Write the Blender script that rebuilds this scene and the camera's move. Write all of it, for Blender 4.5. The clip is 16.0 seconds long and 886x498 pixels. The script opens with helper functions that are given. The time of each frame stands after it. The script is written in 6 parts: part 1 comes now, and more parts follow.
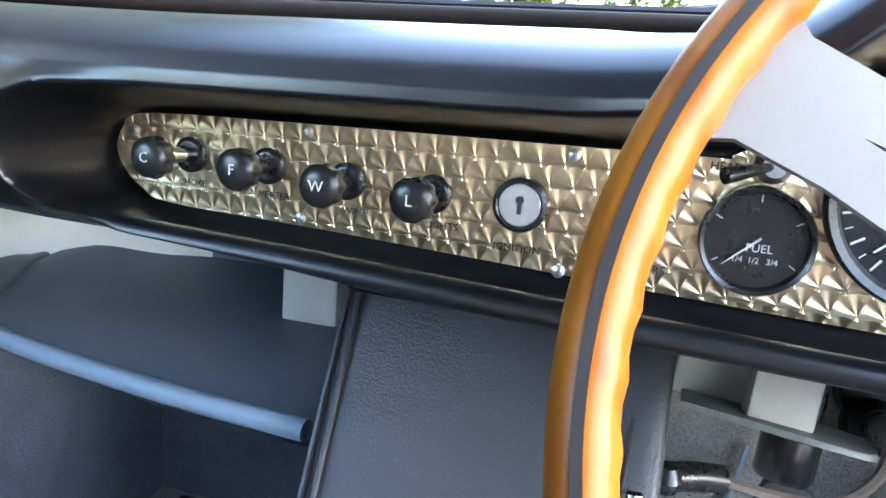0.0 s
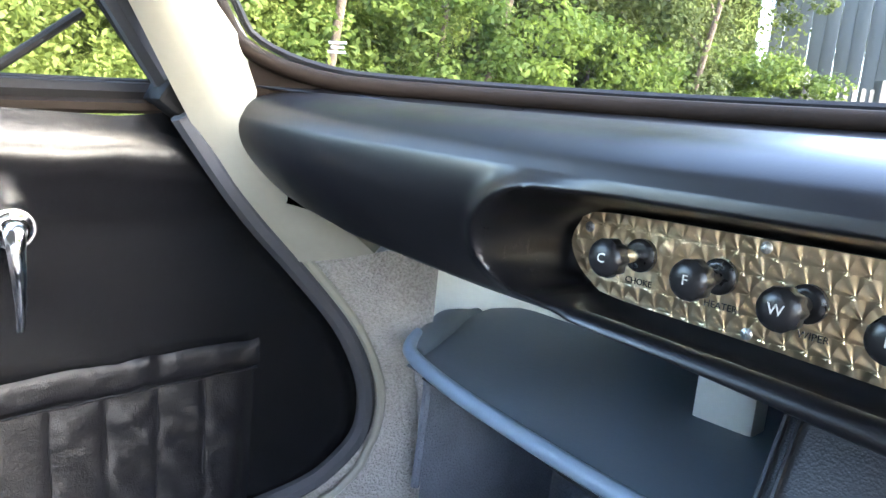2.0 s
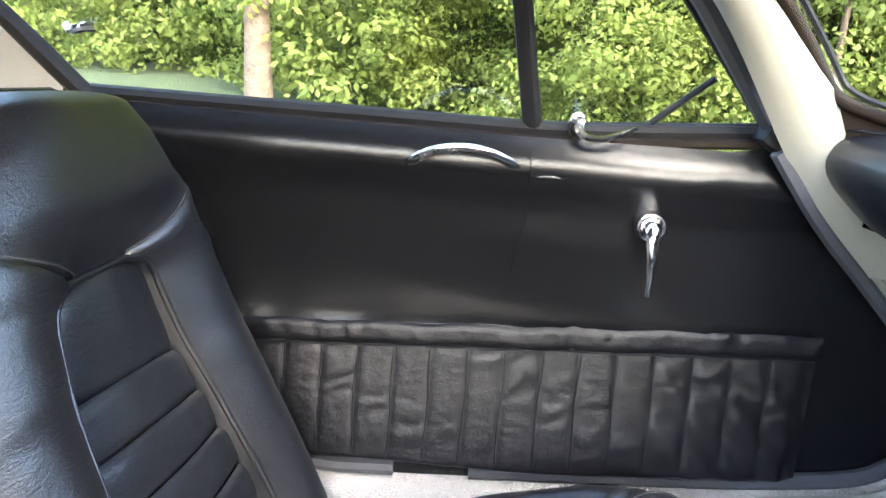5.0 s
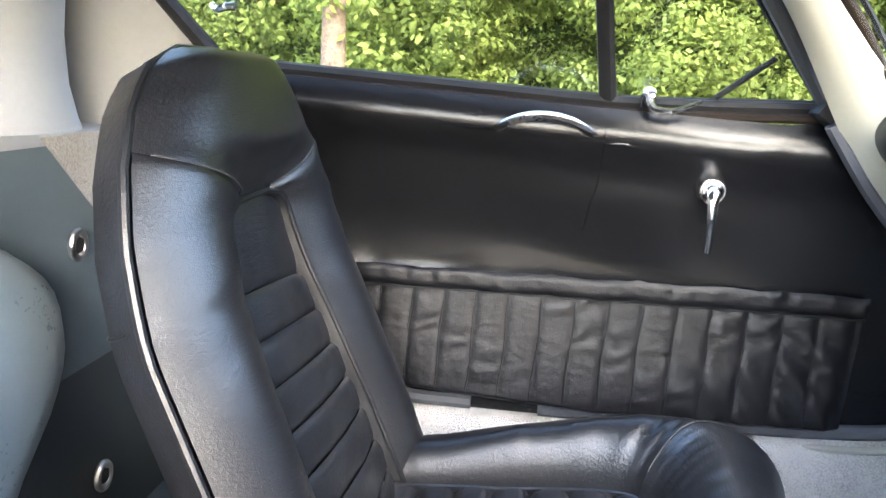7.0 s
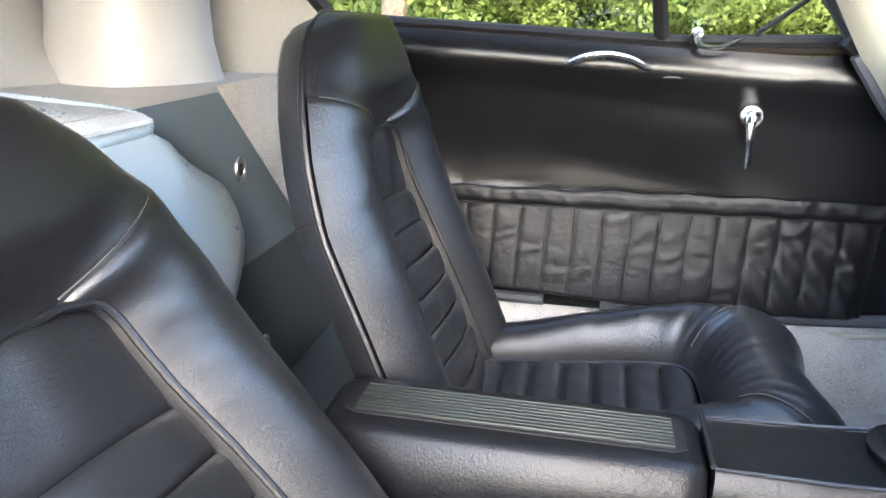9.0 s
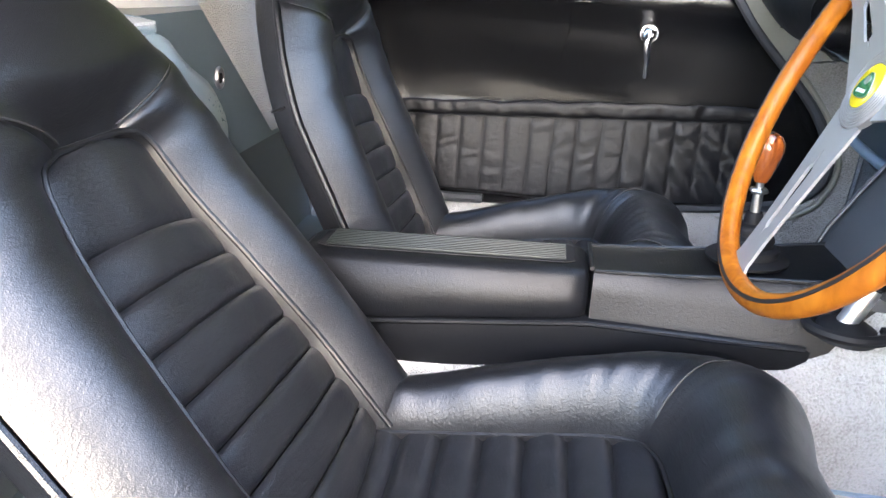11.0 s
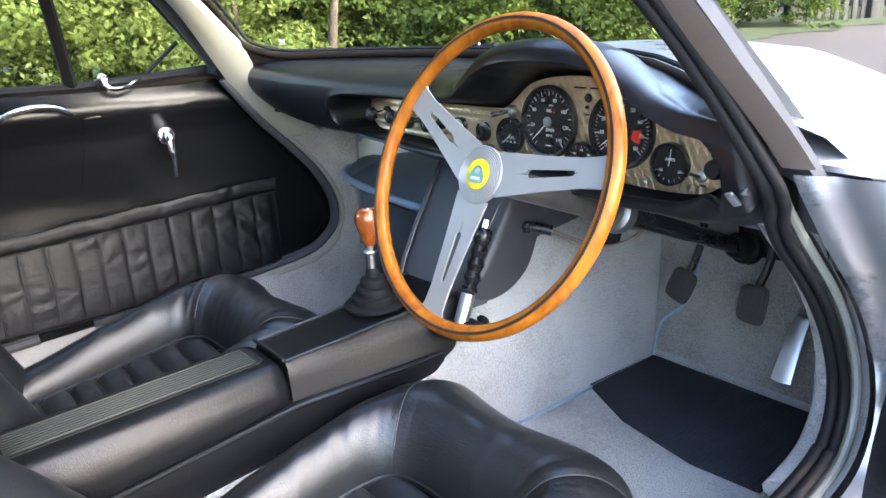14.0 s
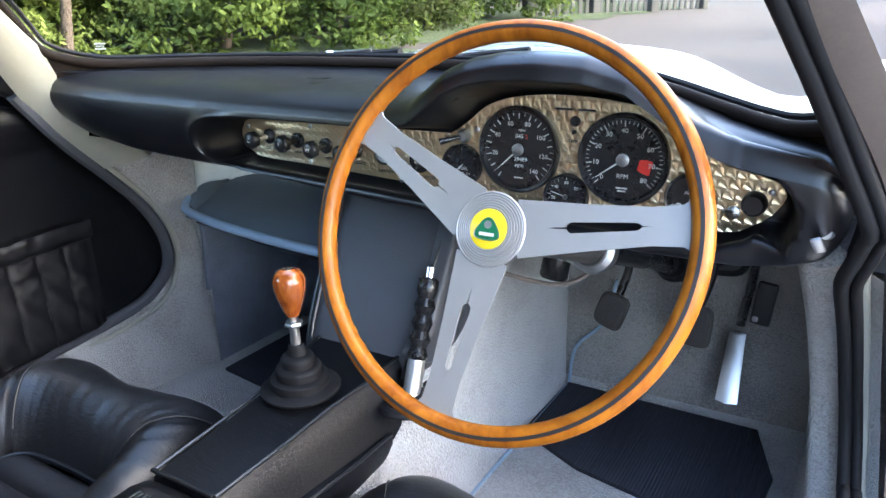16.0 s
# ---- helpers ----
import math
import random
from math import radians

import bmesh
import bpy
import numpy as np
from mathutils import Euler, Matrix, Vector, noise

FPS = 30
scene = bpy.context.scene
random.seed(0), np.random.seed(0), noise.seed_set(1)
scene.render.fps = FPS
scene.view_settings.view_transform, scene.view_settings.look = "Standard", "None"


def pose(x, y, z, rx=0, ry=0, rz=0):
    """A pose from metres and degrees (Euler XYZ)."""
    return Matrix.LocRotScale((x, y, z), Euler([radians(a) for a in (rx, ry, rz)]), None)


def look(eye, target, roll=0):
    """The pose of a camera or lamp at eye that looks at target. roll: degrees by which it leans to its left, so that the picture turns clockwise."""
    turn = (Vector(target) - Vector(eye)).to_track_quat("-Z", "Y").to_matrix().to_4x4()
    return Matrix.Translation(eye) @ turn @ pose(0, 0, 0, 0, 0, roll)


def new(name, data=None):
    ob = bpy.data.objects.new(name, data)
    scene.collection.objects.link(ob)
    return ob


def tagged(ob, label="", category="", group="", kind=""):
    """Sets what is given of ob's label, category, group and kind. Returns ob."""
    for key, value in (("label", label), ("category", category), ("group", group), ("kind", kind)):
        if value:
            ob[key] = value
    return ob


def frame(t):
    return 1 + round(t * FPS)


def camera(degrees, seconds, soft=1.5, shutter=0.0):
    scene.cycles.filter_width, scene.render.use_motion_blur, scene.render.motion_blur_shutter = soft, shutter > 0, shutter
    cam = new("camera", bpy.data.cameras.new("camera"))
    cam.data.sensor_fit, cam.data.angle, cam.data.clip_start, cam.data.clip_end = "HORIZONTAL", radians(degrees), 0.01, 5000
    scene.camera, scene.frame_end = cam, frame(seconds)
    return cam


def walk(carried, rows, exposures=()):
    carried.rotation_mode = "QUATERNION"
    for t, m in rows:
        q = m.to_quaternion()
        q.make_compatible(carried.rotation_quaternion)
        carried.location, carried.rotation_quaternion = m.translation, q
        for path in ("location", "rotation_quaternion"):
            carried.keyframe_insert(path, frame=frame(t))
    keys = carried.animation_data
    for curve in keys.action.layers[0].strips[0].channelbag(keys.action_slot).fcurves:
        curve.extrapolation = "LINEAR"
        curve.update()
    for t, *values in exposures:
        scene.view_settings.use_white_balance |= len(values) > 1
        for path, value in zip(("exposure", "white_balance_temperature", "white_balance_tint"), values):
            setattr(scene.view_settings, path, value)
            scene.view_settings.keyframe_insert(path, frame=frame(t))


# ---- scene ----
cam = camera(62.2, 16.0)
PATH = [
    (0, (0.100, -0.409, 0.810), (-0.474, 1.467, 0.419), 4.3),
    (0.5, (0.044, -0.385, 0.814), (-0.624, 1.452, 0.386), 4.8),
    (1, (0.029, -0.372, 0.818), (-0.873, 1.374, 0.447), 5.5),
    (1.5, (0.045, -0.395, 0.824), (-1.118, 1.197, 0.491), 6.0),
    (2, (0.071, -0.435, 0.835), (-1.377, 0.907, 0.514), 6.1),
    (2.5, (0.104, -0.48, 0.847), (-1.577, 0.553, 0.522), 6.4),
    (3, (0.141, -0.49, 0.845), (-1.706, 0.197, 0.502), 6.6),
    (3.5, (0.176, -0.492, 0.87), (-1.733, -0.098, 0.42), 6.7),
    (4, (0.216, -0.489, 0.885), (-1.717, -0.337, 0.392), 6.1),
    (4.5, (0.262, -0.503, 0.887), (-1.679, -0.49, 0.407), 5.1),
    (7, (0.462, -0.54, 0.837), (-1.472, -0.764, 0.377), 5.7),
    (7.5, (0.5, -0.525, 0.845), (-1.416, -0.8, 0.343), 5.6),
    (8, (0.544, -0.54, 0.851), (-1.355, -0.859, 0.311), 4.8),
    (8.5, (0.617, -0.555, 0.86), (-1.26, -0.902, 0.264), 4.2),
    (10.8, (0.964, -0.48, 0.834), (-0.875, -0.767, 0.102), 3.5),
    (11, (0.973, -0.477, 0.811), (-0.88, -0.708, 0.095), 3.9),
    (11.5, (0.995, -0.461, 0.785), (-0.874, -0.542, 0.077), 2.9),
    (12, (1.023, -0.491, 0.81), (-0.845, -0.324, 0.117), 2.1),
    (12.5, (1.028, -0.599, 0.839), (-0.81, -0.168, 0.177), 0.8),
    (13, (1.017, -0.685, 0.875), (-0.743, 0.034, 0.255), -0.4),
    (13.5, (1.003, -0.732, 0.908), (-0.635, 0.246, 0.308), -1.6),
    (14, (0.989, -0.834, 0.93), (-0.497, 0.366, 0.338), -1.9),
    (14.5, (0.899, -0.855, 0.942), (-0.432, 0.505, 0.327), -2.2),
    (15, (0.771, -0.838, 0.954), (-0.425, 0.637, 0.328), -2.0),
    (15.5, (0.678, -0.829, 0.963), (-0.4, 0.732, 0.332), -1.5),
    (16, (0.617, -0.834, 0.954), (-0.369, 0.787, 0.322), -1.0),
]
EXPOSURES = [(0.0, 5.22, 6300, 12), (1.5, 5.24, 6300, 12), (3.0, 4.88, 6200, 10), (4.5, 4.80, 6200, 10), (8.5, 4.76, 6250, 10), (11.0, 4.32, 6300, 12), (14.5, 4.27, 6250, 11), (16.0, 4.30, 6200, 11)]
walk(cam, [(t, look(eye, target, roll)) for t, eye, target, roll in PATH], EXPOSURES)

# ---- world, sun ----
world = bpy.data.worlds.new("sky")
scene.world = world
world.use_nodes = True
wn = world.node_tree.nodes
sky = wn.new("ShaderNodeTexSky")
sky.sky_type, sky.sun_disc = "NISHITA", False
sky.sun_elevation, sky.sun_rotation, sky.air_density, sky.dust_density = radians(34), radians(64), 1.0, 3.0
world.node_tree.links.new(sky.outputs["Color"], wn["Background"].inputs["Color"])
wn["Background"].inputs["Strength"].default_value = 0.15
sun_data = bpy.data.lights.new("sun", "SUN")
sun_data.energy, sun_data.angle, sun_data.color = 0.5, radians(0.6), (1.0, 0.94, 0.84)
sun = new("sun", sun_data)
sun.matrix_world = look((8.3, 4.0, 6.2), (0, 0, 0))
# fill lamp added beyond the open driver's door, on top of the sky
doorway = bpy.data.lights.new("doorway_fill", "AREA")
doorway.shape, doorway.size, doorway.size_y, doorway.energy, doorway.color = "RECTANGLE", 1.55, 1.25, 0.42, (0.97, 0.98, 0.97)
doorway_ob = new("doorway_fill", doorway)
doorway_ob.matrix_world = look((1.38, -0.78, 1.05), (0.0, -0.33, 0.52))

# ---- materials ----
def material(name, color, rough=0.5, metal=0.0, vary=0.15, scale=8.0, grain=200.0, bump=0.15, depth=0.001, coat=0.0, spec=0.5, wear=0.0, sheen=0.0, rvar=0.08, fleck=0.35):
    """A surface with large stains, fine grain and relief."""
    m = bpy.data.materials.new(name)
    m.use_nodes = True
    n, l = m.node_tree.nodes, m.node_tree.links
    b = n["Principled BSDF"]
    co = n.new("ShaderNodeTexCoord")
    big = n.new("ShaderNodeTexNoise")
    big.inputs["Scale"].default_value, big.inputs["Detail"].default_value, big.inputs["Roughness"].default_value = scale, 6, 0.65
    fine = n.new("ShaderNodeTexNoise")
    fine.inputs["Scale"].default_value, fine.inputs["Detail"].default_value = grain, 3
    for t in (big, fine):
        l.new(co.outputs["Object"], t.inputs["Vector"])
    add = n.new("ShaderNodeMath")
    add.operation = "MULTIPLY_ADD"
    add.inputs[1].default_value = fleck
    l.new(fine.outputs["Fac"], add.inputs[0])
    l.new(big.outputs["Fac"], add.inputs[2])
    ramp = n.new("ShaderNodeValToRGB")
    ramp.color_ramp.elements[0].position, ramp.color_ramp.elements[1].position = 0.4, 0.95
    ramp.color_ramp.elements[0].color = (*[c * (1 - vary) for c in color], 1)
    ramp.color_ramp.elements[1].color = (*[min(1, c * (1 + vary)) for c in color], 1)
    l.new(add.outputs[0], ramp.inputs["Fac"])
    l.new(ramp.outputs["Color"], b.inputs["Base Color"])
    rr = n.new("ShaderNodeMapRange")
    rr.inputs["From Min"].default_value, rr.inputs["From Max"].default_value = 0.45, 0.9
    rr.inputs["To Min"].default_value, rr.inputs["To Max"].default_value = max(0.02, rough - rvar - wear), min(1, rough + rvar)
    l.new(add.outputs[0], rr.inputs["Value"])
    l.new(rr.outputs["Result"], b.inputs["Roughness"])
    b.inputs["Metallic"].default_value, b.inputs["Coat Weight"].default_value, b.inputs["Specular IOR Level"].default_value = metal, coat, spec
    b.inputs["Coat Roughness"].default_value = 0.08
    b.inputs["Sheen Weight"].default_value = sheen
    if bump > 0:
        bp = n.new("ShaderNodeBump")
        bp.inputs["Strength"].default_value, bp.inputs["Distance"].default_value = bump, depth
        l.new(fine.outputs["Fac"], bp.inputs["Height"])
        l.new(bp.outputs["Normal"], b.inputs["Normal"])
    return m


def leather(name, color, rough, pore=700.0, crease=14.0, bump=0.35, creases=0.5, spec=0.5):
    """Hide or vinyl: pores and soft creases."""
    m = material(name, color, rough, 0.0, 0.06, 6.0, pore, 0.0, wear=0.0, spec=spec, rvar=0.02, fleck=0.05)
    n, l = m.node_tree.nodes, m.node_tree.links
    b = n["Principled BSDF"]
    co = n.new("ShaderNodeTexCoord")
    vo = n.new("ShaderNodeTexVoronoi")
    vo.inputs["Scale"].default_value = pore
    cr = n.new("ShaderNodeTexNoise")
    cr.inputs["Scale"].default_value, cr.inputs["Detail"].default_value, cr.inputs["Distortion"].default_value = crease, 3, 1.2
    for t in (vo, cr):
        l.new(co.outputs["Object"], t.inputs["Vector"])
    b1, b2 = n.new("ShaderNodeBump"), n.new("ShaderNodeBump")
    b1.inputs["Strength"].default_value, b1.inputs["Distance"].default_value = bump, 0.0006
    b2.inputs["Strength"].default_value, b2.inputs["Distance"].default_value = creases * 0.22, 0.006
    l.new(vo.outputs["Distance"], b1.inputs["Height"])
    l.new(cr.outputs["Fac"], b2.inputs["Height"])
    wr = n.new("ShaderNodeTexNoise")
    wr.inputs["Scale"].default_value, wr.inputs["Detail"].default_value, wr.inputs["Distortion"].default_value = crease * 22, 3, 1.2
    across = n.new("ShaderNodeMapping")
    across.inputs["Scale"].default_value = (0.28, 1.0, 1.0)
    l.new(co.outputs["Object"], across.inputs["Vector"])
    l.new(across.outputs["Vector"], wr.inputs["Vector"])
    b3 = n.new("ShaderNodeBump")
    b3.inputs["Strength"].default_value, b3.inputs["Distance"].default_value = creases * 1.2, 0.0014
    l.new(wr.outputs["Fac"], b3.inputs["Height"])
    l.new(b1.outputs["Normal"], b3.inputs["Normal"])
    l.new(b3.outputs["Normal"], b2.inputs["Normal"])
    l.new(b2.outputs["Normal"], b.inputs["Normal"])
    return m


LEATHER = leather("black_leather", (0.0064, 0.0069, 0.0085), 0.36, 750, 8, 0.28, 0.28, spec=0.74)
PLEATHIDE = leather("satin_black_hide", (0.0092, 0.0100, 0.0122), 0.37, 750, 9, 0.28, 0.36, spec=0.60)
TRIMHIDE = leather("dull_black_hide", (0.0050, 0.0054, 0.0066), 0.34, 750, 8, 0.26, 0.26, spec=0.22)
CUSHHIDE = leather("polished_black_hide", (0.0055, 0.0060, 0.0075), 0.33, 750, 8, 0.26, 0.30, spec=0.46)
FRONTHIDE = leather("worn_shiny_black_hide", (0.0078, 0.0085, 0.0104), 0.36, 750, 8, 0.26, 0.36, spec=1.0)
VINYL = leather("black_vinyl", (0.0040, 0.0041, 0.0052), 0.38, 800, 14, 0.26, 0.40, spec=0.25)
CARD = leather("smooth_black_vinyl", (0.0040, 0.0041, 0.0048), 0.26, 900, 5, 0.16, 0.24, spec=0.34)
COVER = leather("grained_black_vinyl", (0.043, 0.044, 0.049), 0.44, 560, 12, 0.50, 0.14)
DASHBLACK = material("satin_black", (0.0042, 0.0045, 0.0060), 0.33, vary=0.1, grain=900, bump=0.05, spec=0.60)
RUBBER = material("black_rubber", (0.010, 0.010, 0.011), 0.55, vary=0.2, grain=400, bump=0.1, spec=0.14)
RIBRUB = material("shiny_ribbed_rubber", (0.013, 0.016, 0.015), 0.38, vary=0.2, grain=400, bump=0.0, spec=0.42)
PEDALRUB = material("worn_pedal_rubber", (0.034, 0.030, 0.027), 0.6, vary=0.3, scale=20, grain=500, bump=0.2, spec=0.3)
COLUMN = material("worn_column_paint", (0.085, 0.078, 0.070), 0.36, vary=0.35, scale=14, grain=300, bump=0.05, metal=0.4)
# soiled carpet, darkened further for the shade below the dash
TOECARPET = material("soiled_shaded_grey_carpet", (0.165, 0.155, 0.140), 0.95, vary=0.6, scale=6, grain=300, bump=1.0, depth=0.005, spec=0.1, sheen=0.1, fleck=0.8)
SEAL = material("grey_seal_cloth", (0.035, 0.038, 0.045), 0.75, vary=0.25, grain=900, bump=0.4)
PLASTIC = material("black_plastic", (0.012, 0.012, 0.013), 0.28, bump=0.0)
CARPET = material("grey_carpet", (0.228, 0.222, 0.211), 0.95, vary=0.55, scale=5, grain=300, bump=1.0, depth=0.005, spec=0.1, sheen=0.2, fleck=0.8)
ramp = CARPET.node_tree.nodes["Color Ramp"].color_ramp  # the worn parts are browner
ramp.elements[0].color = (0.108, 0.098, 0.083, 1)
CARPETDARK = material("dark_blue_grey_carpet", (0.17, 0.19, 0.225), 0.95, vary=0.4, scale=5, grain=330, bump=0.9, depth=0.004, spec=0.1)
def ribbed(m, scale, axis=(1, 0, 0), depth=0.0015):
    """Adds fine parallel ribs to a material."""
    n, l = m.node_tree.nodes, m.node_tree.links
    co, wv, bp, mp = n.new("ShaderNodeTexCoord"), n.new("ShaderNodeTexWave"), n.new("ShaderNodeBump"), n.new("ShaderNodeMapping")
    mp.inputs["Rotation"].default_value = (0, 0, radians(90) if axis[1] else 0)
    wv.inputs["Scale"].default_value, wv.inputs["Distortion"].default_value = scale, 0.4
    bp.inputs["Strength"].default_value, bp.inputs["Distance"].default_value = 0.8, depth
    l.new(co.outputs["Object"], mp.inputs["Vector"])
    l.new(mp.outputs["Vector"], wv.inputs["Vector"])
    l.new(wv.outputs["Fac"], bp.inputs["Height"])
    l.new(bp.outputs["Normal"], n["Principled BSDF"].inputs["Normal"])
    return m


MATBLACK = material("black_mat", (0.021, 0.023, 0.030), 0.75, vary=0.5, scale=9, grain=500, bump=0.4, spec=0.2)
CREAM = material("cream_paint", (0.225, 0.224, 0.192), 0.4, vary=0.08, grain=120, bump=0.03)
# the pillars' cream again, lightened in its colour for dim places under the dash
BRIGHTCREAM = material("brightened_cream", (0.74, 0.74, 0.66), 0.45, vary=0.08, grain=120, bump=0.03)
GLASSFIBRE = material("bare_glass_fibre", (0.17, 0.185, 0.17), 0.45, vary=0.25, scale=20, grain=200, bump=0.1)
WHITE = material("white_grp_lining", (0.25, 0.25, 0.24), 0.45, vary=0.08, scale=3, grain=120, bump=0.04)
HEADLINING = material("grey_headlining", (0.14, 0.14, 0.135), 0.85, vary=0.1, grain=400, bump=0.2)
SILVER = material("silver_paint", (0.50, 0.51, 0.53), 0.30, metal=0.9, vary=0.08, grain=2500, bump=0.02, coat=0.12)
CHROME = material("chrome", (0.82, 0.82, 0.82), 0.13, metal=1.0, vary=0.05, bump=0.0)
SATINCHROME = material("satin_chrome", (0.86, 0.85, 0.83), 0.24, metal=1.0, vary=0.05, bump=0.0)
ALLOY = material("brushed_aluminium", (0.66, 0.66, 0.65), 0.40, metal=1.0, vary=0.08, scale=20, grain=900, bump=0.05)
STEEL = material("dull_steel", (0.4, 0.4, 0.4), 0.4, metal=1.0, vary=0.2, bump=0.05)
SLATE = leather("slate_blue_vinyl", (0.095, 0.126, 0.150), 0.5, 600, 6, 0.2, 0.15)
PIPEBLUE = material("blue_grey_piping", (0.19, 0.26, 0.33), 0.45, vary=0.15, grain=600, bump=0.1)
BOARD = material("dark_grey_trim_board", (0.030, 0.038, 0.045), 0.6, vary=0.2, grain=700, bump=0.25)
YELLOW = material("yellow_enamel", (0.75, 0.58, 0.02), 0.25, bump=0.0, coat=0.6)
GREEN = material("green_enamel", (0.01, 0.12, 0.05), 0.25, bump=0.0, coat=0.6)
DIAL = material("dial_black", (0.012, 0.012, 0.013), 0.5, bump=0.0)
MARKS = material("dial_white", (0.55, 0.55, 0.52), 0.5, bump=0.0, vary=0.03)
REDMARK = material("dial_red", (0.55, 0.03, 0.02), 0.5, bump=0.0)
SCREENRUB = material("brown_black_screen_rubber", (0.012, 0.0088, 0.0070), 0.60, vary=0.3, scale=12, grain=300, bump=0.15, spec=0.05)
SPOKE = material("satin_alloy", (0.315, 0.308, 0.295), 0.40, metal=0.5, vary=0.06, scale=20, grain=900, bump=0.008, rvar=0.03)
INLAY = material("black_inlay", (0.012, 0.010, 0.010), 0.5, bump=0.0)
BROWNRUB = material("brown_pillar_trim", (0.115, 0.088, 0.072), 0.5, vary=0.25, scale=12, grain=300, bump=0.15)
ASPHALT = material("asphalt", (0.030, 0.0228, 0.0180), 0.9, vary=0.4, scale=1.3, grain=60, bump=0.5, depth=0.01)
GRASS = material("grass", (0.026, 0.044, 0.007), 0.9, vary=0.6, scale=5, grain=60, bump=1.0, depth=0.05)
BARKPALE = material("pale_peeling_bark", (0.075, 0.052, 0.034), 0.9, vary=0.6, scale=14, grain=40, bump=0.9, depth=0.02)
BARK = material("bark", (0.060, 0.042, 0.028), 0.9, vary=0.45, scale=9, grain=40, bump=0.9, depth=0.02)
TIMBER = material("grey_timber", (0.042, 0.042, 0.038), 0.8, vary=0.2, scale=3, grain=40, bump=0.3)
SHED = material("grey_painted_boards", (0.075, 0.076, 0.074), 0.7, vary=0.12, scale=2, grain=50, bump=0.2)


def wood(name, dark, light, scale, rough, coat=1.0):
    m = material(name, light, rough, coat=coat, bump=0.0)
    n, l = m.node_tree.nodes, m.node_tree.links
    co = n.new("ShaderNodeTexCoord")
    mp = n.new("ShaderNodeMapping")
    mp.inputs["Scale"].default_value = (6, 6, 1.5)
    no = n.new("ShaderNodeTexNoise")
    no.inputs["Scale"].default_value, no.inputs["Detail"].default_value, no.inputs["Distortion"].default_value = scale, 6, 1.0
    r = n.new("ShaderNodeValToRGB")
    r.color_ramp.elements[0].position, r.color_ramp.elements[1].position = 0.3, 0.72
    r.color_ramp.elements[0].color, r.color_ramp.elements[1].color = (*dark, 1), (*light, 1)
    l.new(co.outputs["Object"], mp.inputs["Vector"])
    l.new(mp.outputs["Vector"], no.inputs["Vector"])
    l.new(no.outputs["Fac"], r.inputs["Fac"])
    l.new(r.outputs["Color"], n["Principled BSDF"].inputs["Base Color"])
    return m


RIMWOOD = wood("honey_wood", (0.175, 0.046, 0.003), (0.325, 0.112, 0.009), 9, 0.40, 0.10)
RIMWOOD.node_tree.nodes["Principled BSDF"].inputs["Specular IOR Level"].default_value = 0.20
KNOBWOOD = wood("reddish_wood", (0.18, 0.035, 0.006), (0.42, 0.12, 0.02), 14, 0.18)


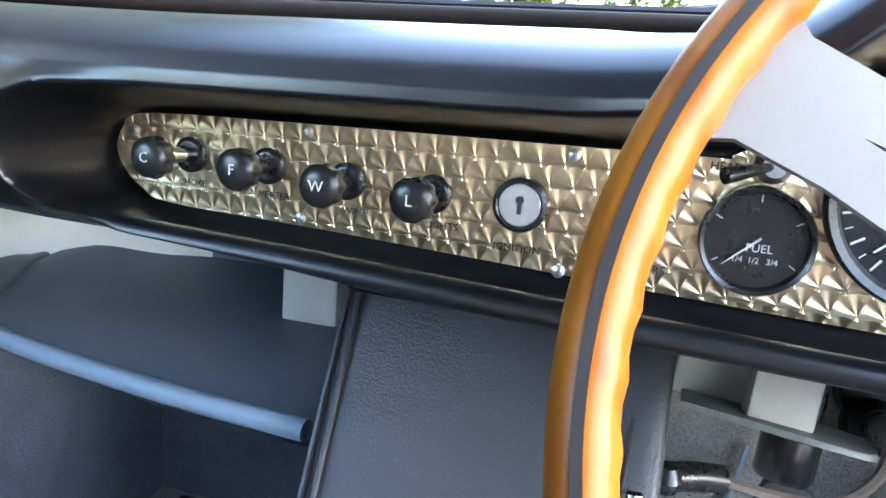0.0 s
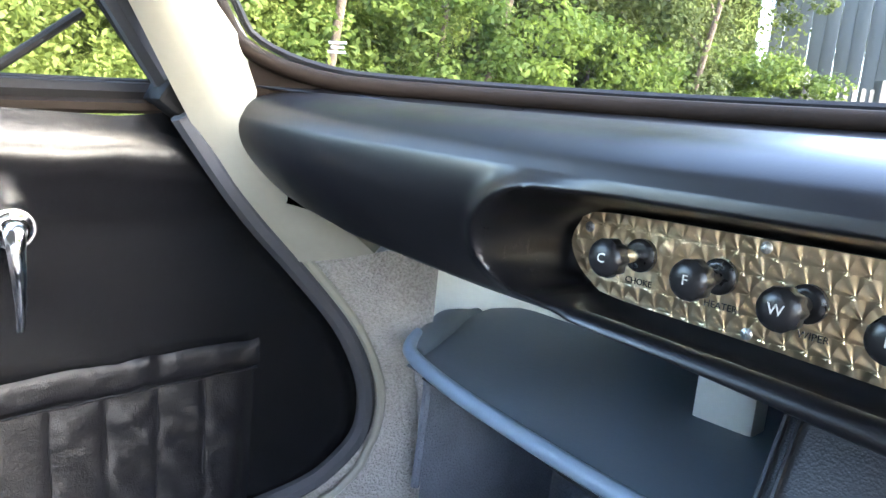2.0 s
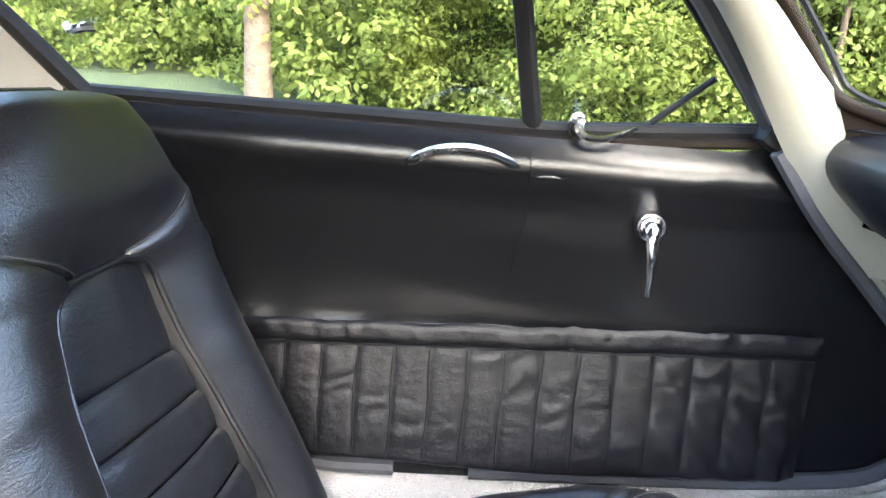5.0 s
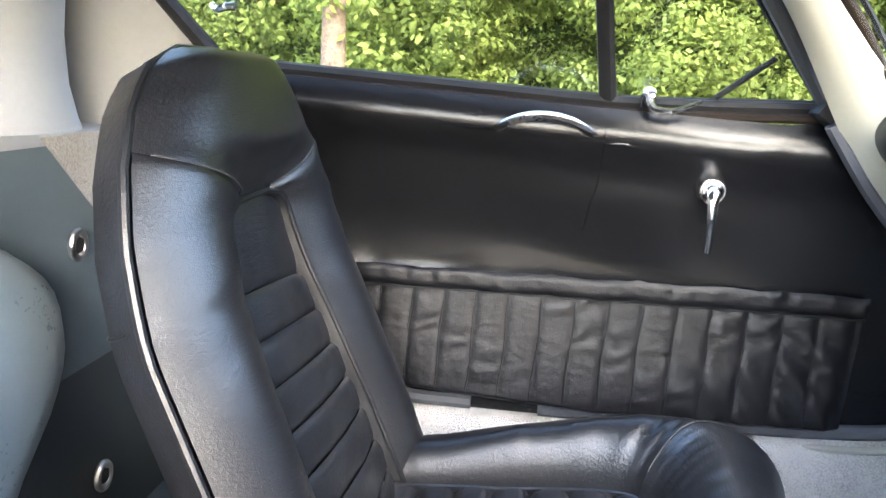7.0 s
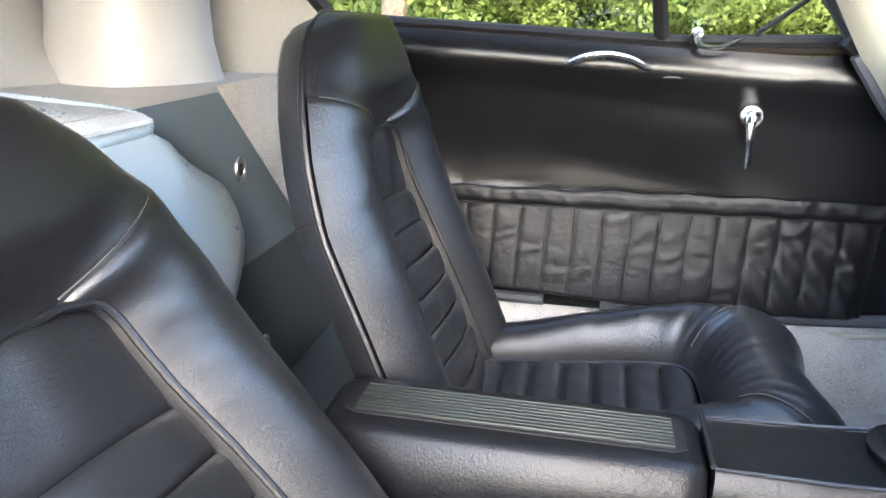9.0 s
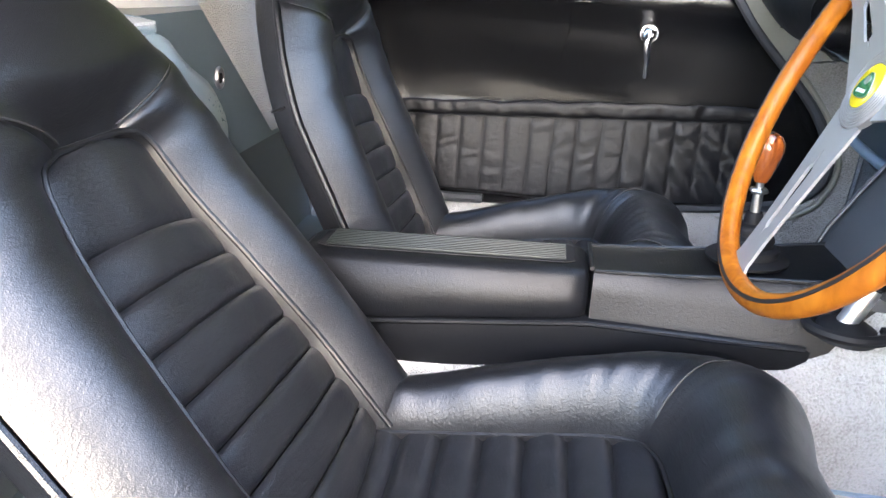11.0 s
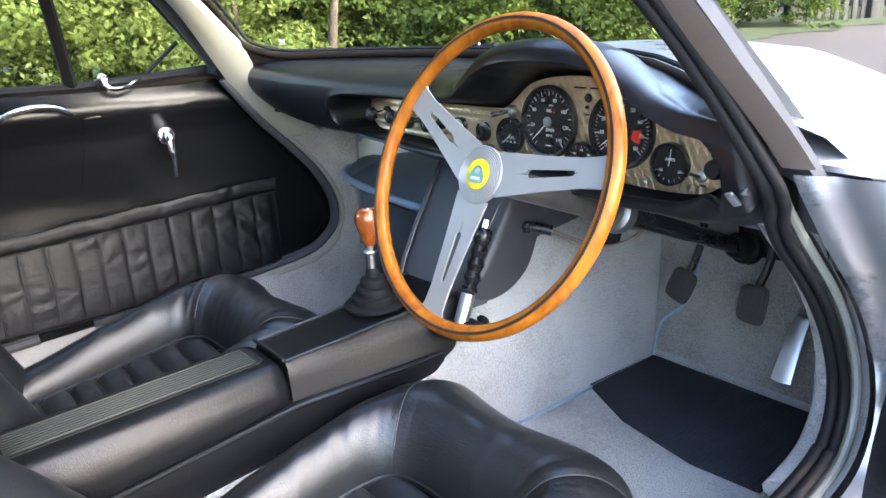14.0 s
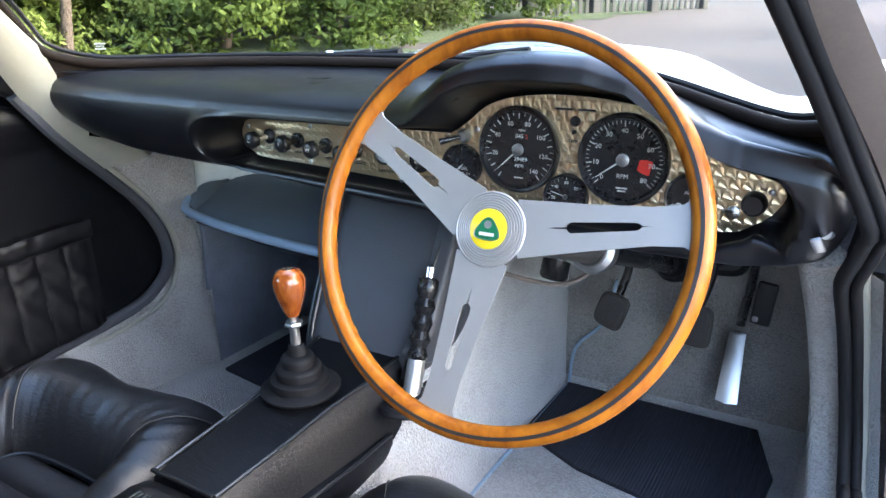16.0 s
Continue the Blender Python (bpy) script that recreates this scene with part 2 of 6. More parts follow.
def engine_turned():
    """Aluminium with overlapping swirled spots: the brushing runs in circles within each spot."""
    m = bpy.data.materials.new("engine_turned_aluminium")
    m.use_nodes = True
    n, l = m.node_tree.nodes, m.node_tree.links
    b = n["Principled BSDF"]

    def val(op, a, c=0.0, d=0.0):
        k = n.new("ShaderNodeMath")
        k.operation = op
        for i, v in enumerate((a, c, d)):
            if isinstance(v, (int, float)):
                k.inputs[i].default_value = v
            else:
                l.new(v, k.inputs[i])
        return k.outputs[0]
    co = n.new("ShaderNodeTexCoord")
    wob = n.new("ShaderNodeTexNoise")
    wob.inputs["Scale"].default_value = 30
    l.new(co.outputs["Object"], wob.inputs["Vector"])
    sep = n.new("ShaderNodeSeparateXYZ")
    l.new(co.outputs["Object"], sep.inputs[0])
    pitch = 0.0125
    u = val("DIVIDE", sep.outputs["X"], pitch)
    u = val("ADD", u, val("MULTIPLY", wob.outputs["Fac"], 0.5))
    v = val("DIVIDE", sep.outputs["Z"], pitch)
    row = val("FLOOR", v)
    best_u, best_v = None, None
    rad2 = 0.92 ** 2
    for dj in (1, 0, -1):
        rj = val("ADD", row, float(dj))
        off = val("MULTIPLY", val("MODULO", val("ABSOLUTE", rj), 2.0), 0.5)
        uu = val("SUBTRACT", u, off)
        col = val("FLOOR", uu)
        for di in (-1, 0, 1):
            du = val("SUBTRACT", uu, val("ADD", col, 0.5 + di))
            dv = val("SUBTRACT", v, val("ADD", rj, 0.5))
            inside = val("LESS_THAN", val("ADD", val("MULTIPLY", du, du), val("MULTIPLY", dv, dv)), rad2)
            if best_u is None:
                best_u, best_v = du, dv
            else:
                best_u = val("ADD", val("MULTIPLY", best_u, val("SUBTRACT", 1.0, inside)), val("MULTIPLY", du, inside))
                best_v = val("ADD", val("MULTIPLY", best_v, val("SUBTRACT", 1.0, inside)), val("MULTIPLY", dv, inside))
    tan = n.new("ShaderNodeCombineXYZ")
    l.new(val("MULTIPLY", best_v, -1.0), tan.inputs["X"])
    l.new(best_u, tan.inputs["Z"])
    l.new(tan.outputs[0], b.inputs["Tangent"])
    # the brushing cuts a shallow cone in each spot
    ang = val("ARCTAN2", best_v, best_u)
    fan = val("MULTIPLY", val("SINE", val("MULTIPLY", ang, 7.0)), 0.20)
    r2 = val("SQRT", val("ADD", val("MULTIPLY", best_u, best_u), val("MULTIPLY", best_v, best_v)))
    h = val("ADD", val("MULTIPLY", r2, 1.0), fan)
    bp = n.new("ShaderNodeBump")
    bp.inputs["Strength"].default_value, bp.inputs["Distance"].default_value = 0.85, 0.0015
    l.new(h, bp.inputs["Height"])
    l.new(bp.outputs["Normal"], b.inputs["Normal"])
    b.inputs["Base Color"].default_value = (0.80, 0.65, 0.42, 1)
    b.inputs["Metallic"].default_value, b.inputs["Roughness"].default_value, b.inputs["Anisotropic"].default_value = 1.0, 0.32, 0.80
    return m


SWIRL = engine_turned()


def glass_material(name, tint=(1, 1, 1), gloss=0.05):
    """Thin clear pane: light passes straight, with a faint mirror."""
    m = bpy.data.materials.new(name)
    m.use_nodes = True
    n, l = m.node_tree.nodes, m.node_tree.links
    n.remove(n["Principled BSDF"])
    tr, gl, mx = n.new("ShaderNodeBsdfTransparent"), n.new("ShaderNodeBsdfGlossy"), n.new("ShaderNodeMixShader")
    tr.inputs["Color"].default_value = (*tint, 1)
    gl.inputs["Roughness"].default_value = 0.01
    mx.inputs[0].default_value = gloss
    l.new(tr.outputs[0], mx.inputs[1])
    l.new(gl.outputs[0], mx.inputs[2])
    l.new(mx.outputs[0], n["Material Output"].inputs["Surface"])
    return m


GLASS = glass_material("window_glass", (0.95, 0.98, 0.95), 0.04)


def leaf_material(name, dark, light, warm):
    m = bpy.data.materials.new(name)
    m.use_nodes = True
    n, l = m.node_tree.nodes, m.node_tree.links
    b = n["Principled BSDF"]
    geo = n.new("ShaderNodeNewGeometry")
    co = n.new("ShaderNodeTexCoord")
    no = n.new("ShaderNodeTexNoise")
    no.inputs["Scale"].default_value, no.inputs["Detail"].default_value = 1.6, 5
    l.new(co.outputs["Object"], no.inputs["Vector"])
    mix = n.new("ShaderNodeMath")
    mix.operation = "MULTIPLY_ADD"
    mix.inputs[1].default_value = 0.22
    l.new(geo.outputs["Random Per Island"], mix.inputs[0])
    sub = n.new("ShaderNodeMath")
    sub.operation = "MULTIPLY_ADD"
    sub.inputs[1].default_value, sub.inputs[2].default_value = 1.6, -0.55
    l.new(no.outputs["Fac"], sub.inputs[0])
    l.new(sub.outputs[0], mix.inputs[2])
    r = n.new("ShaderNodeValToRGB")
    r.color_ramp.elements[0].position, r.color_ramp.elements[1].position = 0.1, 0.75
    r.color_ramp.elements[0].color, r.color_ramp.elements[1].color = (*dark, 1), (*light, 1)
    e = r.color_ramp.elements.new(0.95)
    e.color = (*warm, 1)
    l.new(mix.outputs[0], r.inputs["Fac"])
    l.new(r.outputs["Color"], b.inputs["Base Color"])
    b.inputs["Roughness"].default_value, b.inputs["Specular IOR Level"].default_value = 0.75, 0.2
    tl, ms = n.new("ShaderNodeBsdfTranslucent"), n.new("ShaderNodeMixShader")
    l.new(r.outputs["Color"], tl.inputs["Color"])
    ms.inputs[0].default_value = 0.55
    l.new(b.outputs[0], ms.inputs[1])
    l.new(tl.outputs[0], ms.inputs[2])
    l.new(ms.outputs[0], n["Material Output"].inputs["Surface"])
    return m


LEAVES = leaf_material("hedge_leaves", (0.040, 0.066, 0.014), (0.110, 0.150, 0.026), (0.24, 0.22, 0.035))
# the same leaf with sunlight, then shade, put into its colours
SUNLEAVES = leaf_material("sunlit_yellow_hedge_leaves", (0.090, 0.120, 0.030), (0.175, 0.215, 0.050), (0.33, 0.32, 0.075))
SHADELEAVES = leaf_material("shaded_hedge_leaves", (0.040, 0.055, 0.018), (0.080, 0.098, 0.028), (0.17, 0.15, 0.035))


# ---- mesh helpers ----
def mesh(name, verts, faces, mat, parent=None, smooth=40.0, label=""):
    me = bpy.data.meshes.new(name)
    me.from_pydata([tuple(v) for v in verts], [], faces)
    me.materials.append(mat)
    if smooth:
        me.polygons.foreach_set("use_smooth", [True] * len(me.polygons))
        me.set_sharp_from_angle(angle=radians(smooth))
    me.update()
    ob = new(name, me)
    if parent:
        ob.parent = parent
        ob.matrix_parent_inverse = Matrix.Translation(-parent.location)
    if label:
        tagged(ob, label)
    return ob


def part(name, bm, mat, parent=None, label="", smooth=40.0):
    """Links a bmesh as one mesh object under a thing or a part."""
    bmesh.ops.recalc_face_normals(bm, faces=bm.faces)
    bm.verts.index_update()
    v, f = [p.co.copy() for p in bm.verts], [[q.index for q in p.verts] for p in bm.faces]
    bm.free()
    return mesh(name, v, f, mat, parent, smooth, label)


def thing(name, loc, label, category, group="", kind=""):
    e = new(name)
    e.location = loc
    e.empty_display_size = 0.05
    return tagged(e, label, category, group, kind)


def loft(rows, close_u=False, close_v=False, caps=False):
    """A bmesh skin over rows of points. close_u joins each row's ends, close_v the last row to the first."""
    bm = bmesh.new()
    vs = [[bm.verts.new(p) for p in r] for r in rows]
    nr, nc = len(rows), len(rows[0])
    for i in range(nr if close_v else nr - 1):
        for j in range(nc if close_u else nc - 1):
            q = (vs[i][j], vs[i][(j + 1) % nc], vs[(i + 1) % nr][(j + 1) % nc], vs[(i + 1) % nr][j])
            try:
                bm.faces.new(q)
            except ValueError:
                pass
    if caps:
        for r in (vs[0], vs[-1]):
            try:
                bm.faces.new(r)
            except ValueError:
                pass
    return bm


def smooth_path(pts, n=6, closed=False):
    """Catmull-Rom through the points."""
    pts = [Vector(p) for p in pts]
    out = []
    k = len(pts)
    for i in range(k if closed else k - 1):
        if closed:
            a, b, c, d = pts[i - 1], pts[i], pts[(i + 1) % k], pts[(i + 2) % k]
        else:
            a, b, c, d = pts[max(i - 1, 0)], pts[i], pts[i + 1], pts[min(i + 2, k - 1)]
        for j in range(n):
            t = j / n
            out.append(0.5 * (2 * b + (c - a) * t + (2 * a - 5 * b + 4 * c - d) * t * t + (3 * b - a - 3 * c + d) * t ** 3))
    if not closed:
        out.append(pts[-1])
    return out


def tube(path, radius, sides=10, closed=False, flat=1.0, up=None, caps=True):
    """A round bar along a path; radius may be a function of 0..1. flat squeezes it along the second axis."""
    path = [Vector(p) for p in path]
    k = len(path)
    rows = []
    prev = None
    for i in range(k):
        d = (path[(i + 1) % k] - path[i - 1]) if closed else (path[min(i + 1, k - 1)] - path[max(i - 1, 0)])
        d.normalize()
        ref = Vector(up) if up else (prev or (Vector((0, 0, 1)) if abs(d.z) < 0.9 else Vector((1, 0, 0))))
        a = ref - d * ref.dot(d)
        a.normalize()
        prev = a
        b = d.cross(a)
        r = radius(i / (k - 1)) if callable(radius) else radius
        rows.append([path[i] + (a * math.cos(2 * math.pi * j / sides) * r * flat + b * math.sin(2 * math.pi * j / sides) * r) for j in range(sides)])
    return loft(rows, close_u=True, close_v=closed, caps=caps and not closed)


def lathe(profile, m, sides=32):
    """Turns (radius, height) pairs round the local z axis of the pose m."""
    rows = [[m @ Vector((r * math.cos(2 * math.pi * j / sides), r * math.sin(2 * math.pi * j / sides), h)) for j in range(sides)] for r, h in profile]
    bm = loft(rows, close_u=True)
    for r, row in ((profile[0], 0), (profile[-1], len(rows) - 1)):
        bm.verts.ensure_lookup_table()
        if r[0] > 1e-6:
            bm.faces.new([bm.verts[row * sides + j] for j in range(sides)])
    bmesh.ops.remove_doubles(bm, verts=bm.verts, dist=1e-7)
    return bm


def block(size, m, bevel=0.004, segments=2):
    """A box with rounded edges, centred on the pose m."""
    bm = bmesh.new()
    bmesh.ops.create_cube(bm, size=1.0)
    bmesh.ops.scale(bm, vec=size, verts=bm.verts)
    if bevel:
        bmesh.ops.bevel(bm, geom=bm.edges[:], offset=bevel, segments=segments, affect="EDGES", profile=0.5)
    bmesh.ops.transform(bm, matrix=m, verts=bm.verts)
    return bm


def plate(outline, m, thick, bevel=0.0):
    """A flat plate from a 2D outline in the pose's local x, y; thick along its local z."""
    bm = bmesh.new()
    lo = [bm.verts.new(m @ Vector((x, y, 0))) for x, y in outline]
    hi = [bm.verts.new(m @ Vector((x, y, thick))) for x, y in outline]
    bm.faces.new(lo)
    top = bm.faces.new(hi)
    for i in range(len(outline)):
        bm.faces.new((lo[i - 1], lo[i], hi[i], hi[i - 1]))
    if bevel:
        bmesh.ops.bevel(bm, geom=list(top.edges), offset=bevel, segments=2, affect="EDGES", profile=0.5)
    return bm


def interp(x, table):
    """Piecewise linear y over a table of (x, y)."""
    return float(np.interp(x, [a for a, _ in table], [b for _, b in table]))


def ease(a, b, x):
    t = min(1, max(0, (x - a) / (b - a)))
    return t * t * (3 - 2 * t)


def chaikin(pts, times=2):
    for _ in range(times):
        q = [pts[0]]
        for a, b in zip(pts, pts[1:]):
            q += [a * 0.75 + b * 0.25, a * 0.25 + b * 0.75]
        pts = q + [pts[-1]]
    return pts


def join(*bms):
    out = bmesh.new()
    for b in bms:
        me = bpy.data.meshes.new("scratch")
        b.to_mesh(me)
        out.from_mesh(me)
        b.free()
        bpy.data.meshes.remove(me)
    return out


def words(text, size, m, mat, parent, name="lettering", align="CENTER", extrude=0.0003):
    """Built-in letters turned into a mesh; x of the pose is the reading direction, z its front."""
    cu = bpy.data.curves.new(name, "FONT")
    cu.body, cu.size, cu.extrude, cu.align_x, cu.align_y, cu.resolution_u = text, size, extrude, align, "CENTER", 2
    ob = bpy.data.objects.new(name, cu)
    scene.collection.objects.link(ob)
    dg = bpy.context.evaluated_depsgraph_get()
    me = bpy.data.meshes.new_from_object(ob.evaluated_get(dg))
    bpy.data.objects.remove(ob)
    me.transform(m)
    v, f = [p.co.copy() for p in me.vertices], [list(p.vertices) for p in me.polygons]
    bpy.data.meshes.remove(me)
    return mesh(name, v, f, mat, parent, 0)


# ---- outdoors: ground, verge ----
def lie(x, y):
    """Height of the ground, which rises gently ahead and to the passenger's side."""
    return 0.05 * (y - x) * math.exp(-((x * x + y * y) / 60.0 ** 2))


def sheet(name, xs, ys, mat, lift, kind, label, category):
    rows = [[(x, y, lie(x, y) + lift(x, y)) for x in xs] for y in ys]
    ob = part(name, loft(rows), mat)
    return tagged(ob, label, category, kind=kind)


span = [-900, -300, -120, -60, -40] + [-30 + 1.5 * i for i in range(41)] + [40, 60, 120, 300, 900]
sheet("ground", span, span, ASPHALT, lambda x, y: 0.0, "structure", "pinkish grey worn asphalt of the drive", "ground")

# ---- car shell ----
car = thing("car_body", (0, -0.4, 0), "silver two-seat coupe body with cream inside paint and open door", "car body")


def corner(x):
    """Rise of the screen's lower corners."""
    return 0.038 * (1 - math.sqrt(max(0.0, 1 - (max(0.0, abs(x) - 0.515) / 0.085) ** 2)))


WS_XS = sorted([s * x for s in (-1, 1) for x in (0.6, 0.598, 0.593, 0.586, 0.577, 0.566, 0.55, 0.53, 0.50, 0.46, 0.41, 0.35, 0.28, 0.20, 0.10)] + [0.0])
WS_BASE = [(x * (1 - 0.008 * ease(0.5, 0.6, abs(x))), 0.115 - 0.21 * abs(x / 0.6) ** 3 - 0.5 * corner(x), 0.866 - 0.004 * abs(x / 0.6) ** 2 + corner(x) - 0.036 * ease(0.28, 0.55, x)) for x in WS_XS]


def ws_top(x):
    return Vector((x * 0.80, -0.22 - 0.15 * (x / 0.6) ** 2, 1.12 - 0.02 * (x / 0.6) ** 2))


# windscreen glass
rows = []
for k in range(7):
    f = k / 6
    rows.append([Vector(p).lerp(ws_top(p[0]), f) + Vector((0, 0.012 * math.sin(math.pi * f), 0.010 * math.sin(math.pi * f))) for p in WS_BASE])
pane = part("windscreen", loft(rows), GLASS, car)
pane.visible_shadow = False
# rubber round the screen
edge = [Vector(p) for p in WS_BASE] + [rows[k][-1] for k in range(1, 7)] + list(reversed(rows[6]))[1:] + [rows[k][0] for k in range(5, 0, -1)]
edge = [p + Vector((0, 0, 0.004)) for p in edge]
part("windscreen_rubber", tube(edge, 0.0080, 10, closed=True), SCREENRUB, car, "brown-black windscreen rubber")
low_edge = [Vector(p) for p in WS_BASE]
part("screen_sill", loft([[p + Vector((0, 0.006, 0.002)) for p in low_edge], [p * 1.0 + Vector((0, 0.004, -0.012)) for p in low_edge], [Vector((p.x, p.y + 0.02 * (abs(p.x) > 0.5), 0.838 - 0.036 * ease(0.28, 0.55, p.x))) for p in low_edge]]), SCREENRUB, car, "black sill below the screen rubber")
part("windscreen_bead", tube([p + Vector((0, 0.012, 0.010)) for p in edge], 0.004, 6, closed=True), RUBBER, car)


def roof_row(y, zc, wide, bow=0.0):
    return [Vector((wide * s, y - bow * s * s, zc - 0.05 * abs(s) ** 2.5)) for s in [-1 + 0.1 * i for i in range(21)]]


part("roof", loft([roof_row(-0.215, 1.122, 0.485, 0.15), roof_row(-0.4, 1.15, 0.51, 0.08), roof_row(-0.6, 1.165, 0.53), roof_row(-0.9, 1.17, 0.54), roof_row(-1.2, 1.15, 0.55), roof_row(-1.45, 1.09, 0.54)]), HEADLINING, car, "grey headlining of the roof")

# the two screen pillars; they lean inwards towards the roof
PIL_OUT = [(0.628, -0.010, 0.672), (0.632, -0.085, 0.745), (0.622, -0.142, 0.822), (0.560, -0.265, 0.975), (0.490, -0.40, 1.085)]
PIL_IN = [(0.575, 0.06, 0.690), (0.592, -0.02, 0.76), (0.590, -0.088, 0.852), (0.535, -0.226, 0.978), (0.475, -0.365, 1.09)]
PIL_OUT_R = [(0.650, -0.02, 0.690), (0.655, -0.062, 0.755), (0.632, -0.105, 0.82), (0.596, -0.156, 0.90), (0.560, -0.205, 0.975), (0.510, -0.275, 1.085)]
PIL_IN_R = [(0.600, 0.03, 0.690), (0.606, 0.005, 0.755), (0.586, -0.055, 0.82), (0.556, -0.13, 0.90), (0.525, -0.20, 0.975), (0.478, -0.29, 1.085)]
for s in (-1, 1):
    out = smooth_path([(s * x, y, z) for x, y, z in (PIL_OUT if s < 0 else PIL_OUT_R)], 6)
    inn = smooth_path([(s * x, y, z) for x, y, z in (PIL_IN if s < 0 else PIL_IN_R)], 6)
    rows = []
    for a, b in zip(out, inn):
        c = (a + b) / 2 + Vector((-s * 0.012, -0.010, 0))
        o2 = a + (Vector((-0.03, 0.015, 0)) if s < 0 else Vector((0.004, 0.02, 0)))
        i2 = b + Vector((s * 0.02, 0.03, 0.01))
        rows.append([o2, a, a.lerp(c, 0.7), b.lerp(c, 0.7), b, i2])
    part("screen_pillar", loft(rows), CREAM if s < 0 else SEAL, car, "cream painted screen pillar" if s < 0 else "black trimmed screen pillar")
    if s > 0:
        rows = []
        for q in smooth_path([(0.652, -0.090, 0.775), (0.634, -0.121, 0.82), (0.596, -0.180, 0.90), (0.559, -0.232, 0.975), (0.505, -0.300, 1.085)], 5):
            rows.append([q + Vector((-0.022, 0.004, 0)), q + Vector((-0.020, -0.004, 0)), q + Vector((0.0, -0.005, 0.001)), q + Vector((0.014, -0.003, 0.002))])
        part("pillar_strip", loft(rows), BROWNRUB, car, "brown-grey outer pillar strip with screws")

# ---- bonnet and wings, silver ----
rows = []
for y in [0.135, 0.22, 0.3, 0.45, 0.65, 0.9, 1.2, 1.5, 1.75, 1.9]:
    f = (y - 0.135) / 1.765
    zc = 0.858 + 0.035 * math.sin(math.pi * min(1, f * 1.3)) - 0.30 * f ** 2.4
    r = []
    for i in range(33):
        u = -1 + i / 16
        wing = 0.115 * math.exp(-((abs(u) - 0.82) / 0.12) ** 2) * ease(0.1, 0.5, f) - 0.075 * ease(0.22, 0.62, abs(u)) * ease(0.0, 0.25, f)
        drop = 0.28 * max(0, abs(u) - 0.86) ** 1.2 / 0.14 ** 1.2
        yy = y - 0.34 * min(abs(u), 0.84) ** 3 * (1 - 0.85 * ease(0.83, 1.0, abs(u))) * (1 - f)
        r.append((u * (0.74 - 0.10 * f ** 3), yy, zc - 0.06 * u * u + wing - drop * 0.6))
    rows.append(r)
part("bonnet", loft(rows), SILVER, car, "silver bonnet with rounded wings")
for s in (-1, 1):
    rows = [[(s * x, y, z) for y in (0.07, 0.2, 0.5, 0.9, 1.3, 1.7)] for x, z in ((0.745, 0.72), (0.760, 0.6), (0.758, 0.4), (0.73, 0.2))]
    part("front_wing", loft(rows), SILVER, car, "silver front wing side")
    rows = []
    for x, y, z, dy, dz in ((0.600, -0.045, 0.795, 0.25, 0.045), (0.640, -0.030, 0.778, 0.28, 0.055), (0.680, -0.005, 0.772, 0.32, 0.050), (0.715, 0.030, 0.765, 0.36, 0.035), (0.742, 0.065, 0.748, 0.40, 0.015), (0.756, 0.085, 0.715, 0.40, 0.0)):
        rows.append([(s * x, y, z - 0.014), (s * x, y - 0.004, z - 0.006), (s * x, y + 0.004, z), (s * (x - 0.01), y + dy * 0.4, z + dz * 0.5), (s * (x - 0.02), y + dy, z + dz)])
    part("wing_top", loft(rows), SILVER, car, "silver wing top with rolled rear edge", smooth=60)


# ---- dashboard moulding ----
PT = [(-0.260, 0.765), (-0.254, 0.780), (-0.243, 0.788), (-0.17, 0.7905), (0.10, 0.792), (0.127, 0.794), (0.152, 0.810), (0.177, 0.830), (0.205, 0.841), (0.24, 0.847), (0.283, 0.849), (0.339, 0.846), (0.385, 0.837), (0.419, 0.816), (0.458, 0.790), (0.485, 0.779), (0.520, 0.771), (0.532, 0.764), (0.537, 0.752)]
PB = [(-0.260, 0.765), (-0.253, 0.750), (-0.238, 0.738), (-0.215, 0.731), (-0.10, 0.7265), (0.05, 0.719), (0.2, 0.712), (0.40, 0.704), (0.48, 0.707), (0.505, 0.717), (0.525, 0.732), (0.537, 0.752)]


PLO = [(-0.660, 0.806), (-0.635, 0.783), (-0.61, 0.762), (-0.575, 0.750), (-0.54, 0.743), (-0.46, 0.733), (-0.32, 0.728), (-0.23, 0.7265), (-0.145, 0.7195), (-0.086, 0.7145), (-0.027, 0.709), (0.2, 0.700), (0.4, 0.690), (0.50, 0.691), (0.55, 0.698), (0.60, 0.716), (0.62, 0.72)]


def recess_depth(x, z, passenger):
    """1 over the instrument panel, falling to 0 outside the rounded recess round it."""
    xc = min(max(x, -0.215), 0.480)
    pt, pb = interp(xc, PT), interp(xc, PB)
    cz, hz = (pt + pb) / 2, (pt - pb) / 2
    dx = abs(x - xc) / (0.046 if x < xc else 0.058)
    far = abs(x - xc) / (0.064 if x < xc else 0.080)
    reach = 0.017 + 0.010 * (1 - passenger) if z > cz else 0.55 * max(0.012, pb - interp(x, PLO))
    e = 2.1
    near_r = (dx ** e + (abs(z - cz) / hz) ** e) ** (1 / e)
    far_r = (far ** e + (abs(z - cz) / (hz + reach)) ** e) ** (1 / e)
    rim = 0.055 * ease(-0.17, -0.235, x) * math.exp(-((far_r - 1) / 0.16) ** 2)
    if near_r <= 1:
        return 1.0
    if far_r >= 1:
        return -rim
    q = (near_r - 1) / ((near_r - 1) + (1 - far_r))
    return 1 - 0.5 * q ** 2.3 - 0.5 * ease(0.0, 1.0, q ** 1.7) - rim * ease(0.3, 1.0, q)


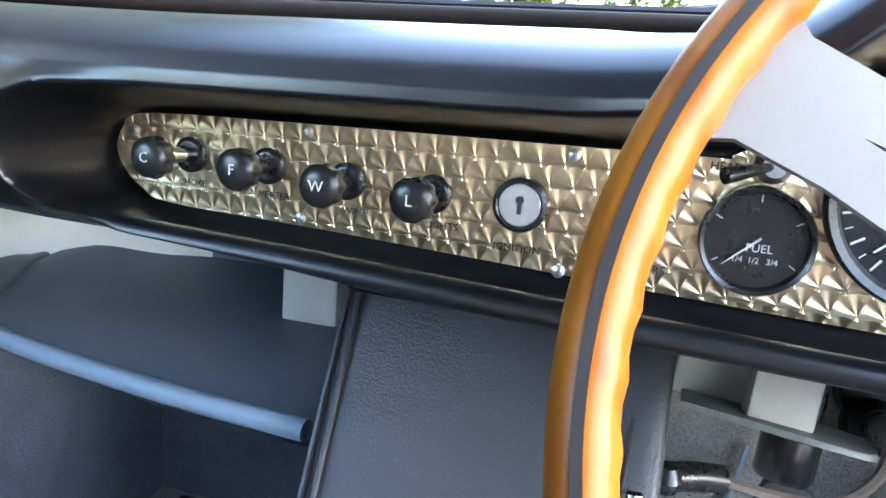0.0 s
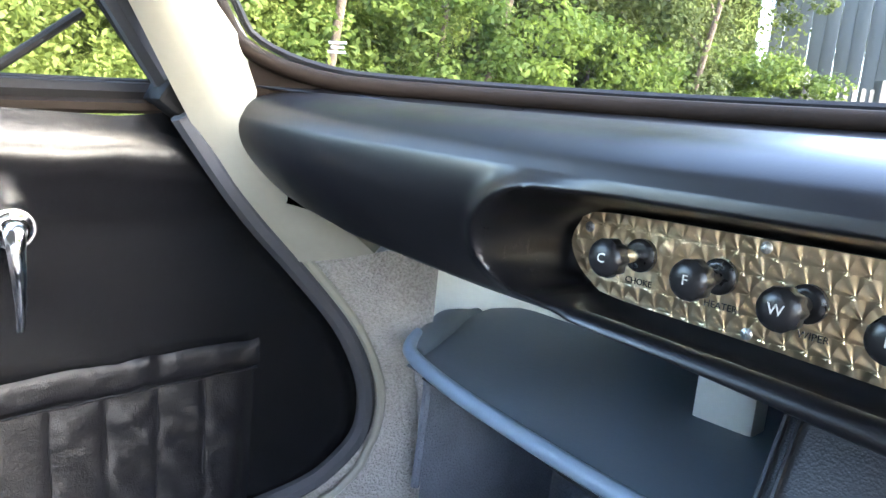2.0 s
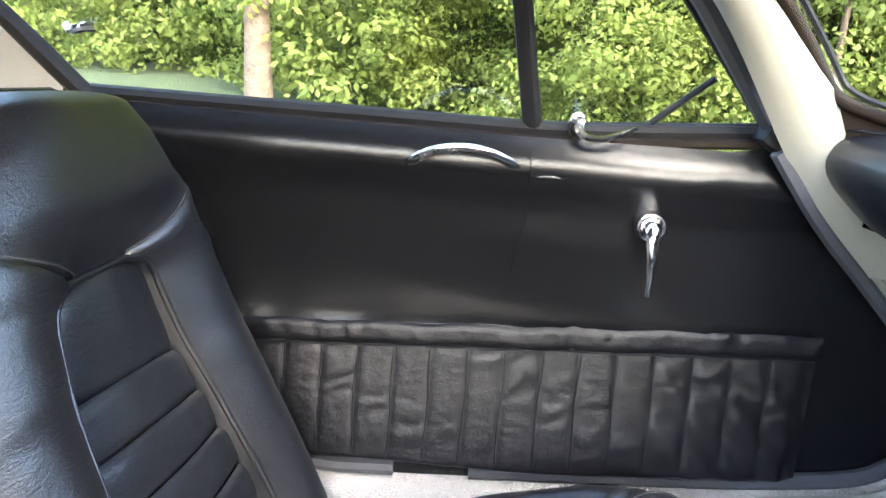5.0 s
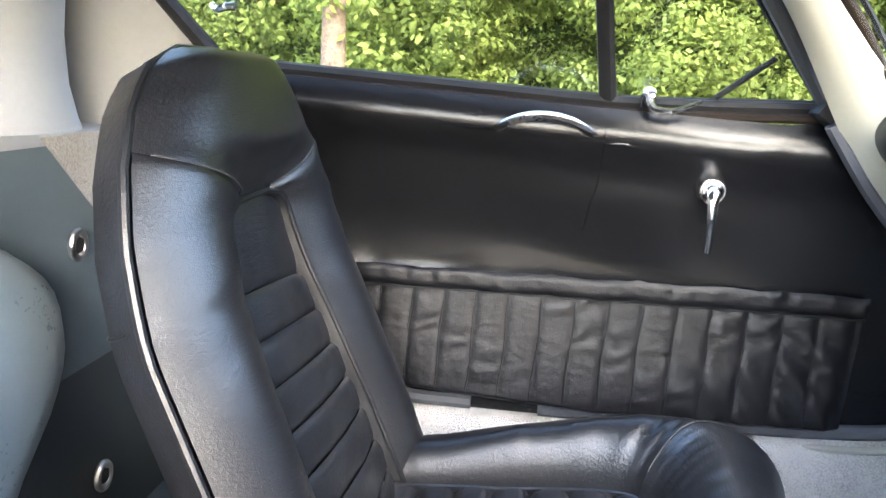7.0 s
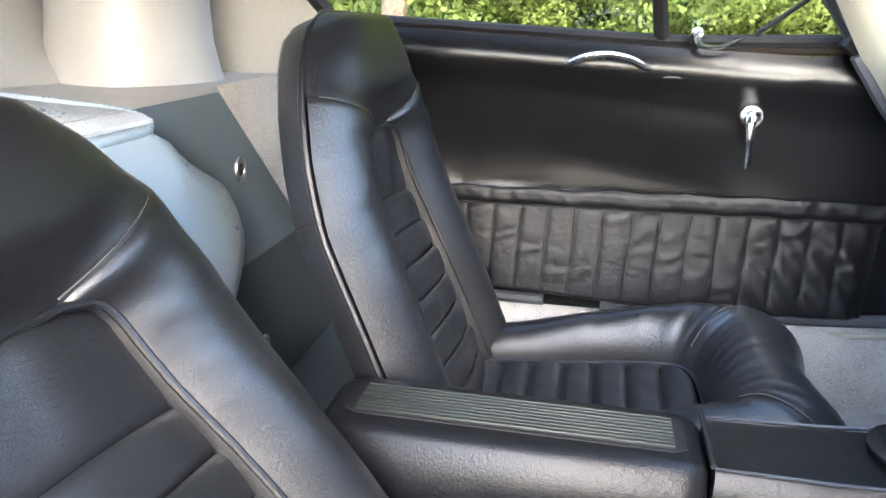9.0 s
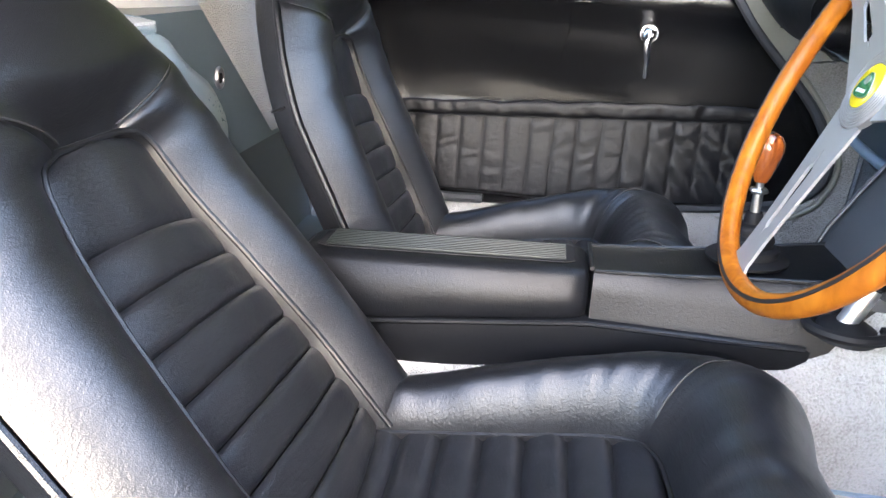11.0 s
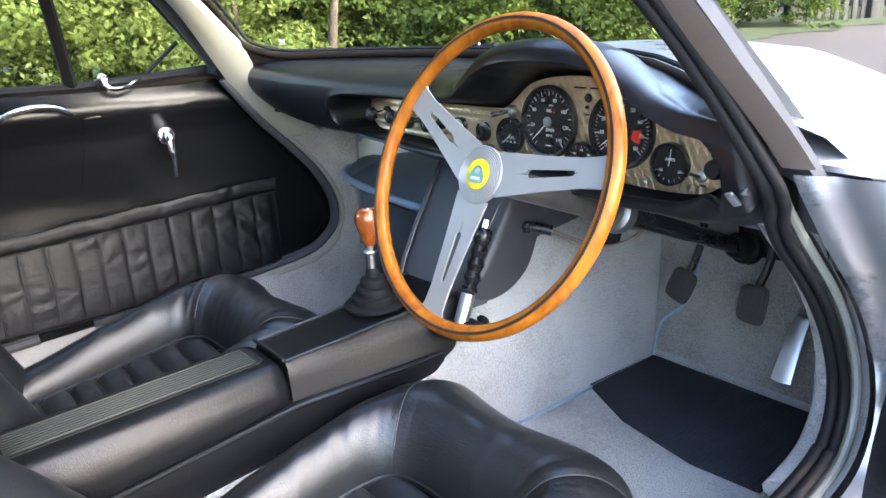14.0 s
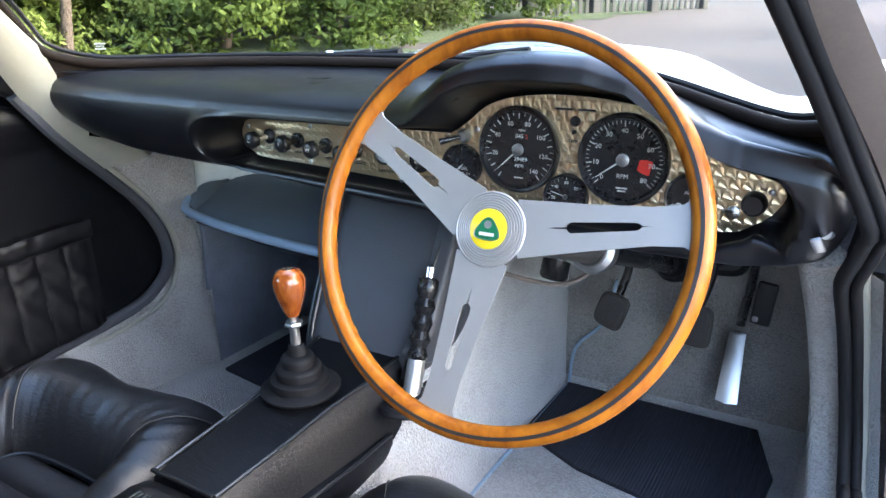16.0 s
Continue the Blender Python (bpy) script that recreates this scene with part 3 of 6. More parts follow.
def dash_section(x):
    a = abs(x) / 0.6
    yb, zb = 0.105 - 0.205 * a ** 3, 0.858 - 0.004 * a * a
    zb2 = zb - 0.036 * ease(0.28, 0.55, x)
    xp = min(max(x, -0.243), 0.515)
    pt, pb, lowz = interp(xp, PT), interp(xp, PB), interp(x, PLO) - 0.006 * ease(-0.6, -0.3, x)
    hood = ease(0.05, 0.16, x)
    ny = interp(x, [(-0.64, -0.100), (-0.5, -0.100), (-0.26, -0.090), (0.0, -0.092), (0.1, -0.098)])
    nz = interp(x, [(-0.64, 0.834), (-0.45, 0.826), (-0.2, 0.822), (0.1, 0.822)])
    hz = interp(x, PT) + interp(x, [(0.34, 0.057), (0.42, 0.051)]) if x < 0.5 else 0.8255 - 0.15 * (x - 0.5)
    hy = interp(x, [(0.1, -0.118), (0.30, -0.108), (0.36, -0.096), (0.42, -0.089), (0.585, -0.092)])
    w = yb - 0.02 - hy
    arch = [(yb + 0.02, zb2 + 0.010), (hy + 0.95 * w, zb2 + 0.25 * (hz - zb2)), (hy + 0.68 * w, hz - 0.012), (hy + 0.36 * w, hz - 0.002), (hy + 0.12 * w, hz - 0.001), (hy + 0.004, hz - 0.012), (hy, hz - 0.027)]
    flat = [(yb + 0.02, zb2 + 0.010), (yb - 0.012, zb2 - 0.001), (ny + 0.105, 0.5 * zb2 + 0.5 * (nz + 0.030)), (ny + 0.060, nz + 0.028), (ny + 0.026, nz + 0.022), (ny + 0.006, nz + 0.010), (ny, nz - 0.006)]
    top = chaikin([Vector((x, p[0] * (1 - hood) + q[0] * hood, p[1] * (1 - hood) + q[1] * hood)) for p, q in zip(flat, arch)], 2)
    y0, z0 = top[-1].y, top[-1].z
    yl = -0.054
    brow = min(z0 - 0.002, pt + 0.018 + 0.010 * hood)
    def plain(z):
        f = min(1.0, max(0.0, (z0 - z) / (z0 - lowz)))
        y = y0 + (yl - y0) * f ** 1.4 + 0.012 * max(0.0, (f - 0.92) / 0.08) ** 2 - 0.006 * math.sin(math.pi * f)
        k = recess_depth(x, z, 1 - hood)
        return Vector((x, y + (0.008 - y) * k, z))

    face = [plain(z0 + (brow - z0) * k / 6) for k in range(1, 7)] + [plain(brow + (pt - 0.001 - brow) * k / 16) for k in range(1, 17)] + [plain(pt - 0.001 + (pb - pt + 0.002) * k / 36) for k in range(1, 37)]
    # below the panel a gutter and a rolled bead, dying away into the plain end
    bead = chaikin([Vector((x, y, z)) for y, z in ((0.008, pb), (0.004, pb - 0.006), (-0.006, pb - 0.0115), (-0.022, pb - 0.0125), (-0.033, pb - 0.006), (-0.043, pb - 0.0025), (-0.052, pb - 0.006), (-0.054, pb - 0.012), (-0.052, lowz + 0.002), (-0.044, lowz))], 2)
    n = len(bead)
    keep = ease(-0.262, -0.200, x) * (1 - ease(0.520, 0.556, x))
    face += [plain(pb - (pb - lowz) * k / (n - 1)).lerp(bead[k], keep) for k in range(n)]
    under = [Vector((x, y, lowz + dz)) for y, dz in ((yl + 0.026, -0.005), (yl + 0.050, -0.012), (0.03, -0.018), (0.10, -0.012))]
    row = top + face + under
    tip = -0.612 - x if x < 0 else x - 0.572
    if tip > 0:
        k = 0.12 + 0.88 * math.sqrt(max(0.0, 1 - (tip / (0.042 if x < 0 else 0.030)) ** 2))
        c = Vector((x, -0.055, 0.828 if x < 0 else 0.765))
        row = [c + (p - c) * k for p in row]
    return row


xs = sorted(set([round(-0.600 + 0.012 * i, 4) for i in range(100) if -0.600 + 0.012 * i < 0.572] + [-0.654, -0.6535, -0.652, -0.650, -0.647, -0.642, -0.636, -0.629, -0.621, -0.613, -0.607] + [round(-0.325 + 0.0016 * i, 4) for i in range(70)] + [round(0.09 + 0.005 * i, 4) for i in range(96)] + [0.572, 0.578, 0.584, 0.589, 0.594, 0.598, 0.600, 0.6015, 0.602]))
dash = thing("dashboard", (0, 0, 0.76), "satin black moulded dashboard with engine-turned instrument panel", "dashboard")
moulding = loft([dash_section(x) for x in xs], caps=True)
part("dash_moulding", moulding, DASHBLACK, dash, "satin black moulded dash top and hood", smooth=80)
FACE = pose(0, 0, 0, 90, 0, 0)  # local x across, local y up, local z towards the seats
outline = [(p.x, p.y) for p in smooth_path([(x, z, 0) for x, z in PT + PB[-2:0:-1]], 3, closed=True)]
part("instrument_panel", plate(outline, Matrix.Translation((0, 0.004, 0)) @ FACE, 0.004), SWIRL, dash, "engine-turned aluminium panel with swirled spots", smooth=0)


def at_panel(x, z, y=-0.0005):
    return Matrix.Translation((x, y, z)) @ FACE


def screw(x, z, host, m=None, r=0.0038):
    m = m or at_panel(x, z)
    s = part("screw", lathe([(0, 0.0016), (r * 0.6, 0.0014), (r, 0.0004), (r, 0)], m, 14), ALLOY, host, "small chrome cross-head screw")
    part("slot", join(block((r * 1.1, r * 0.14, 0.0004), m @ pose(0, 0, 0.0015), 0), block((r * 0.14, r * 1.1, 0.0004), m @ pose(0, 0, 0.0015), 0)), STEEL, s)


for x, z in ((-0.245, 0.777), (-0.117, 0.786), (-0.120, 0.732), (0.046, 0.787), (0.044, 0.721), (0.523, 0.757), (0.165, 0.800), (0.42, 0.803), (0.40, 0.711)):
    screw(x, z, dash)


def gauge(name, x, z, r, label, start, end, majors, minors, needle, numbers=(), hub=0.1):
    m = at_panel(x, z)
    g = part(name, lathe([(r * 0.86, 0.004), (r * 0.9, 0.009), (r * 0.97, 0.010), (r, 0.008), (r, 0)], m, 48), PLASTIC, dash, label)
    part("dial", lathe([(0, 0.0035), (r * 0.9, 0.0035)], m, 48), DIAL, g)
    marks = []
    for i in range(majors * minors + 1):
        a = radians(start + (end - start) * i / (majors * minors))
        big = i % minors == 0
        ln = r * (0.13 if big else 0.07)
        marks.append(block((ln, r * (0.022 if big else 0.012), 0.0004), m @ pose(0, 0, 0, 0, 0, math.degrees(a)) @ pose(r * 0.84 - ln / 2, 0, 0.0040), 0))
    tagged(part("scale", join(*marks), MARKS, g, "", smooth=0), "white scale marks", "", kind="stuff")
    for txt, ang, rr, size in numbers:
        a = radians(ang)
        words(txt, r * size, m @ pose(r * rr * math.cos(a), r * rr * math.sin(a), 0.0041), MARKS, g, "numeral")
    nm = m @ pose(0, 0, 0.0060, 0, 0, needle)
    part("needle", plate([(-r * 0.1, -r * 0.02), (r * 0.72, -r * 0.008), (r * 0.72, r * 0.008), (-r * 0.1, r * 0.02)], nm, 0.0008), MARKS, g, "white needle", smooth=0)
    if hub:
        part("hub", lathe([(r * hub, 0.0055), (r * hub, 0.0085), (r * hub * 0.85, 0.0092), (0, 0.0092)], m, 24), STEEL, g)
    return g


def ring_numbers(vals, start, end, rr, size):
    n = len(vals) - 1
    return [(v, start + (end - start) * i / n, rr, size) for i, v in enumerate(vals)]


speedo = gauge("speedometer", 0.226, 0.780, 0.0545, "black speedometer with white figures", 232, -52, 14, 2, 223,
               ring_numbers([" ", "", "20", "", "40", "", "60", "", "80", "", "100", "", "120", "", "140"], 232, -52, 0.62, 0.15), hub=0.14)
tach = gauge("tachometer", 0.360, 0.779, 0.0545, "black rev counter with red sector", 222, -42, 8, 5, 216,
             ring_numbers(["0", "10", "20", "30", "40", "50", "60", "70", "80"], 222, -42, 0.62, 0.15), hub=0.14)
mt, ms = at_panel(0.360, 0.779), at_panel(0.226, 0.780)
part("red_sector", plate([(0.0545 * r * math.cos(radians(a)), 0.0545 * r * math.sin(radians(a))) for r, a in ((0.36, 4), (0.36, -32), (0.50, -32), (0.64, -28), (0.64, 0), (0.52, 4))], mt @ pose(0, 0, 0.0038), 0.0004), REDMARK, tach, smooth=0)
words("RPM", 0.0075, mt @ pose(0, -0.020, 0.0041), MARKS, tach)
words("MPH", 0.0060, ms @ pose(0.001, -0.021, 0.0041), MARKS, speedo)
words("MPH", 0.0045, ms @ pose(0.004, 0.024, 0.0041), MARKS, speedo)
for txt, dy, red in (("0452", 0.0165, True), ("29489", -0.0125, False)):
    w = 0.0235 if not red else 0.0185
    part("counter_window", block((w, 0.0075, 0.0008), ms @ pose(0.003, dy, 0.0040), 0.0003), PLASTIC, speedo)
    words(txt[:-1] if red else txt, 0.0072, ms @ pose(0.001 if red else 0.003, dy, 0.0047), MARKS, speedo, "counter_digits")
    if red:
        words(txt[-1], 0.0072, ms @ pose(0.0105, dy, 0.0047), REDMARK, speedo, "counter_digits")
fuel = gauge("fuel_gauge", 0.144, 0.752, 0.0285, "small black fuel gauge", 212, -32, 4, 1, 222, [], hub=0)
words("FUEL", 0.0062, at_panel(0.146, 0.748) @ pose(0, 0, 0.0041), MARKS, fuel)
for i, (txt, dx) in enumerate((("1/4", -0.008), ("1/2", 0.000), ("3/4", 0.009))):
    words(txt, 0.0045, at_panel(0.144 + dx, 0.7415) @ pose(0, 0, 0.0041), MARKS, fuel, "numeral")
gauge("oil_and_water_gauge", 0.291, 0.727, 0.0285, "small black twin gauge with oil and water scales", 205, -25, 8, 2, 165, ring_numbers(["20", "40", "60", "80"], 190, 40, 0.6, 0.2), hub=0.1)
amp = gauge("ammeter", 0.440, 0.742, 0.0285, "small black ammeter", 205, 335, 6, 1, 83, hub=0)
words("AMPS", 0.0062, at_panel(0.440, 0.748) @ pose(0, 0, 0.0041), MARKS, amp)
for txt, dx in (("-30", -0.014), ("30", 0.015)):
    words(txt, 0.0060, at_panel(0.440 + dx, 0.733) @ pose(0, 0, 0.0041), MARKS, amp, "numeral")


def pull_knob(x, z, letter, reach):
    m = at_panel(x, z)
    k = part("pull_knob", lathe([(0.0, 0.0), (0.0115, 0.0), (0.0115, 0.004), (0.009, 0.006), (0.0075, 0.006)], m, 24), PLASTIC, dash, "black fluted pull knob with a white letter")
    part("stem", lathe([(0.0048, 0.002), (0.0048, reach)], m, 14), CHROME if letter == "C" else PLASTIC, k)
    rows = []
    for r, h in ((0.0050, 0.0), (0.0098, 0.001), (0.0129, 0.0045), (0.0132, 0.0110), (0.0122, 0.0140), (0.0094, 0.0165), (0.0054, 0.0175), (0.0, 0.0178)):
        flute = 0.0008 if 0.001 <= h <= 0.0136 else 0.0
        rows.append([m @ Vector(((r - flute + flute * math.cos(9 * 2 * math.pi * j / 54)) * math.cos(2 * math.pi * j / 54), (r - flute + flute * math.cos(9 * 2 * math.pi * j / 54)) * math.sin(2 * math.pi * j / 54), reach + h)) for j in range(54)])
    b = loft(rows, close_u=True)
    bmesh.ops.remove_doubles(b, verts=b.verts, dist=1e-7)
    part("cap", b, PLASTIC, k)
    words(letter, 0.0088, m @ pose(0, 0, reach + 0.0177), MARKS, k, "letter")


INK = material("black_ink", (0.02, 0.02, 0.02), 0.6, bump=0.0)
for x, z, letter, word, dx, reach in ((-0.199, 0.765, "C", "CHOKE", 0.000, 0.030), (-0.142, 0.763, "F", "HEATER", 0.003, 0.026), (-0.088, 0.759, "W", "WIPER", 0.006, 0.026), (-0.033, 0.757, "L", "LIGHTS", 0.006, 0.026)):
    pull_knob(x, z, letter, reach)
    words(word, 0.0062, at_panel(x + dx, z - 0.0185) @ pose(0, 0, 0.0006), INK, dash)
words("IGNITION", 0.0062, at_panel(0.019, 0.731) @ pose(0, 0, 0.0006), INK, dash)
words("INDICATORS", 0.0062, at_panel(0.083, 0.729) @ pose(0, 0, 0.0006), INK, dash)
words("HEAD", 0.0062, at_panel(0.125, 0.788) @ pose(0, 0, 0.0006), INK, dash)
for x, w in ((0.283, 0.022), (0.312, 0.022)):
    part("lettering_bar", block((w, 0.0024, 0.0004), at_panel(x, 0.833) @ pose(0, 0, 0.0008), 0), INK, dash)
for w, dy in ((0.014, -0.034), (0.010, -0.0375)):
    part("lettering_bar", block((w, 0.0018, 0.0004), at_panel(0.360, 0.779 + dy) @ pose(0, 0, 0.0041), 0), MARKS, tach)
for w, dy in ((0.012, -0.036),):
    part("lettering_bar", block((w, 0.0016, 0.0004), at_panel(0.226, 0.780 + dy) @ pose(0, 0, 0.0041), 0), MARKS, speedo)
words("FLASH", 0.0050, at_panel(0.512, 0.760) @ pose(0, 0, 0.0006), INK, dash)
words("FAN", 0.0050, at_panel(0.487, 0.719) @ pose(0, 0, 0.0006), INK, dash)
words("TEMP", 0.0050, at_panel(0.296, 0.795) @ pose(0, 0, 0.0006), INK, dash)
# ignition lock
m = at_panel(0.020, 0.757)
lock = part("ignition_lock", lathe([(0.0125, 0.008), (0.0135, 0.009), (0.0155, 0.008), (0.0155, 0.0)], m, 30), PLASTIC, dash, "ignition lock with bright barrel and black ring")
part("barrel", lathe([(0, 0.0085), (0.0115, 0.0085), (0.0125, 0.0075), (0.0125, 0.002)], m, 30), ALLOY, lock)
part("keyhole", join(lathe([(0, 0.0088), (0.0022, 0.0088), (0.0022, 0.008)], m @ pose(0, 0.003, 0), 12), block((0.0022, 0.008, 0.001), m @ pose(0, -0.001, 0.0085), 0)), INK, lock)
# indicator switch
m = at_panel(0.078, 0.752)
ind = part("indicator_switch", lathe([(0, 0.012), (0.008, 0.012), (0.010, 0.006), (0.0165, 0.005), (0.0165, 0.0)], m, 28), PLASTIC, dash, "black indicator switch with bent lever")
part("lever", tube([m @ Vector(p) for p in ((0, 0, 0.010), (-0.002, -0.010, 0.014), (-0.006, -0.025, 0.013), (-0.009, -0.036, 0.012))], 0.0026, 8), PLASTIC, ind)
part("screw_head", lathe([(0, 0.0135), (0.003, 0.0135), (0.003, 0.012)], m, 12), CHROME, ind)
# headlamp flick switch, warning lamp, two buttons
m = at_panel(0.147, 0.791)
hs = part("toggle_switch", lathe([(0.004, 0.010), (0.006, 0.010), (0.0095, 0.004), (0.0095, 0)], m, 20), STEEL, dash, "toggle switch with black lever")
part("lever", tube([m @ Vector(p) for p in ((0, 0, 0.006), (-0.012, -0.003, 0.018), (-0.024, -0.006, 0.026))], lambda f: 0.0022 + 0.0022 * f, 10), PLASTIC, hs)
for x, z, r in ((0.298, 0.819, 0.0065), (0.297, 0.806, 0.003)):
    part("warning_lamp", lathe([(0, 0.004), (r * 0.7, 0.0035), (r, 0.001), (r, 0)], at_panel(x, z), 18), PLASTIC, dash, "tiny dark warning lamp")
m = at_panel(0.507, 0.744)
part("fan_knob", lathe([(0, 0.016), (0.010, 0.016), (0.0125, 0.013), (0.0135, 0.004), (0.0135, 0)], m, 26), PLASTIC, dash, "black rotary knob")
m = at_panel(0.486, 0.731)
ft = part("fan_toggle", lathe([(0.003, 0.006), (0.0075, 0.004), (0.0075, 0)], m, 18), STEEL, dash, "small steel toggle")
part("lever", tube([m @ Vector(p) for p in ((0, 0, 0.004), (-0.004, 0.004, 0.014), (-0.007, 0.006, 0.020))], 0.0022, 8), STEEL, ft)
# chrome key-like switch on the right end of the moulding
m = pose(0.582, -0.068, 0.742, 90, 0, 0)
kz = part("rotary_switch", lathe([(0, 0.010), (0.006, 0.010), (0.009, 0.004), (0.009, 0)], m, 20), STEEL, dash, "steel rotary switch with flat tab")
part("tab", block((0.010, 0.022, 0.004), m @ pose(-0.004, -0.010, 0.020, 40, 0, 20), 0.0015), STEEL, kz)

# ---- steering wheel ----
WM = Matrix.Translation((0.2892, -0.2002, 0.7366)) @ pose(0, 0, 0, 68.6, 0, 0.9)  # local z points to the driver
wheel = thing("steering_wheel", (0.2892, -0.2002, 0.7366), "three-spoke alloy steering wheel with laminated wooden rim", "steering wheel")
R0, RT = 0.2055, 0.0108


rows = []
for i in range(180):
    a = 2 * math.pi * i / 180
    row = []
    for j in range(16):
        b = 2 * math.pi * j / 16
        bump = 0.0007 * math.cos(a * 60) * max(0, -math.cos(b)) if 1.9 < a < 4.0 else 0
        rr = RT + bump
        row.append(WM @ Vector(((R0 + rr * math.cos(b)) * math.cos(a), (R0 + rr * math.cos(b)) * math.sin(a), rr * 1.05 * math.sin(b))))
    rows.append(row)
part("rim", loft(rows, close_u=True, close_v=True), RIMWOOD, wheel, "honey-brown varnished wooden rim")
for rad, wide, z in ((R0 + 0.0008, 0.0018, 1.0),):
    rows = []
    for i in range(180):
        a = 2 * math.pi * i / 180
        e = RT * 1.05 * math.sqrt(max(0, 1 - ((rad - R0) / RT) ** 2))
        rows.append([WM @ Vector(((rad + d) * math.cos(a), (rad + d) * math.sin(a), q)) for d, q in ((-wide, e - 0.0006), (-wide, e + 0.0003), (wide, e + 0.0003), (wide, e - 0.0006))])
    part("inlay", loft(rows, close_u=True, close_v=True), INLAY, wheel, "black inlaid strip in the rim")
for ang in (8.7, 151.0, 261.4):
    m = WM @ pose(0, 0, -0.006, 0, 0, ang)
    w = lambda r: interp(r, [(0.03, 0.0295), (0.05, 0.0275), (0.10, 0.0225), (0.16, 0.018), (0.188, 0.019), (0.201, 0.027)])
    rs = [0.03, 0.045, 0.06, 0.08, 0.10, 0.12, 0.14, 0.16, 0.175, 0.188, 0.196, 0.203]
    slot = lambda r: 0.0056 * (1 - (r - 0.075) / 0.22) * math.sqrt(max(0.0, 1 - max(0.0, (0.085 - r) / 0.006, (r - 0.145) / 0.006) ** 2)) if 0.079 < r < 0.151 else 0.0
    bm = bmesh.new()
    rs2 = sorted(set(rs + [0.0791, 0.0797, 0.081, 0.083, 0.085, 0.145, 0.147, 0.149, 0.1503, 0.1509]))
    for s in (-1, 1):
        rows = []
        for r in rs2:
            dz = 0.004 + 0.004 * (1 - (r / 0.2)) 
            inner = slot(r) * s if slot(r) else 0.0
            rows.append([m @ Vector((r, s * w(r), dz - 0.0016)), m @ Vector((r, s * w(r), dz + 0.0014)), m @ Vector((r, inner, dz + 0.0016)), m @ Vector((r, inner, dz - 0.0016))])
        b2 = loft(rows, close_u=True)
        bm = join(bm, b2)
    part("spoke", bm, SPOKE, wheel, "slotted brushed alloy spoke")
rings = [(0.0365, -0.004), (0.0388, 0.0015), (0.0388, 0.0035), (0.0375, 0.0045)]
for k in range(6):
    r, h = 0.0365 - 0.0026 * k, 0.0042 + 0.0006 * k
    rings += [(r, h - 0.0005), (r - 0.0006, h - 0.0005), (r - 0.0009, h + 0.0006), (r - 0.0020, h + 0.0007)]
part("boss", lathe(rings + [(0.0205, 0.0068), (0.0, 0.0068)], WM, 64), SPOKE, wheel, "turned aluminium boss with fine rings", smooth=30)
badge = part("badge", lathe([(0.0205, 0.0066), (0.0205, 0.0078), (0.019, 0.0084), (0.0, 0.0090)], WM, 40), YELLOW, wheel, "yellow round badge with green rounded triangle")
tri = smooth_path([(0.0, 0.0125, 0), (0.0065, 0.009, 0), (0.0145, -0.0035, 0), (0.0125, -0.0105, 0), (0.0, -0.0125, 0), (-0.0125, -0.0105, 0), (-0.0145, -0.0035, 0), (-0.0065, 0.009, 0)], 4, closed=True)
part("shield", plate([(p.x * 0.95, p.y * 0.95) for p in tri], WM @ pose(0, 0, 0.0086), 0.0008), STEEL, badge)
part("shield_face", plate([(p.x * 0.88, p.y * 0.88) for p in tri], WM @ pose(0, 0, 0.0089), 0.0009), GREEN, badge)
part("disc", lathe([(0, 0.0102), (0.0042, 0.0102), (0.0042, 0.009)], WM @ pose(0, 0.0042, 0), 20), ALLOY, badge)
part("bar", block((0.0165, 0.0034, 0.0006), WM @ pose(0, -0.0056, 0.0097), 0), MARKS, badge)
# column and its bracket
axis = WM.to_3x3() @ Vector((0, 0, -1))
c0 = Vector((0.2892, -0.2002, 0.7366))
column = thing("steering_column", (0.31, 0.05, 0.62), "black steering column with pale bracket under the dash", "steering column")
cend = Vector((0.330, 0.417, 0.511))
CM = Matrix.Translation(c0) @ (cend - c0).to_track_quat("Z", "X").to_matrix().to_4x4()
CL = (cend - c0).length
part("outer_tube", lathe([(0.0, 0.01), (0.0185, 0.01), (0.0195, 0.02), (0.0195, 0.43 * CL), (0.0, 0.43 * CL)], CM, 24), COLUMN, column, "worn bare column tube")
part("clamp", lathe([(0.0195, 0.40 * CL), (0.0225, 0.397 * CL), (0.0235, 0.402 * CL), (0.0235, 0.41 * CL), (0.027, 0.412 * CL), (0.0315, 0.417 * CL), (0.033, 0.43 * CL), (0.031, 0.445 * CL), (0.0, 0.445 * CL)], CM, 32), STEEL, column, "dull steel collar on the column")
part("shaft", lathe([(0.0155, 0.43 * CL), (0.0155, 0.97 * CL), (0.0, 0.97 * CL)], CM, 18), PLASTIC, column, "black lower shaft")
part("joint", lathe([(0.0, 0.945 * CL), (0.019, 0.945 * CL), (0.024, 0.955 * CL), (0.024, 0.99 * CL), (0.030, 1.0 * CL), (0.030, 1.03 * CL), (0.0, 1.03 * CL)], CM, 20), RUBBER, column, "black rubber joint at the toe board")
BR = pose(0.205, 0.200, 0.577, -12, 6, 0)
tray = chaikin([Vector((x, y, 0)) for x, y in ((-0.080, -0.045), (0.045, -0.058), (0.062, -0.045), (0.070, 0.05), (-0.075, 0.05))], 1)
part("bracket", plate([(p.x, p.y) for p in tray], BR, 0.005, 0.0015), GLASSFIBRE, column, "grey-green glass fibre bracket plate")
part("packing_block", block((0.050, 0.034, 0.058), BR @ pose(-0.006, -0.012, 0.032), 0.004), BRIGHTCREAM, column, "cream packing block on the bracket")
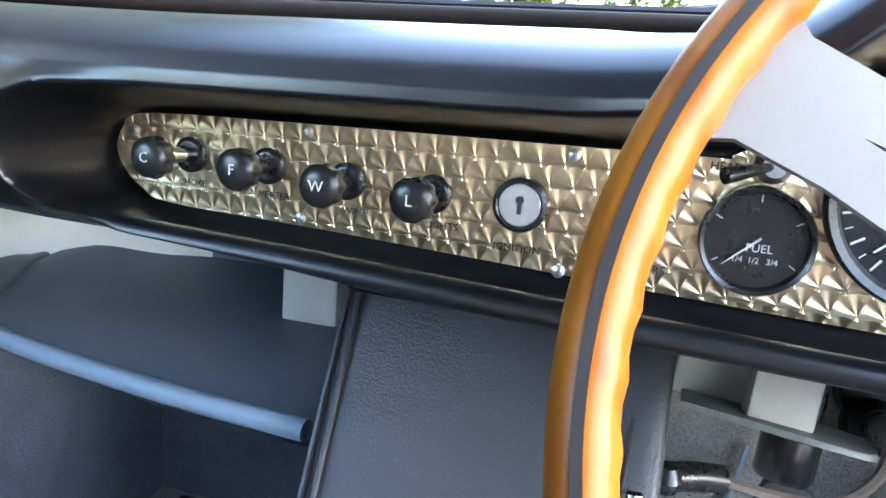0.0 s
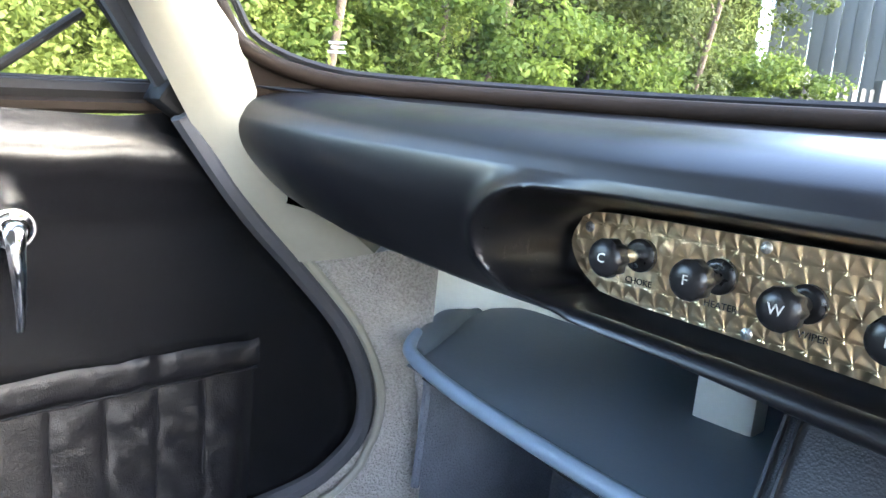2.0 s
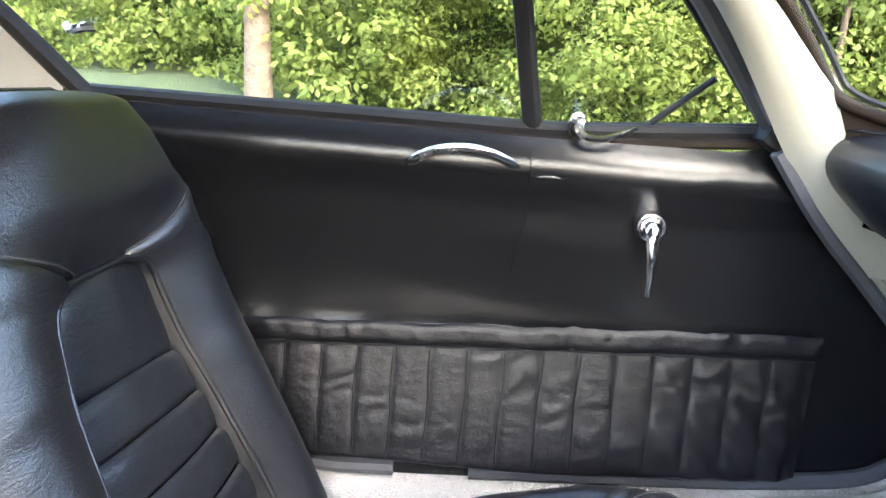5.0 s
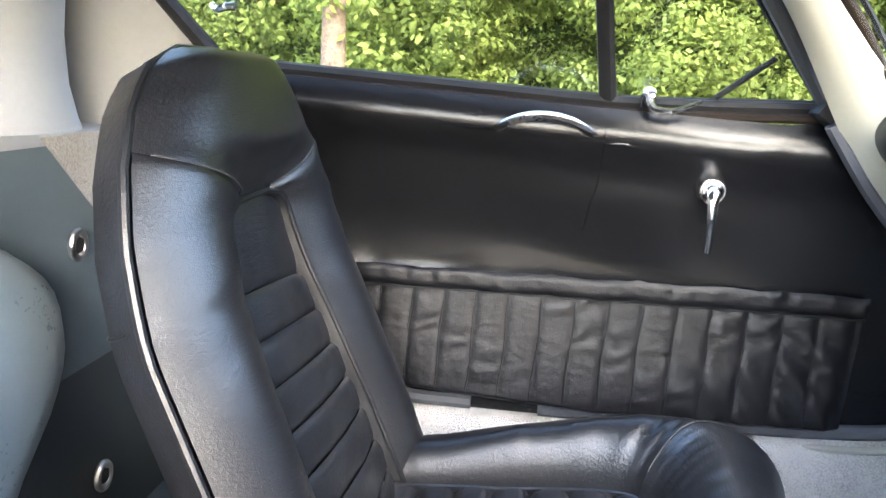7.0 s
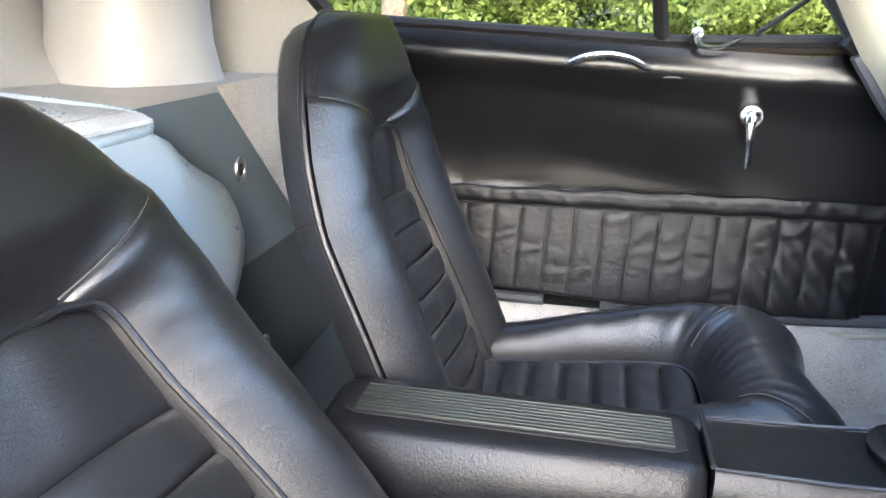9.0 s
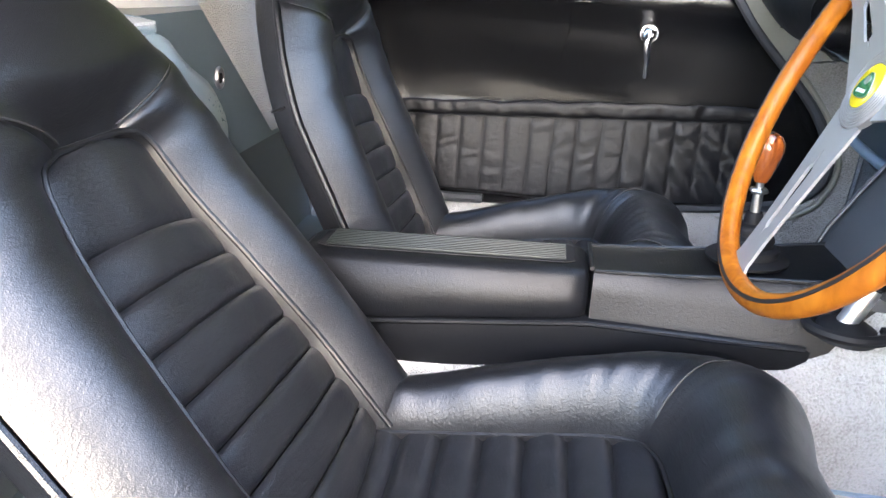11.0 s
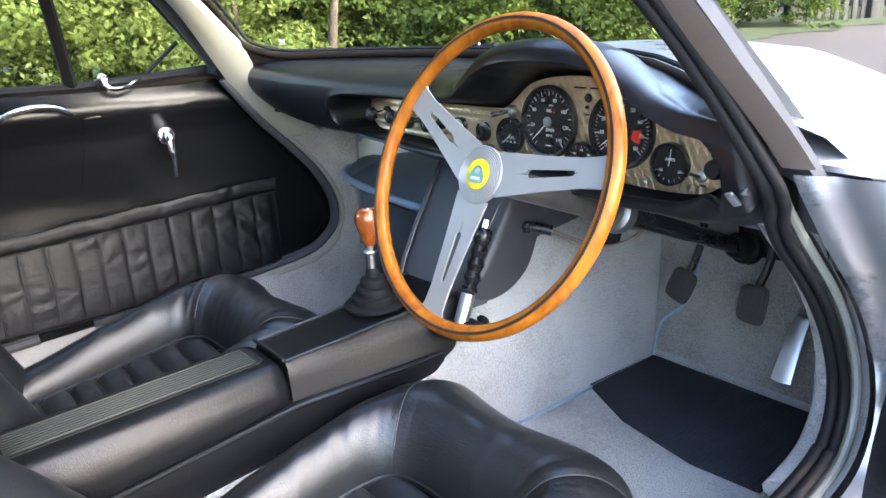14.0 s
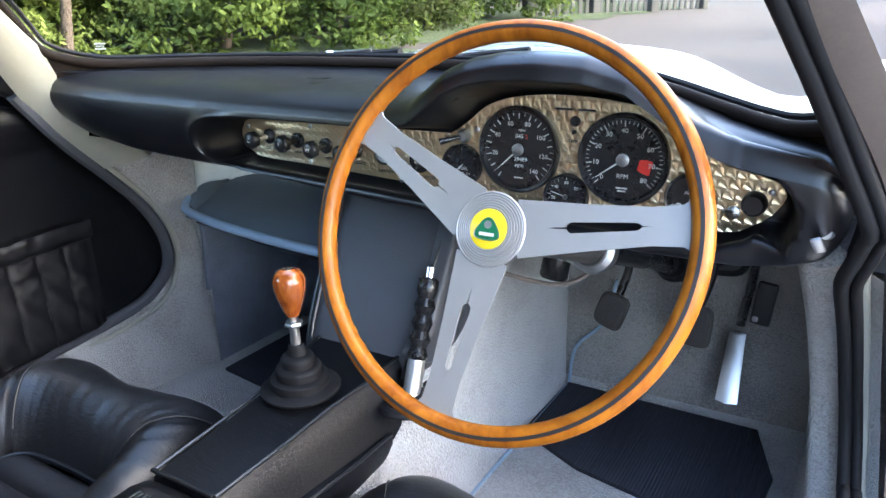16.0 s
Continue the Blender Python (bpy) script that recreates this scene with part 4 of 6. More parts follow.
part("packing_block", block((0.060, 0.020, 0.070), BR @ pose(-0.055, 0.040, 0.036), 0.004), BRIGHTCREAM, column, "cream packing block on the bracket")
part("flasher_unit", lathe([(0.0, -0.034), (0.019, -0.034), (0.022, -0.030), (0.022, 0.0), (0.0, 0.0)], BR @ pose(0.005, -0.025, -0.002), 24), PLASTIC, column, "round black flasher unit")


# ---- floor pan, tunnel, bulkhead ----
def structure(name, bm, mat, label, category, smooth=40.0):
    return tagged(part(name, bm, mat, None, "", smooth), label, category, kind="structure")


ys = [-1.35, -1.0, -0.7, -0.4, -0.15, 0.1, 0.3, 0.42, 0.455]
structure("floor", loft([[(x, y, 0.215 + (0.02 if y > 0.45 else 0)) for x in (-0.70, -0.64, -0.4, -0.12, 0.12, 0.4, 0.64, 0.70)] for y in ys]), CARPET, "grey carpeted car floor", "floor")
# toe board; its carpet colour also carries the shade under the dash
structure("wall_front", loft([[(x, y, z) for x in (-0.70, -0.4, -0.1, 0.1, 0.4, 0.70)] for y, z in ((0.445, 0.21), (0.455, 0.30), (0.47, 0.45), (0.47, 0.62), (0.40, 0.72))]), TOECARPET, "soiled grey carpeted toe board behind the pedals, shade in its colour", "bulkhead")


def tunnel_half(y):
    """(half width at the floor, half width at the top, top height)"""
    return (interp(y, [(-1.3, 0.13), (-0.3, 0.135), (0.0, 0.135), (0.25, 0.125), (0.5, 0.125)]), interp(y, [(-1.3, 0.07), (-0.3, 0.08), (0.0, 0.10), (0.5, 0.11)]), interp(y, [(-1.3, 0.30), (-0.6, 0.30), (-0.35, 0.33), (-0.1, 0.40), (0.0, 0.52), (0.08, 0.62), (0.5, 0.66)]))


rows = []
for i in range(38):
    y = -1.3 + 1.79 * i / 37
    wb, wt, zt = tunnel_half(y)
    sec = [Vector((wb + 0.012, y, 0.214)), Vector((wb, y, 0.24)), Vector((wb * 0.5 + wt * 0.5, y, 0.22 + (zt - 0.22) * 0.55)), Vector((wt, y, zt - 0.02)), Vector((wt * 0.6, y, zt)), Vector((0, y, zt))]
    sec += [Vector((-p.x, p.y, p.z)) for p in reversed(sec[:-1])]
    rows.append(chaikin(sec, 1))
structure("transmission_tunnel", loft(rows), CARPET, "grey carpeted transmission tunnel", "tunnel", 60)
for s in (-1, 1):
    path = [(s * 0.142, y, 0.221) for y in (-0.45, -0.2, 0.0, 0.15, 0.3, 0.42)]
    tagged(part("trim", tube(path, 0.0035, 6), PIPEBLUE), "blue-grey binding along the carpet edge", "carpet binding", kind="structure")
    up = [(s * 0.142, 0.43, 0.222), (s * 0.150, 0.438, 0.30), (s * 0.20, 0.452, 0.36), (s * 0.22, 0.455, 0.45)]
    tagged(part("trim", tube(smooth_path(up, 4), 0.0035, 6), PIPEBLUE), "blue-grey binding along the carpet edge", "carpet binding", kind="structure")

# outline of the door opening, (y, z), front lower part first
OPEN = [(-0.142, 0.822), (-0.090, 0.758), (-0.005, 0.678), (0.085, 0.585), (0.135, 0.500), (0.142, 0.430), (0.110, 0.378), (0.045, 0.350), (-0.13, 0.330), (-0.40, 0.312), (-0.60, 0.300), (-0.72, 0.298), (-0.79, 0.325), (-0.90, 0.42), (-0.99, 0.60), (-1.045, 0.80)]
OPENP = [(p.x, p.y) for p in smooth_path([(a, b, 0) for a, b in OPEN], 5)]


def xin(y, z):
    return interp(z, [(0.2, 0.665), (0.34, 0.660), (0.5, 0.638), (0.68, 0.618), (0.82, 0.622), (1.0, 0.56)])


for s in (-1, 1):
    # carpeted side wall ahead of the door and the sill, as a skin from the opening inwards
    rows = []
    for y, z in OPENP:
        o = Vector((s * (xin(y, z) + 0.02), y, z))
        if y > -0.05 and z < 0.69:
            inner = Vector((s * 0.575, min(0.45, y + 0.36) * (1 - ease(0.47, 0.51, z)) + 0.160 * ease(0.47, 0.51, z), 0.215 if z < 0.40 else 0.215 + (z - 0.40) * 1.75)) if s < 0 else Vector((s * 0.575, min(0.45, y + 0.36) - 0.23 * ease(0.47, 0.56, z), 0.215 if z < 0.40 else 0.215 + (z - 0.40) * 1.75))
            mid = Vector((s * (xin(y, z) - 0.022), y + 0.05, z + 0.004 - (0.04 if z < 0.4 else 0)))
        else:
            inner = Vector((s * 0.60, y, 0.215)) if z < 0.42 else Vector((s * 0.62, y - 0.3, z))
            mid = Vector((s * 0.632, y, z - 0.014)) if z < 0.42 else Vector((s * 0.64, y - 0.03, z))
        rows.append([o, o.lerp(mid, 0.5) + Vector((0, 0, 0.002)), mid, mid.lerp(inner, 0.5), inner])
    cut = [i for i, (y, z) in enumerate(OPENP) if z < 0.69 and y > -0.82]
    structure("side_trim", loft([rows[i] for i in cut]), CARPET, "grey carpet on the sill and kick panel", "side trim", 70)
    part("door_flange", tube([(s * (xin(y, z) + 0.002), y + 0.004, z - (0.010 if z < 0.4 else 0)) for y, z in OPENP if z < (0.690 if s < 0 else 0.770)], 0.006, 8), CREAM, car, "cream painted flange round the door opening")
    if s > 0:
        upper = [(0.480, -0.316, 1.085), (0.504, -0.273, 1.03), (0.527, -0.23, 0.975), (0.560, -0.171, 0.90), (0.594, -0.122, 0.82)]
        for dx, dy, r, low in ((-0.002, -0.003, 0.0080, -0.016), (0.0115, 0.000, 0.0066, -0.016)):
            path = [(x + dx, y + dy - 0.008, z) for x, y, z in upper]
            path += [(xin(y, z) + dx + low * ease(0.76, 0.66, z), y - (0.018 if y > -0.05 else 0.008) + dy, z + (0.012 if z < 0.45 and y < 0.1 else 0)) for y, z in OPENP if z < 0.765 or y < -0.5]
            part("door_seal", tube(smooth_path(path, 2), r, 10), RUBBER, car, "double black rubber door seal")
        roll = [(xin(y, z) - 0.040, y + 0.030, z - (0.015 if z < 0.45 else 0)) for y, z in OPENP if y > -0.03 and z < 0.70]
        tagged(part("trim", tube(smooth_path(roll, 2), 0.024, 10, flat=0.7), CARPET, None, "", 80), "rolled grey carpet edge inside the door opening", "carpet edge", kind="structure")
        continue
    for keep in (lambda y: y > -0.525, lambda y: y < -0.585):
        path = [(s * (xin(y, z) + 0.014), y - 0.012 * ease(-0.12, -0.02, y), z + 0.012 * ease(0.45, 0.37, z)) for y, z in OPENP if keep(y)]
        part("door_seal", tube(path, 0.012, 8), SEAL, car, "dark woven door seal")

# ---- passenger's door, shut ----
door = thing("passenger_door", (-0.69, -0.5, 0.3), "shut passenger door with black vinyl card and pleated pocket", "car door")
X0 = -0.682
# card: fan of rings from the outline inwards, hollowed in the middle
outl = [(y, z) for y, z in OPENP] + [(-1.03 + 0.0365 * k, 0.815 - 0.003 * math.sin(math.pi * k / 24)) for k in range(24)]
cy, cz = -0.45, 0.56


def pk_top(y):
    """Height of the pocket's hem."""
    return 0.524 + (y + 0.878) / 0.845 * 0.050


def card_x(y, z):
    roll = 0.030 * math.exp(-((z - 0.775) / 0.045) ** 2)
    low = pk_top(y) + 0.006 + 0.012 * noise.noise((y * 7, 0, 0)) * ease(-0.85, -0.6, y)
    hollow = -0.024 * ease(-0.91, -0.78, y) * (1 - ease(-0.42, -0.17, y)) * (1 - ease(0.575, 0.715, z + 0.03 * ease(-0.6, -0.2, y))) * ease(low - 0.050, low - 0.018, z)
    hollow += 0.0013 * noise.noise((y * 9, z * 16, 3.0)) * ease(-0.95, -0.8, y) * (1 - ease(-0.25, -0.1, y))
    rose = 0.007 * math.exp(-((y + 0.281) ** 2 + (z - 0.7085) ** 2) / 0.07 ** 2)
    return X0 + roll + hollow + rose


rings = []
for k in range(91):
    f = 1 - k / 90
    rings.append([(card_x(cy + (y - cy) * f, cz + (z - cz) * f), cy + (y - cy) * f, cz + (z - cz) * f) for y, z in outl])
part("door_card", loft(rings, close_u=True), CARD, door, "black vinyl door card with soft rolled top", smooth=80)
part("waist_rail", tube([(-0.690, y, 0.822 + 0.02 * max(0, (y + 0.4) / 0.27)) for y in (-1.08, -0.9, -0.7, -0.44, -0.3, -0.135)], 0.014, 8, flat=0.8), RUBBER, door, "black rubber waist rail")
part("waist_felt", tube([(-0.675, y, 0.808 + 0.02 * max(0, (y + 0.4) / 0.27)) for y in (-1.06, -0.9, -0.7, -0.44, -0.3, -0.14)], 0.007, 6), SCREENRUB, door, "worn brown-black felt strip")
# pocket
rows = []
for i in range(240):
    y = -0.885 + 0.858 * i / 239
    zt, zb = pk_top(y), interp(y, [(-0.885, 0.45), (-0.80, 0.36), (-0.72, 0.325), (-0.4, 0.325), (-0.03, 0.352)])
    cell, ph = divmod((y + 0.766) / 0.0522, 1.0)
    swell = 1 - abs(2 * ph - 1) ** 5
    edge_f = ease(-0.885, -0.84, y) * (1 - ease(-0.06, -0.027, y))
    row = []
    for k in range(61):
        f = k / 60
        z = zt - 0.030 - (zt - 0.030 - zb) * f
        sag = 0.022 * f * (1 - ease(0.93, 1.0, f))
        wave = math.sin(f * 31 + 3.4 * math.sin(cell * 2.7) + 2.5 * ph + 4 * noise.noise((y * 20, f * 5, 6))) * (0.45 + 0.55 * math.sin(cell * 5.1 + 1 + f * 6))
        drag = ease(-0.36, -0.1, y) * (0.0028 * math.sin(y * 95 - 15 * f + 1.4) * ease(0.02, 0.25, f))
        wr = 0.0008 * swell * wave * (1 - f) ** 0.25 + 0.0005 * noise.noise((y * 90, f * 26, 4.1)) + drag
        row.append((X0 + 0.010 + (sag + (0.0026 * swell) * (1 - f ** 8) + wr) * (0.3 + 0.7 * edge_f), y, z))
    rows.append(row)
pocket = part("pocket", loft(rows), VINYL, door, "pleated black vinyl map pocket", smooth=80)
rows = []
for i in range(240):
    y = -0.890 + 0.865 * i / 239
    pk = math.sin(y * 120 + 3 * math.sin(y * 37))
    knot = math.exp(-((y + 0.155) / 0.010) ** 2)
    zt = pk_top(y) + 0.0012 * math.sin(y * 47) + 0.0014 * pk * noise.noise((y * 15, 0, 9)) * 2 + 0.005 * knot
    w = 0.0012 * noise.noise((y * 60, 0, 2)) + 0.0006 * pk + 0.004 * knot
    w2 = 0.0016 * noise.noise((y * 75, 5, 2)) + 0.0006 * math.sin(y * 150 + 1)
    rows.append([(X0 + 0.008, y, zt - 0.006), (X0 + 0.013 + w, y, zt + 0.001), (X0 + 0.0185 + w, y, zt - 0.004), (X0 + 0.0175 + 0.4 * w + w2, y, zt - 0.011), (X0 + 0.0195 + w2, y, zt - 0.018), (X0 + 0.0178 - 0.5 * w2, y, zt - 0.026), (X0 + 0.0165, y, zt - 0.031), (X0 + 0.010, y, zt - 0.033)])
part("pocket_hem", loft(rows), VINYL, door, "gathered elastic hem of the pocket", smooth=80)
part("hem_piping", tube([(X0 + 0.0180, -0.888 + 0.861 * i / 80, pk_top(-0.888 + 0.861 * i / 80) - 0.0325 + 0.0006 * math.sin(i * 1.1)) for i in range(81)], 0.0016, 6), VINYL, door)
for i in range(14):
    y = -0.766 + 0.0522 * i
    zt, zb = pk_top(y) - 0.04, interp(y, [(-0.80, 0.36), (-0.72, 0.325), (-0.03, 0.352)])
    part("stitch", tube([(X0 + 0.0105 + 0.022 * (0.06 + 0.92 * f) * 0.95, y + 0.002 * math.sin(f * 7 + i), zt - (zt - zb) * f * 0.95) for f in (0, 0.2, 0.4, 0.6, 0.8, 1)], 0.0010, 5), VINYL, pocket)
# stitched seams and the puckers beside them
for pts in ([(-0.449, 0.795), (-0.446, 0.767), (-0.445, 0.701), (-0.452, 0.663), (-0.457, 0.616)], [(-0.982, 0.752), (-0.914, 0.703), (-0.846, 0.657)]):
    line = smooth_path([(0, y, z) for y, z in pts], 8)
    part("card_seam", tube([(card_x(p.y, p.z) + 0.0002, p.y, p.z) for p in line], 0.0008, 5), CARD, door)
for y0, z0, ln, r in ((-0.420, 0.757, 0.075, 0.0065),):
    part("pucker", tube([(card_x(y0 + ln * (f - 0.5), z0) - r * 0.55, y0 + ln * (f - 0.5), z0 + 0.006 * math.sin(3 * f)) for f in [k / 12 for k in range(13)]], lambda f: r * (0.15 + math.sin(math.pi * f)), 12), CARD, door)
# pull handle
ph_ = part("pull_handle", tube(smooth_path([(-0.672, -0.606, 0.762), (-0.648, -0.600, 0.772), (-0.630, -0.57, 0.788), (-0.626, -0.535, 0.794), (-0.630, -0.50, 0.790), (-0.648, -0.470, 0.776), (-0.672, -0.464, 0.766)], 6), lambda f: 0.0070 + 0.0030 * math.sin(math.pi * f), 14, flat=0.6), SATINCHROME, door, "chrome door pull")
for y in (-0.606, -0.464):
    part("foot", lathe([(0.011, 0.0), (0.012, 0.005), (0.009, 0.009), (0.0, 0.010)], pose(-0.676, y, 0.764, 0, 80, 0), 20), SATINCHROME, ph_)
# window winder
m = pose(-0.662, -0.281, 0.7085, 0, 90, 0)
cr = part("window_winder", lathe([(0.0215, -0.006), (0.0205, 0.006), (0.0185, 0.010), (0.0165, 0.010), (0.015, 0.015), (0.0125, 0.016), (0.011, 0.022), (0.008, 0.026), (0, 0.026)], m, 32), CHROME, door, "chrome release lever on ribbed rose")
part("lever", tube(smooth_path([(-0.640, -0.284, 0.713), (-0.624, -0.286, 0.714), (-0.614, -0.287, 0.700), (-0.612, -0.285, 0.675), (-0.617, -0.282, 0.648), (-0.626, -0.280, 0.622)], 5), lambda f: 0.0115 - 0.0085 * f, 10, flat=0.7), CHROME, cr)
# window frames: main glass and quarter light
ql = [(-0.690, -0.437, 0.825), (-0.690, -0.155, 0.846), (-0.684, -0.152, 0.858), (-0.612, -0.285, 0.99), (-0.54, -0.39, 1.08), (-0.54, -0.50, 1.08), (-0.62, -0.472, 0.965)]
part("quarter_light_frame", tube(ql, 0.007, 8, closed=True), RUBBER, door, "black quarter light frame")
part("front_frame", tube([(-0.668, -0.138, 0.842), (-0.590, -0.272, 0.985), (-0.52, -0.39, 1.09)], 0.013, 8), SEAL, door)
part("mullion", tube([(-0.690, -0.447, 0.815), (-0.62, -0.478, 0.965), (-0.54, -0.51, 1.08)], 0.013, 8, flat=0.7), RUBBER, door, "black window mullion")
part("top_frame", tube([(-0.53, -0.38, 1.085), (-0.53, -0.6, 1.10), (-0.54, -0.85, 1.08), (-0.57, -1.05, 1.03)], 0.013, 8), RUBBER, door)
part("rear_frame", tube([(-0.685, -1.045, 0.81), (-0.665, -1.10, 0.87), (-0.635, -1.15, 0.93), (-0.61, -1.1, 1.0)], 0.014, 8), RUBBER, door)
b = bmesh.new()
for quad in ([(-0.692, -1.05, 0.815), (-0.692, -0.44, 0.82), (-0.54, -0.51, 1.09), (-0.57, -1.15, 1.02)], [(-0.692, -0.44, 0.82), (-0.688, -0.145, 0.85), (-0.53, -0.39, 1.09), (-0.54, -0.51, 1.09)]):
    b.faces.new([b.verts.new(p) for p in quad])
g = part("window_glass", b, GLASS, door, smooth=0)
g.visible_shadow = False
part("rear_catch", tube(smooth_path([(-0.655, -1.058, 0.905), (-0.640, -1.045, 0.900), (-0.630, -1.025, 0.904), (-0.630, -1.008, 0.906)], 4), 0.006, 8), CHROME, door, "chrome rear window catch")
part("corner_cap", block((0.05, 0.07, 0.03), pose(-0.662, -0.128, 0.828, -32, 0, 0), 0.006), RUBBER, door, "black rubber corner piece")
# quarter light catch and stay
m = pose(-0.672, -0.392, 0.832, 0, 60, 0)
qc = part("quarter_light_catch", lathe([(0.011, -0.01), (0.011, 0.012), (0.009, 0.018), (0, 0.020)], m, 20), CHROME, door, "chrome quarter light catch")
part("lever", tube(smooth_path([(-0.660, -0.392, 0.838), (-0.650, -0.385, 0.820), (-0.645, -0.36, 0.818), (-0.645, -0.335, 0.828), (-0.648, -0.318, 0.836)], 5), lambda f: 0.007 - 0.005 * f, 8), CHROME, qc)
part("quarter_light_stay", tube([(-0.680, -0.295, 0.842), (-0.665, -0.225, 0.905)], 0.0045, 8), RUBBER, door)


# ---- seats ----
def build_seat(cx, y0, dz, recline, label):
    """A bucket seat; cx its middle, y0 the shift along the car, dz how much higher the cushion is stuffed."""
    seat = thing("bucket_seat", (cx, -0.45 + y0, 0.22), label, "car seat", "front seats")
    base = Vector((cx, -0.655 + y0, 0.245))
    up = Vector((0, -math.sin(radians(recline)), math.cos(radians(recline))))
    front = Vector((0, up.z, -up.y))

    def half(s):
        return interp(s, [(0, 0.240), (0.08, 0.252), (0.20, 0.257), (0.38, 0.252), (0.47, 0.238), (0.53, 0.215), (0.58, 0.177), (0.615, 0.130), (0.635, 0.080), (0.641, 0.040)])

    def ins(s):
        return interp(s, [(0.0, 0.138), (0.15, 0.136), (0.3, 0.118), (0.40, 0.100), (0.445, 0.091), (0.458, 0.083), (0.464, 0.074), (0.468, 0.055)])

    def head_seam(x, s_w=0.226):
        return 0.470 + 0.075 * min(1, abs(x) / s_w) ** 1.6

    def spot(x, s, d):
        lean = 0.035 * ease(0.35, 0.62, s)
        return base + up * s + front * (d + lean) + Vector((x, 0, 0))

    def bol(u):
        """Roll of a bolster: 0 at the inner seam, 1 at the outer edge."""
        return 0.002 + 0.062 * math.sin(math.pi * min(1, 0.03 + 0.85 * u)) ** 0.75 - 0.026 * u

    # backrest shell
    rows = []
    for i in range(30):
        s = 0.640 * (i / 29) ** 0.85
        w = half(s)
        row = []
        for k in range(13):
            a = math.pi * k / 12
            row.append(spot(-w * math.cos(a) * (1.0 if k in (0, 12) else 1.01), s, -0.004 - 0.062 * math.sin(a) ** 0.45))
        rows.append(row)
    part("backrest_shell", loft(rows, caps=False), PLEATHIDE, seat, "smooth black back cover", smooth=70)
    # bolsters
    for sg in (-1, 1):
        rows = []
        for i in range(110):
            f = i / 109
            row = []
            for k in range(-1, 19):
                u = max(0, k) / 18
                s_end = head_seam(0.040 + 0.180 * u)
                s = -0.03 + (s_end + 0.03) * f
                xi, xo = ins(min(s, 0.468)), half(max(s, 0))
                x = xi + (xo - xi) * u
                d = bol(u) if k >= 0 else -0.010
                d *= ease(-0.02, 0.03, s) * 0.7 + 0.3
                d -= 0.003 * ease(s_end - 0.006, s_end, s)
                fold = ease(0.28, 0.44, s) * (1 - ease(0.97, 1.0, f)) + 0.45 * (1 - ease(0.03, 0.16, s))
                d += math.sin(math.pi * u) * (0.0026 * fold * noise.noise((u * 1.6 + sg, s * 46 + 1.5 * u, cx)) + 0.0006 * noise.noise((u * 3, s * 30, cx + 2)))
                row.append(spot(sg * x, s, d))
            rows.append(row)
        part("backrest_bolster", loft(rows), LEATHER, seat, "rolled black leather bolster", smooth=80)
    # headrest
    rows = []
    for i in range(26):
        f = i / 25
        row = []
        for k in range(25):
            q = -1 + k / 12
            u = max(0.0, (abs(q) - 0.25) / 0.75)
            s_lo = head_seam(0.040 + 0.180 * u) if abs(q) > 0.25 else 0.472
            s = s_lo + (0.640 - s_lo) * f
            w = half(s)
            xs_ = 0.055 + (half(s_lo) - 0.055) * u if abs(q) > 0.25 else abs(q) / 0.25 * 0.055
            x = math.copysign(xs_ * w / half(s_lo), q)
            roll = bol(u) if u > 0 else 0.012
            d = 0.056 * (1 - abs(q) ** 3.4) * (0.55 + 0.45 * math.sin(math.pi * min(0.5, 0.12 + f * 1.2))) * (1 - ease(0.78, 1.0, f)) ** 0.5 + 0.003
            k2 = ease(0.0, 0.30, f)
            d = (roll - 0.0022) * (1 - k2) + d * k2
            d = max(d, -0.006)
            row.append(spot(x, s, d))
        rows.append(row)
    part("headrest", loft(rows), LEATHER, seat, "padded black leather headrest", smooth=80)
    # pleats of the back
    edges = [0.005, 0.055, 0.108, 0.160, 0.212, 0.264, 0.316, 0.370, 0.470]
    for e0, e1 in zip(edges, edges[1:]):
        rows = []
        for f in (0, 0.03, 0.08, 0.16, 0.28, 0.4, 0.5, 0.6, 0.72, 0.84, 0.92, 0.97, 1.0):
            s = e0 + (e1 - e0) * f
            w = ins(s)
            row = []
            for k in range(25):
                q = -1 + k / 12
                puff = (1 - abs(2 * f - 1) ** 6) * (0.0065 + 0.0012 * math.sin(7 * q + 40 * e0))
                d = puff + 0.004 * f + 0.016 * (1 - abs(q) ** 2) - 0.006 + 0.0009 * noise.noise((q * 9, s * 60, cx))
                arch = (0.011 * q - 0.004 * q * q) * ease(0.0, 0.08, s) * (1 - ease(0.36, 0.45, s))
                row.append(spot(q * (w + 0.004), s + arch, d))
            rows.append(row)
        part("back_pleat", loft(rows), PLEATHIDE, seat, "stitched black leather pleat", smooth=80)
    # piping
    pipe = [spot(-ins(s) - 0.001, s, 0.017) for s in [0.02 * i for i in range(23)] + [0.45, 0.458, 0.464]] + [spot(x, 0.471, 0.012) for x in (-0.05, -0.02, 0.0, 0.02, 0.05)] + [spot(ins(s) + 0.001, s, 0.017) for s in [0.464, 0.458, 0.45] + [0.44 - 0.02 * i for i in range(23)]]
    part("insert_piping", tube(pipe, 0.0038, 8), LEATHER, seat)
    out = [0.64 * (i / 24) ** 0.8 for i in range(25)]
    rim = [spot(-half(s) - 0.002, s, -0.002) for s in out] + [spot(half(s) + 0.002, s, -0.002) for s in reversed(out)]
    part("edge_piping", tube(rim, 0.0048, 8), LEATHER, seat)
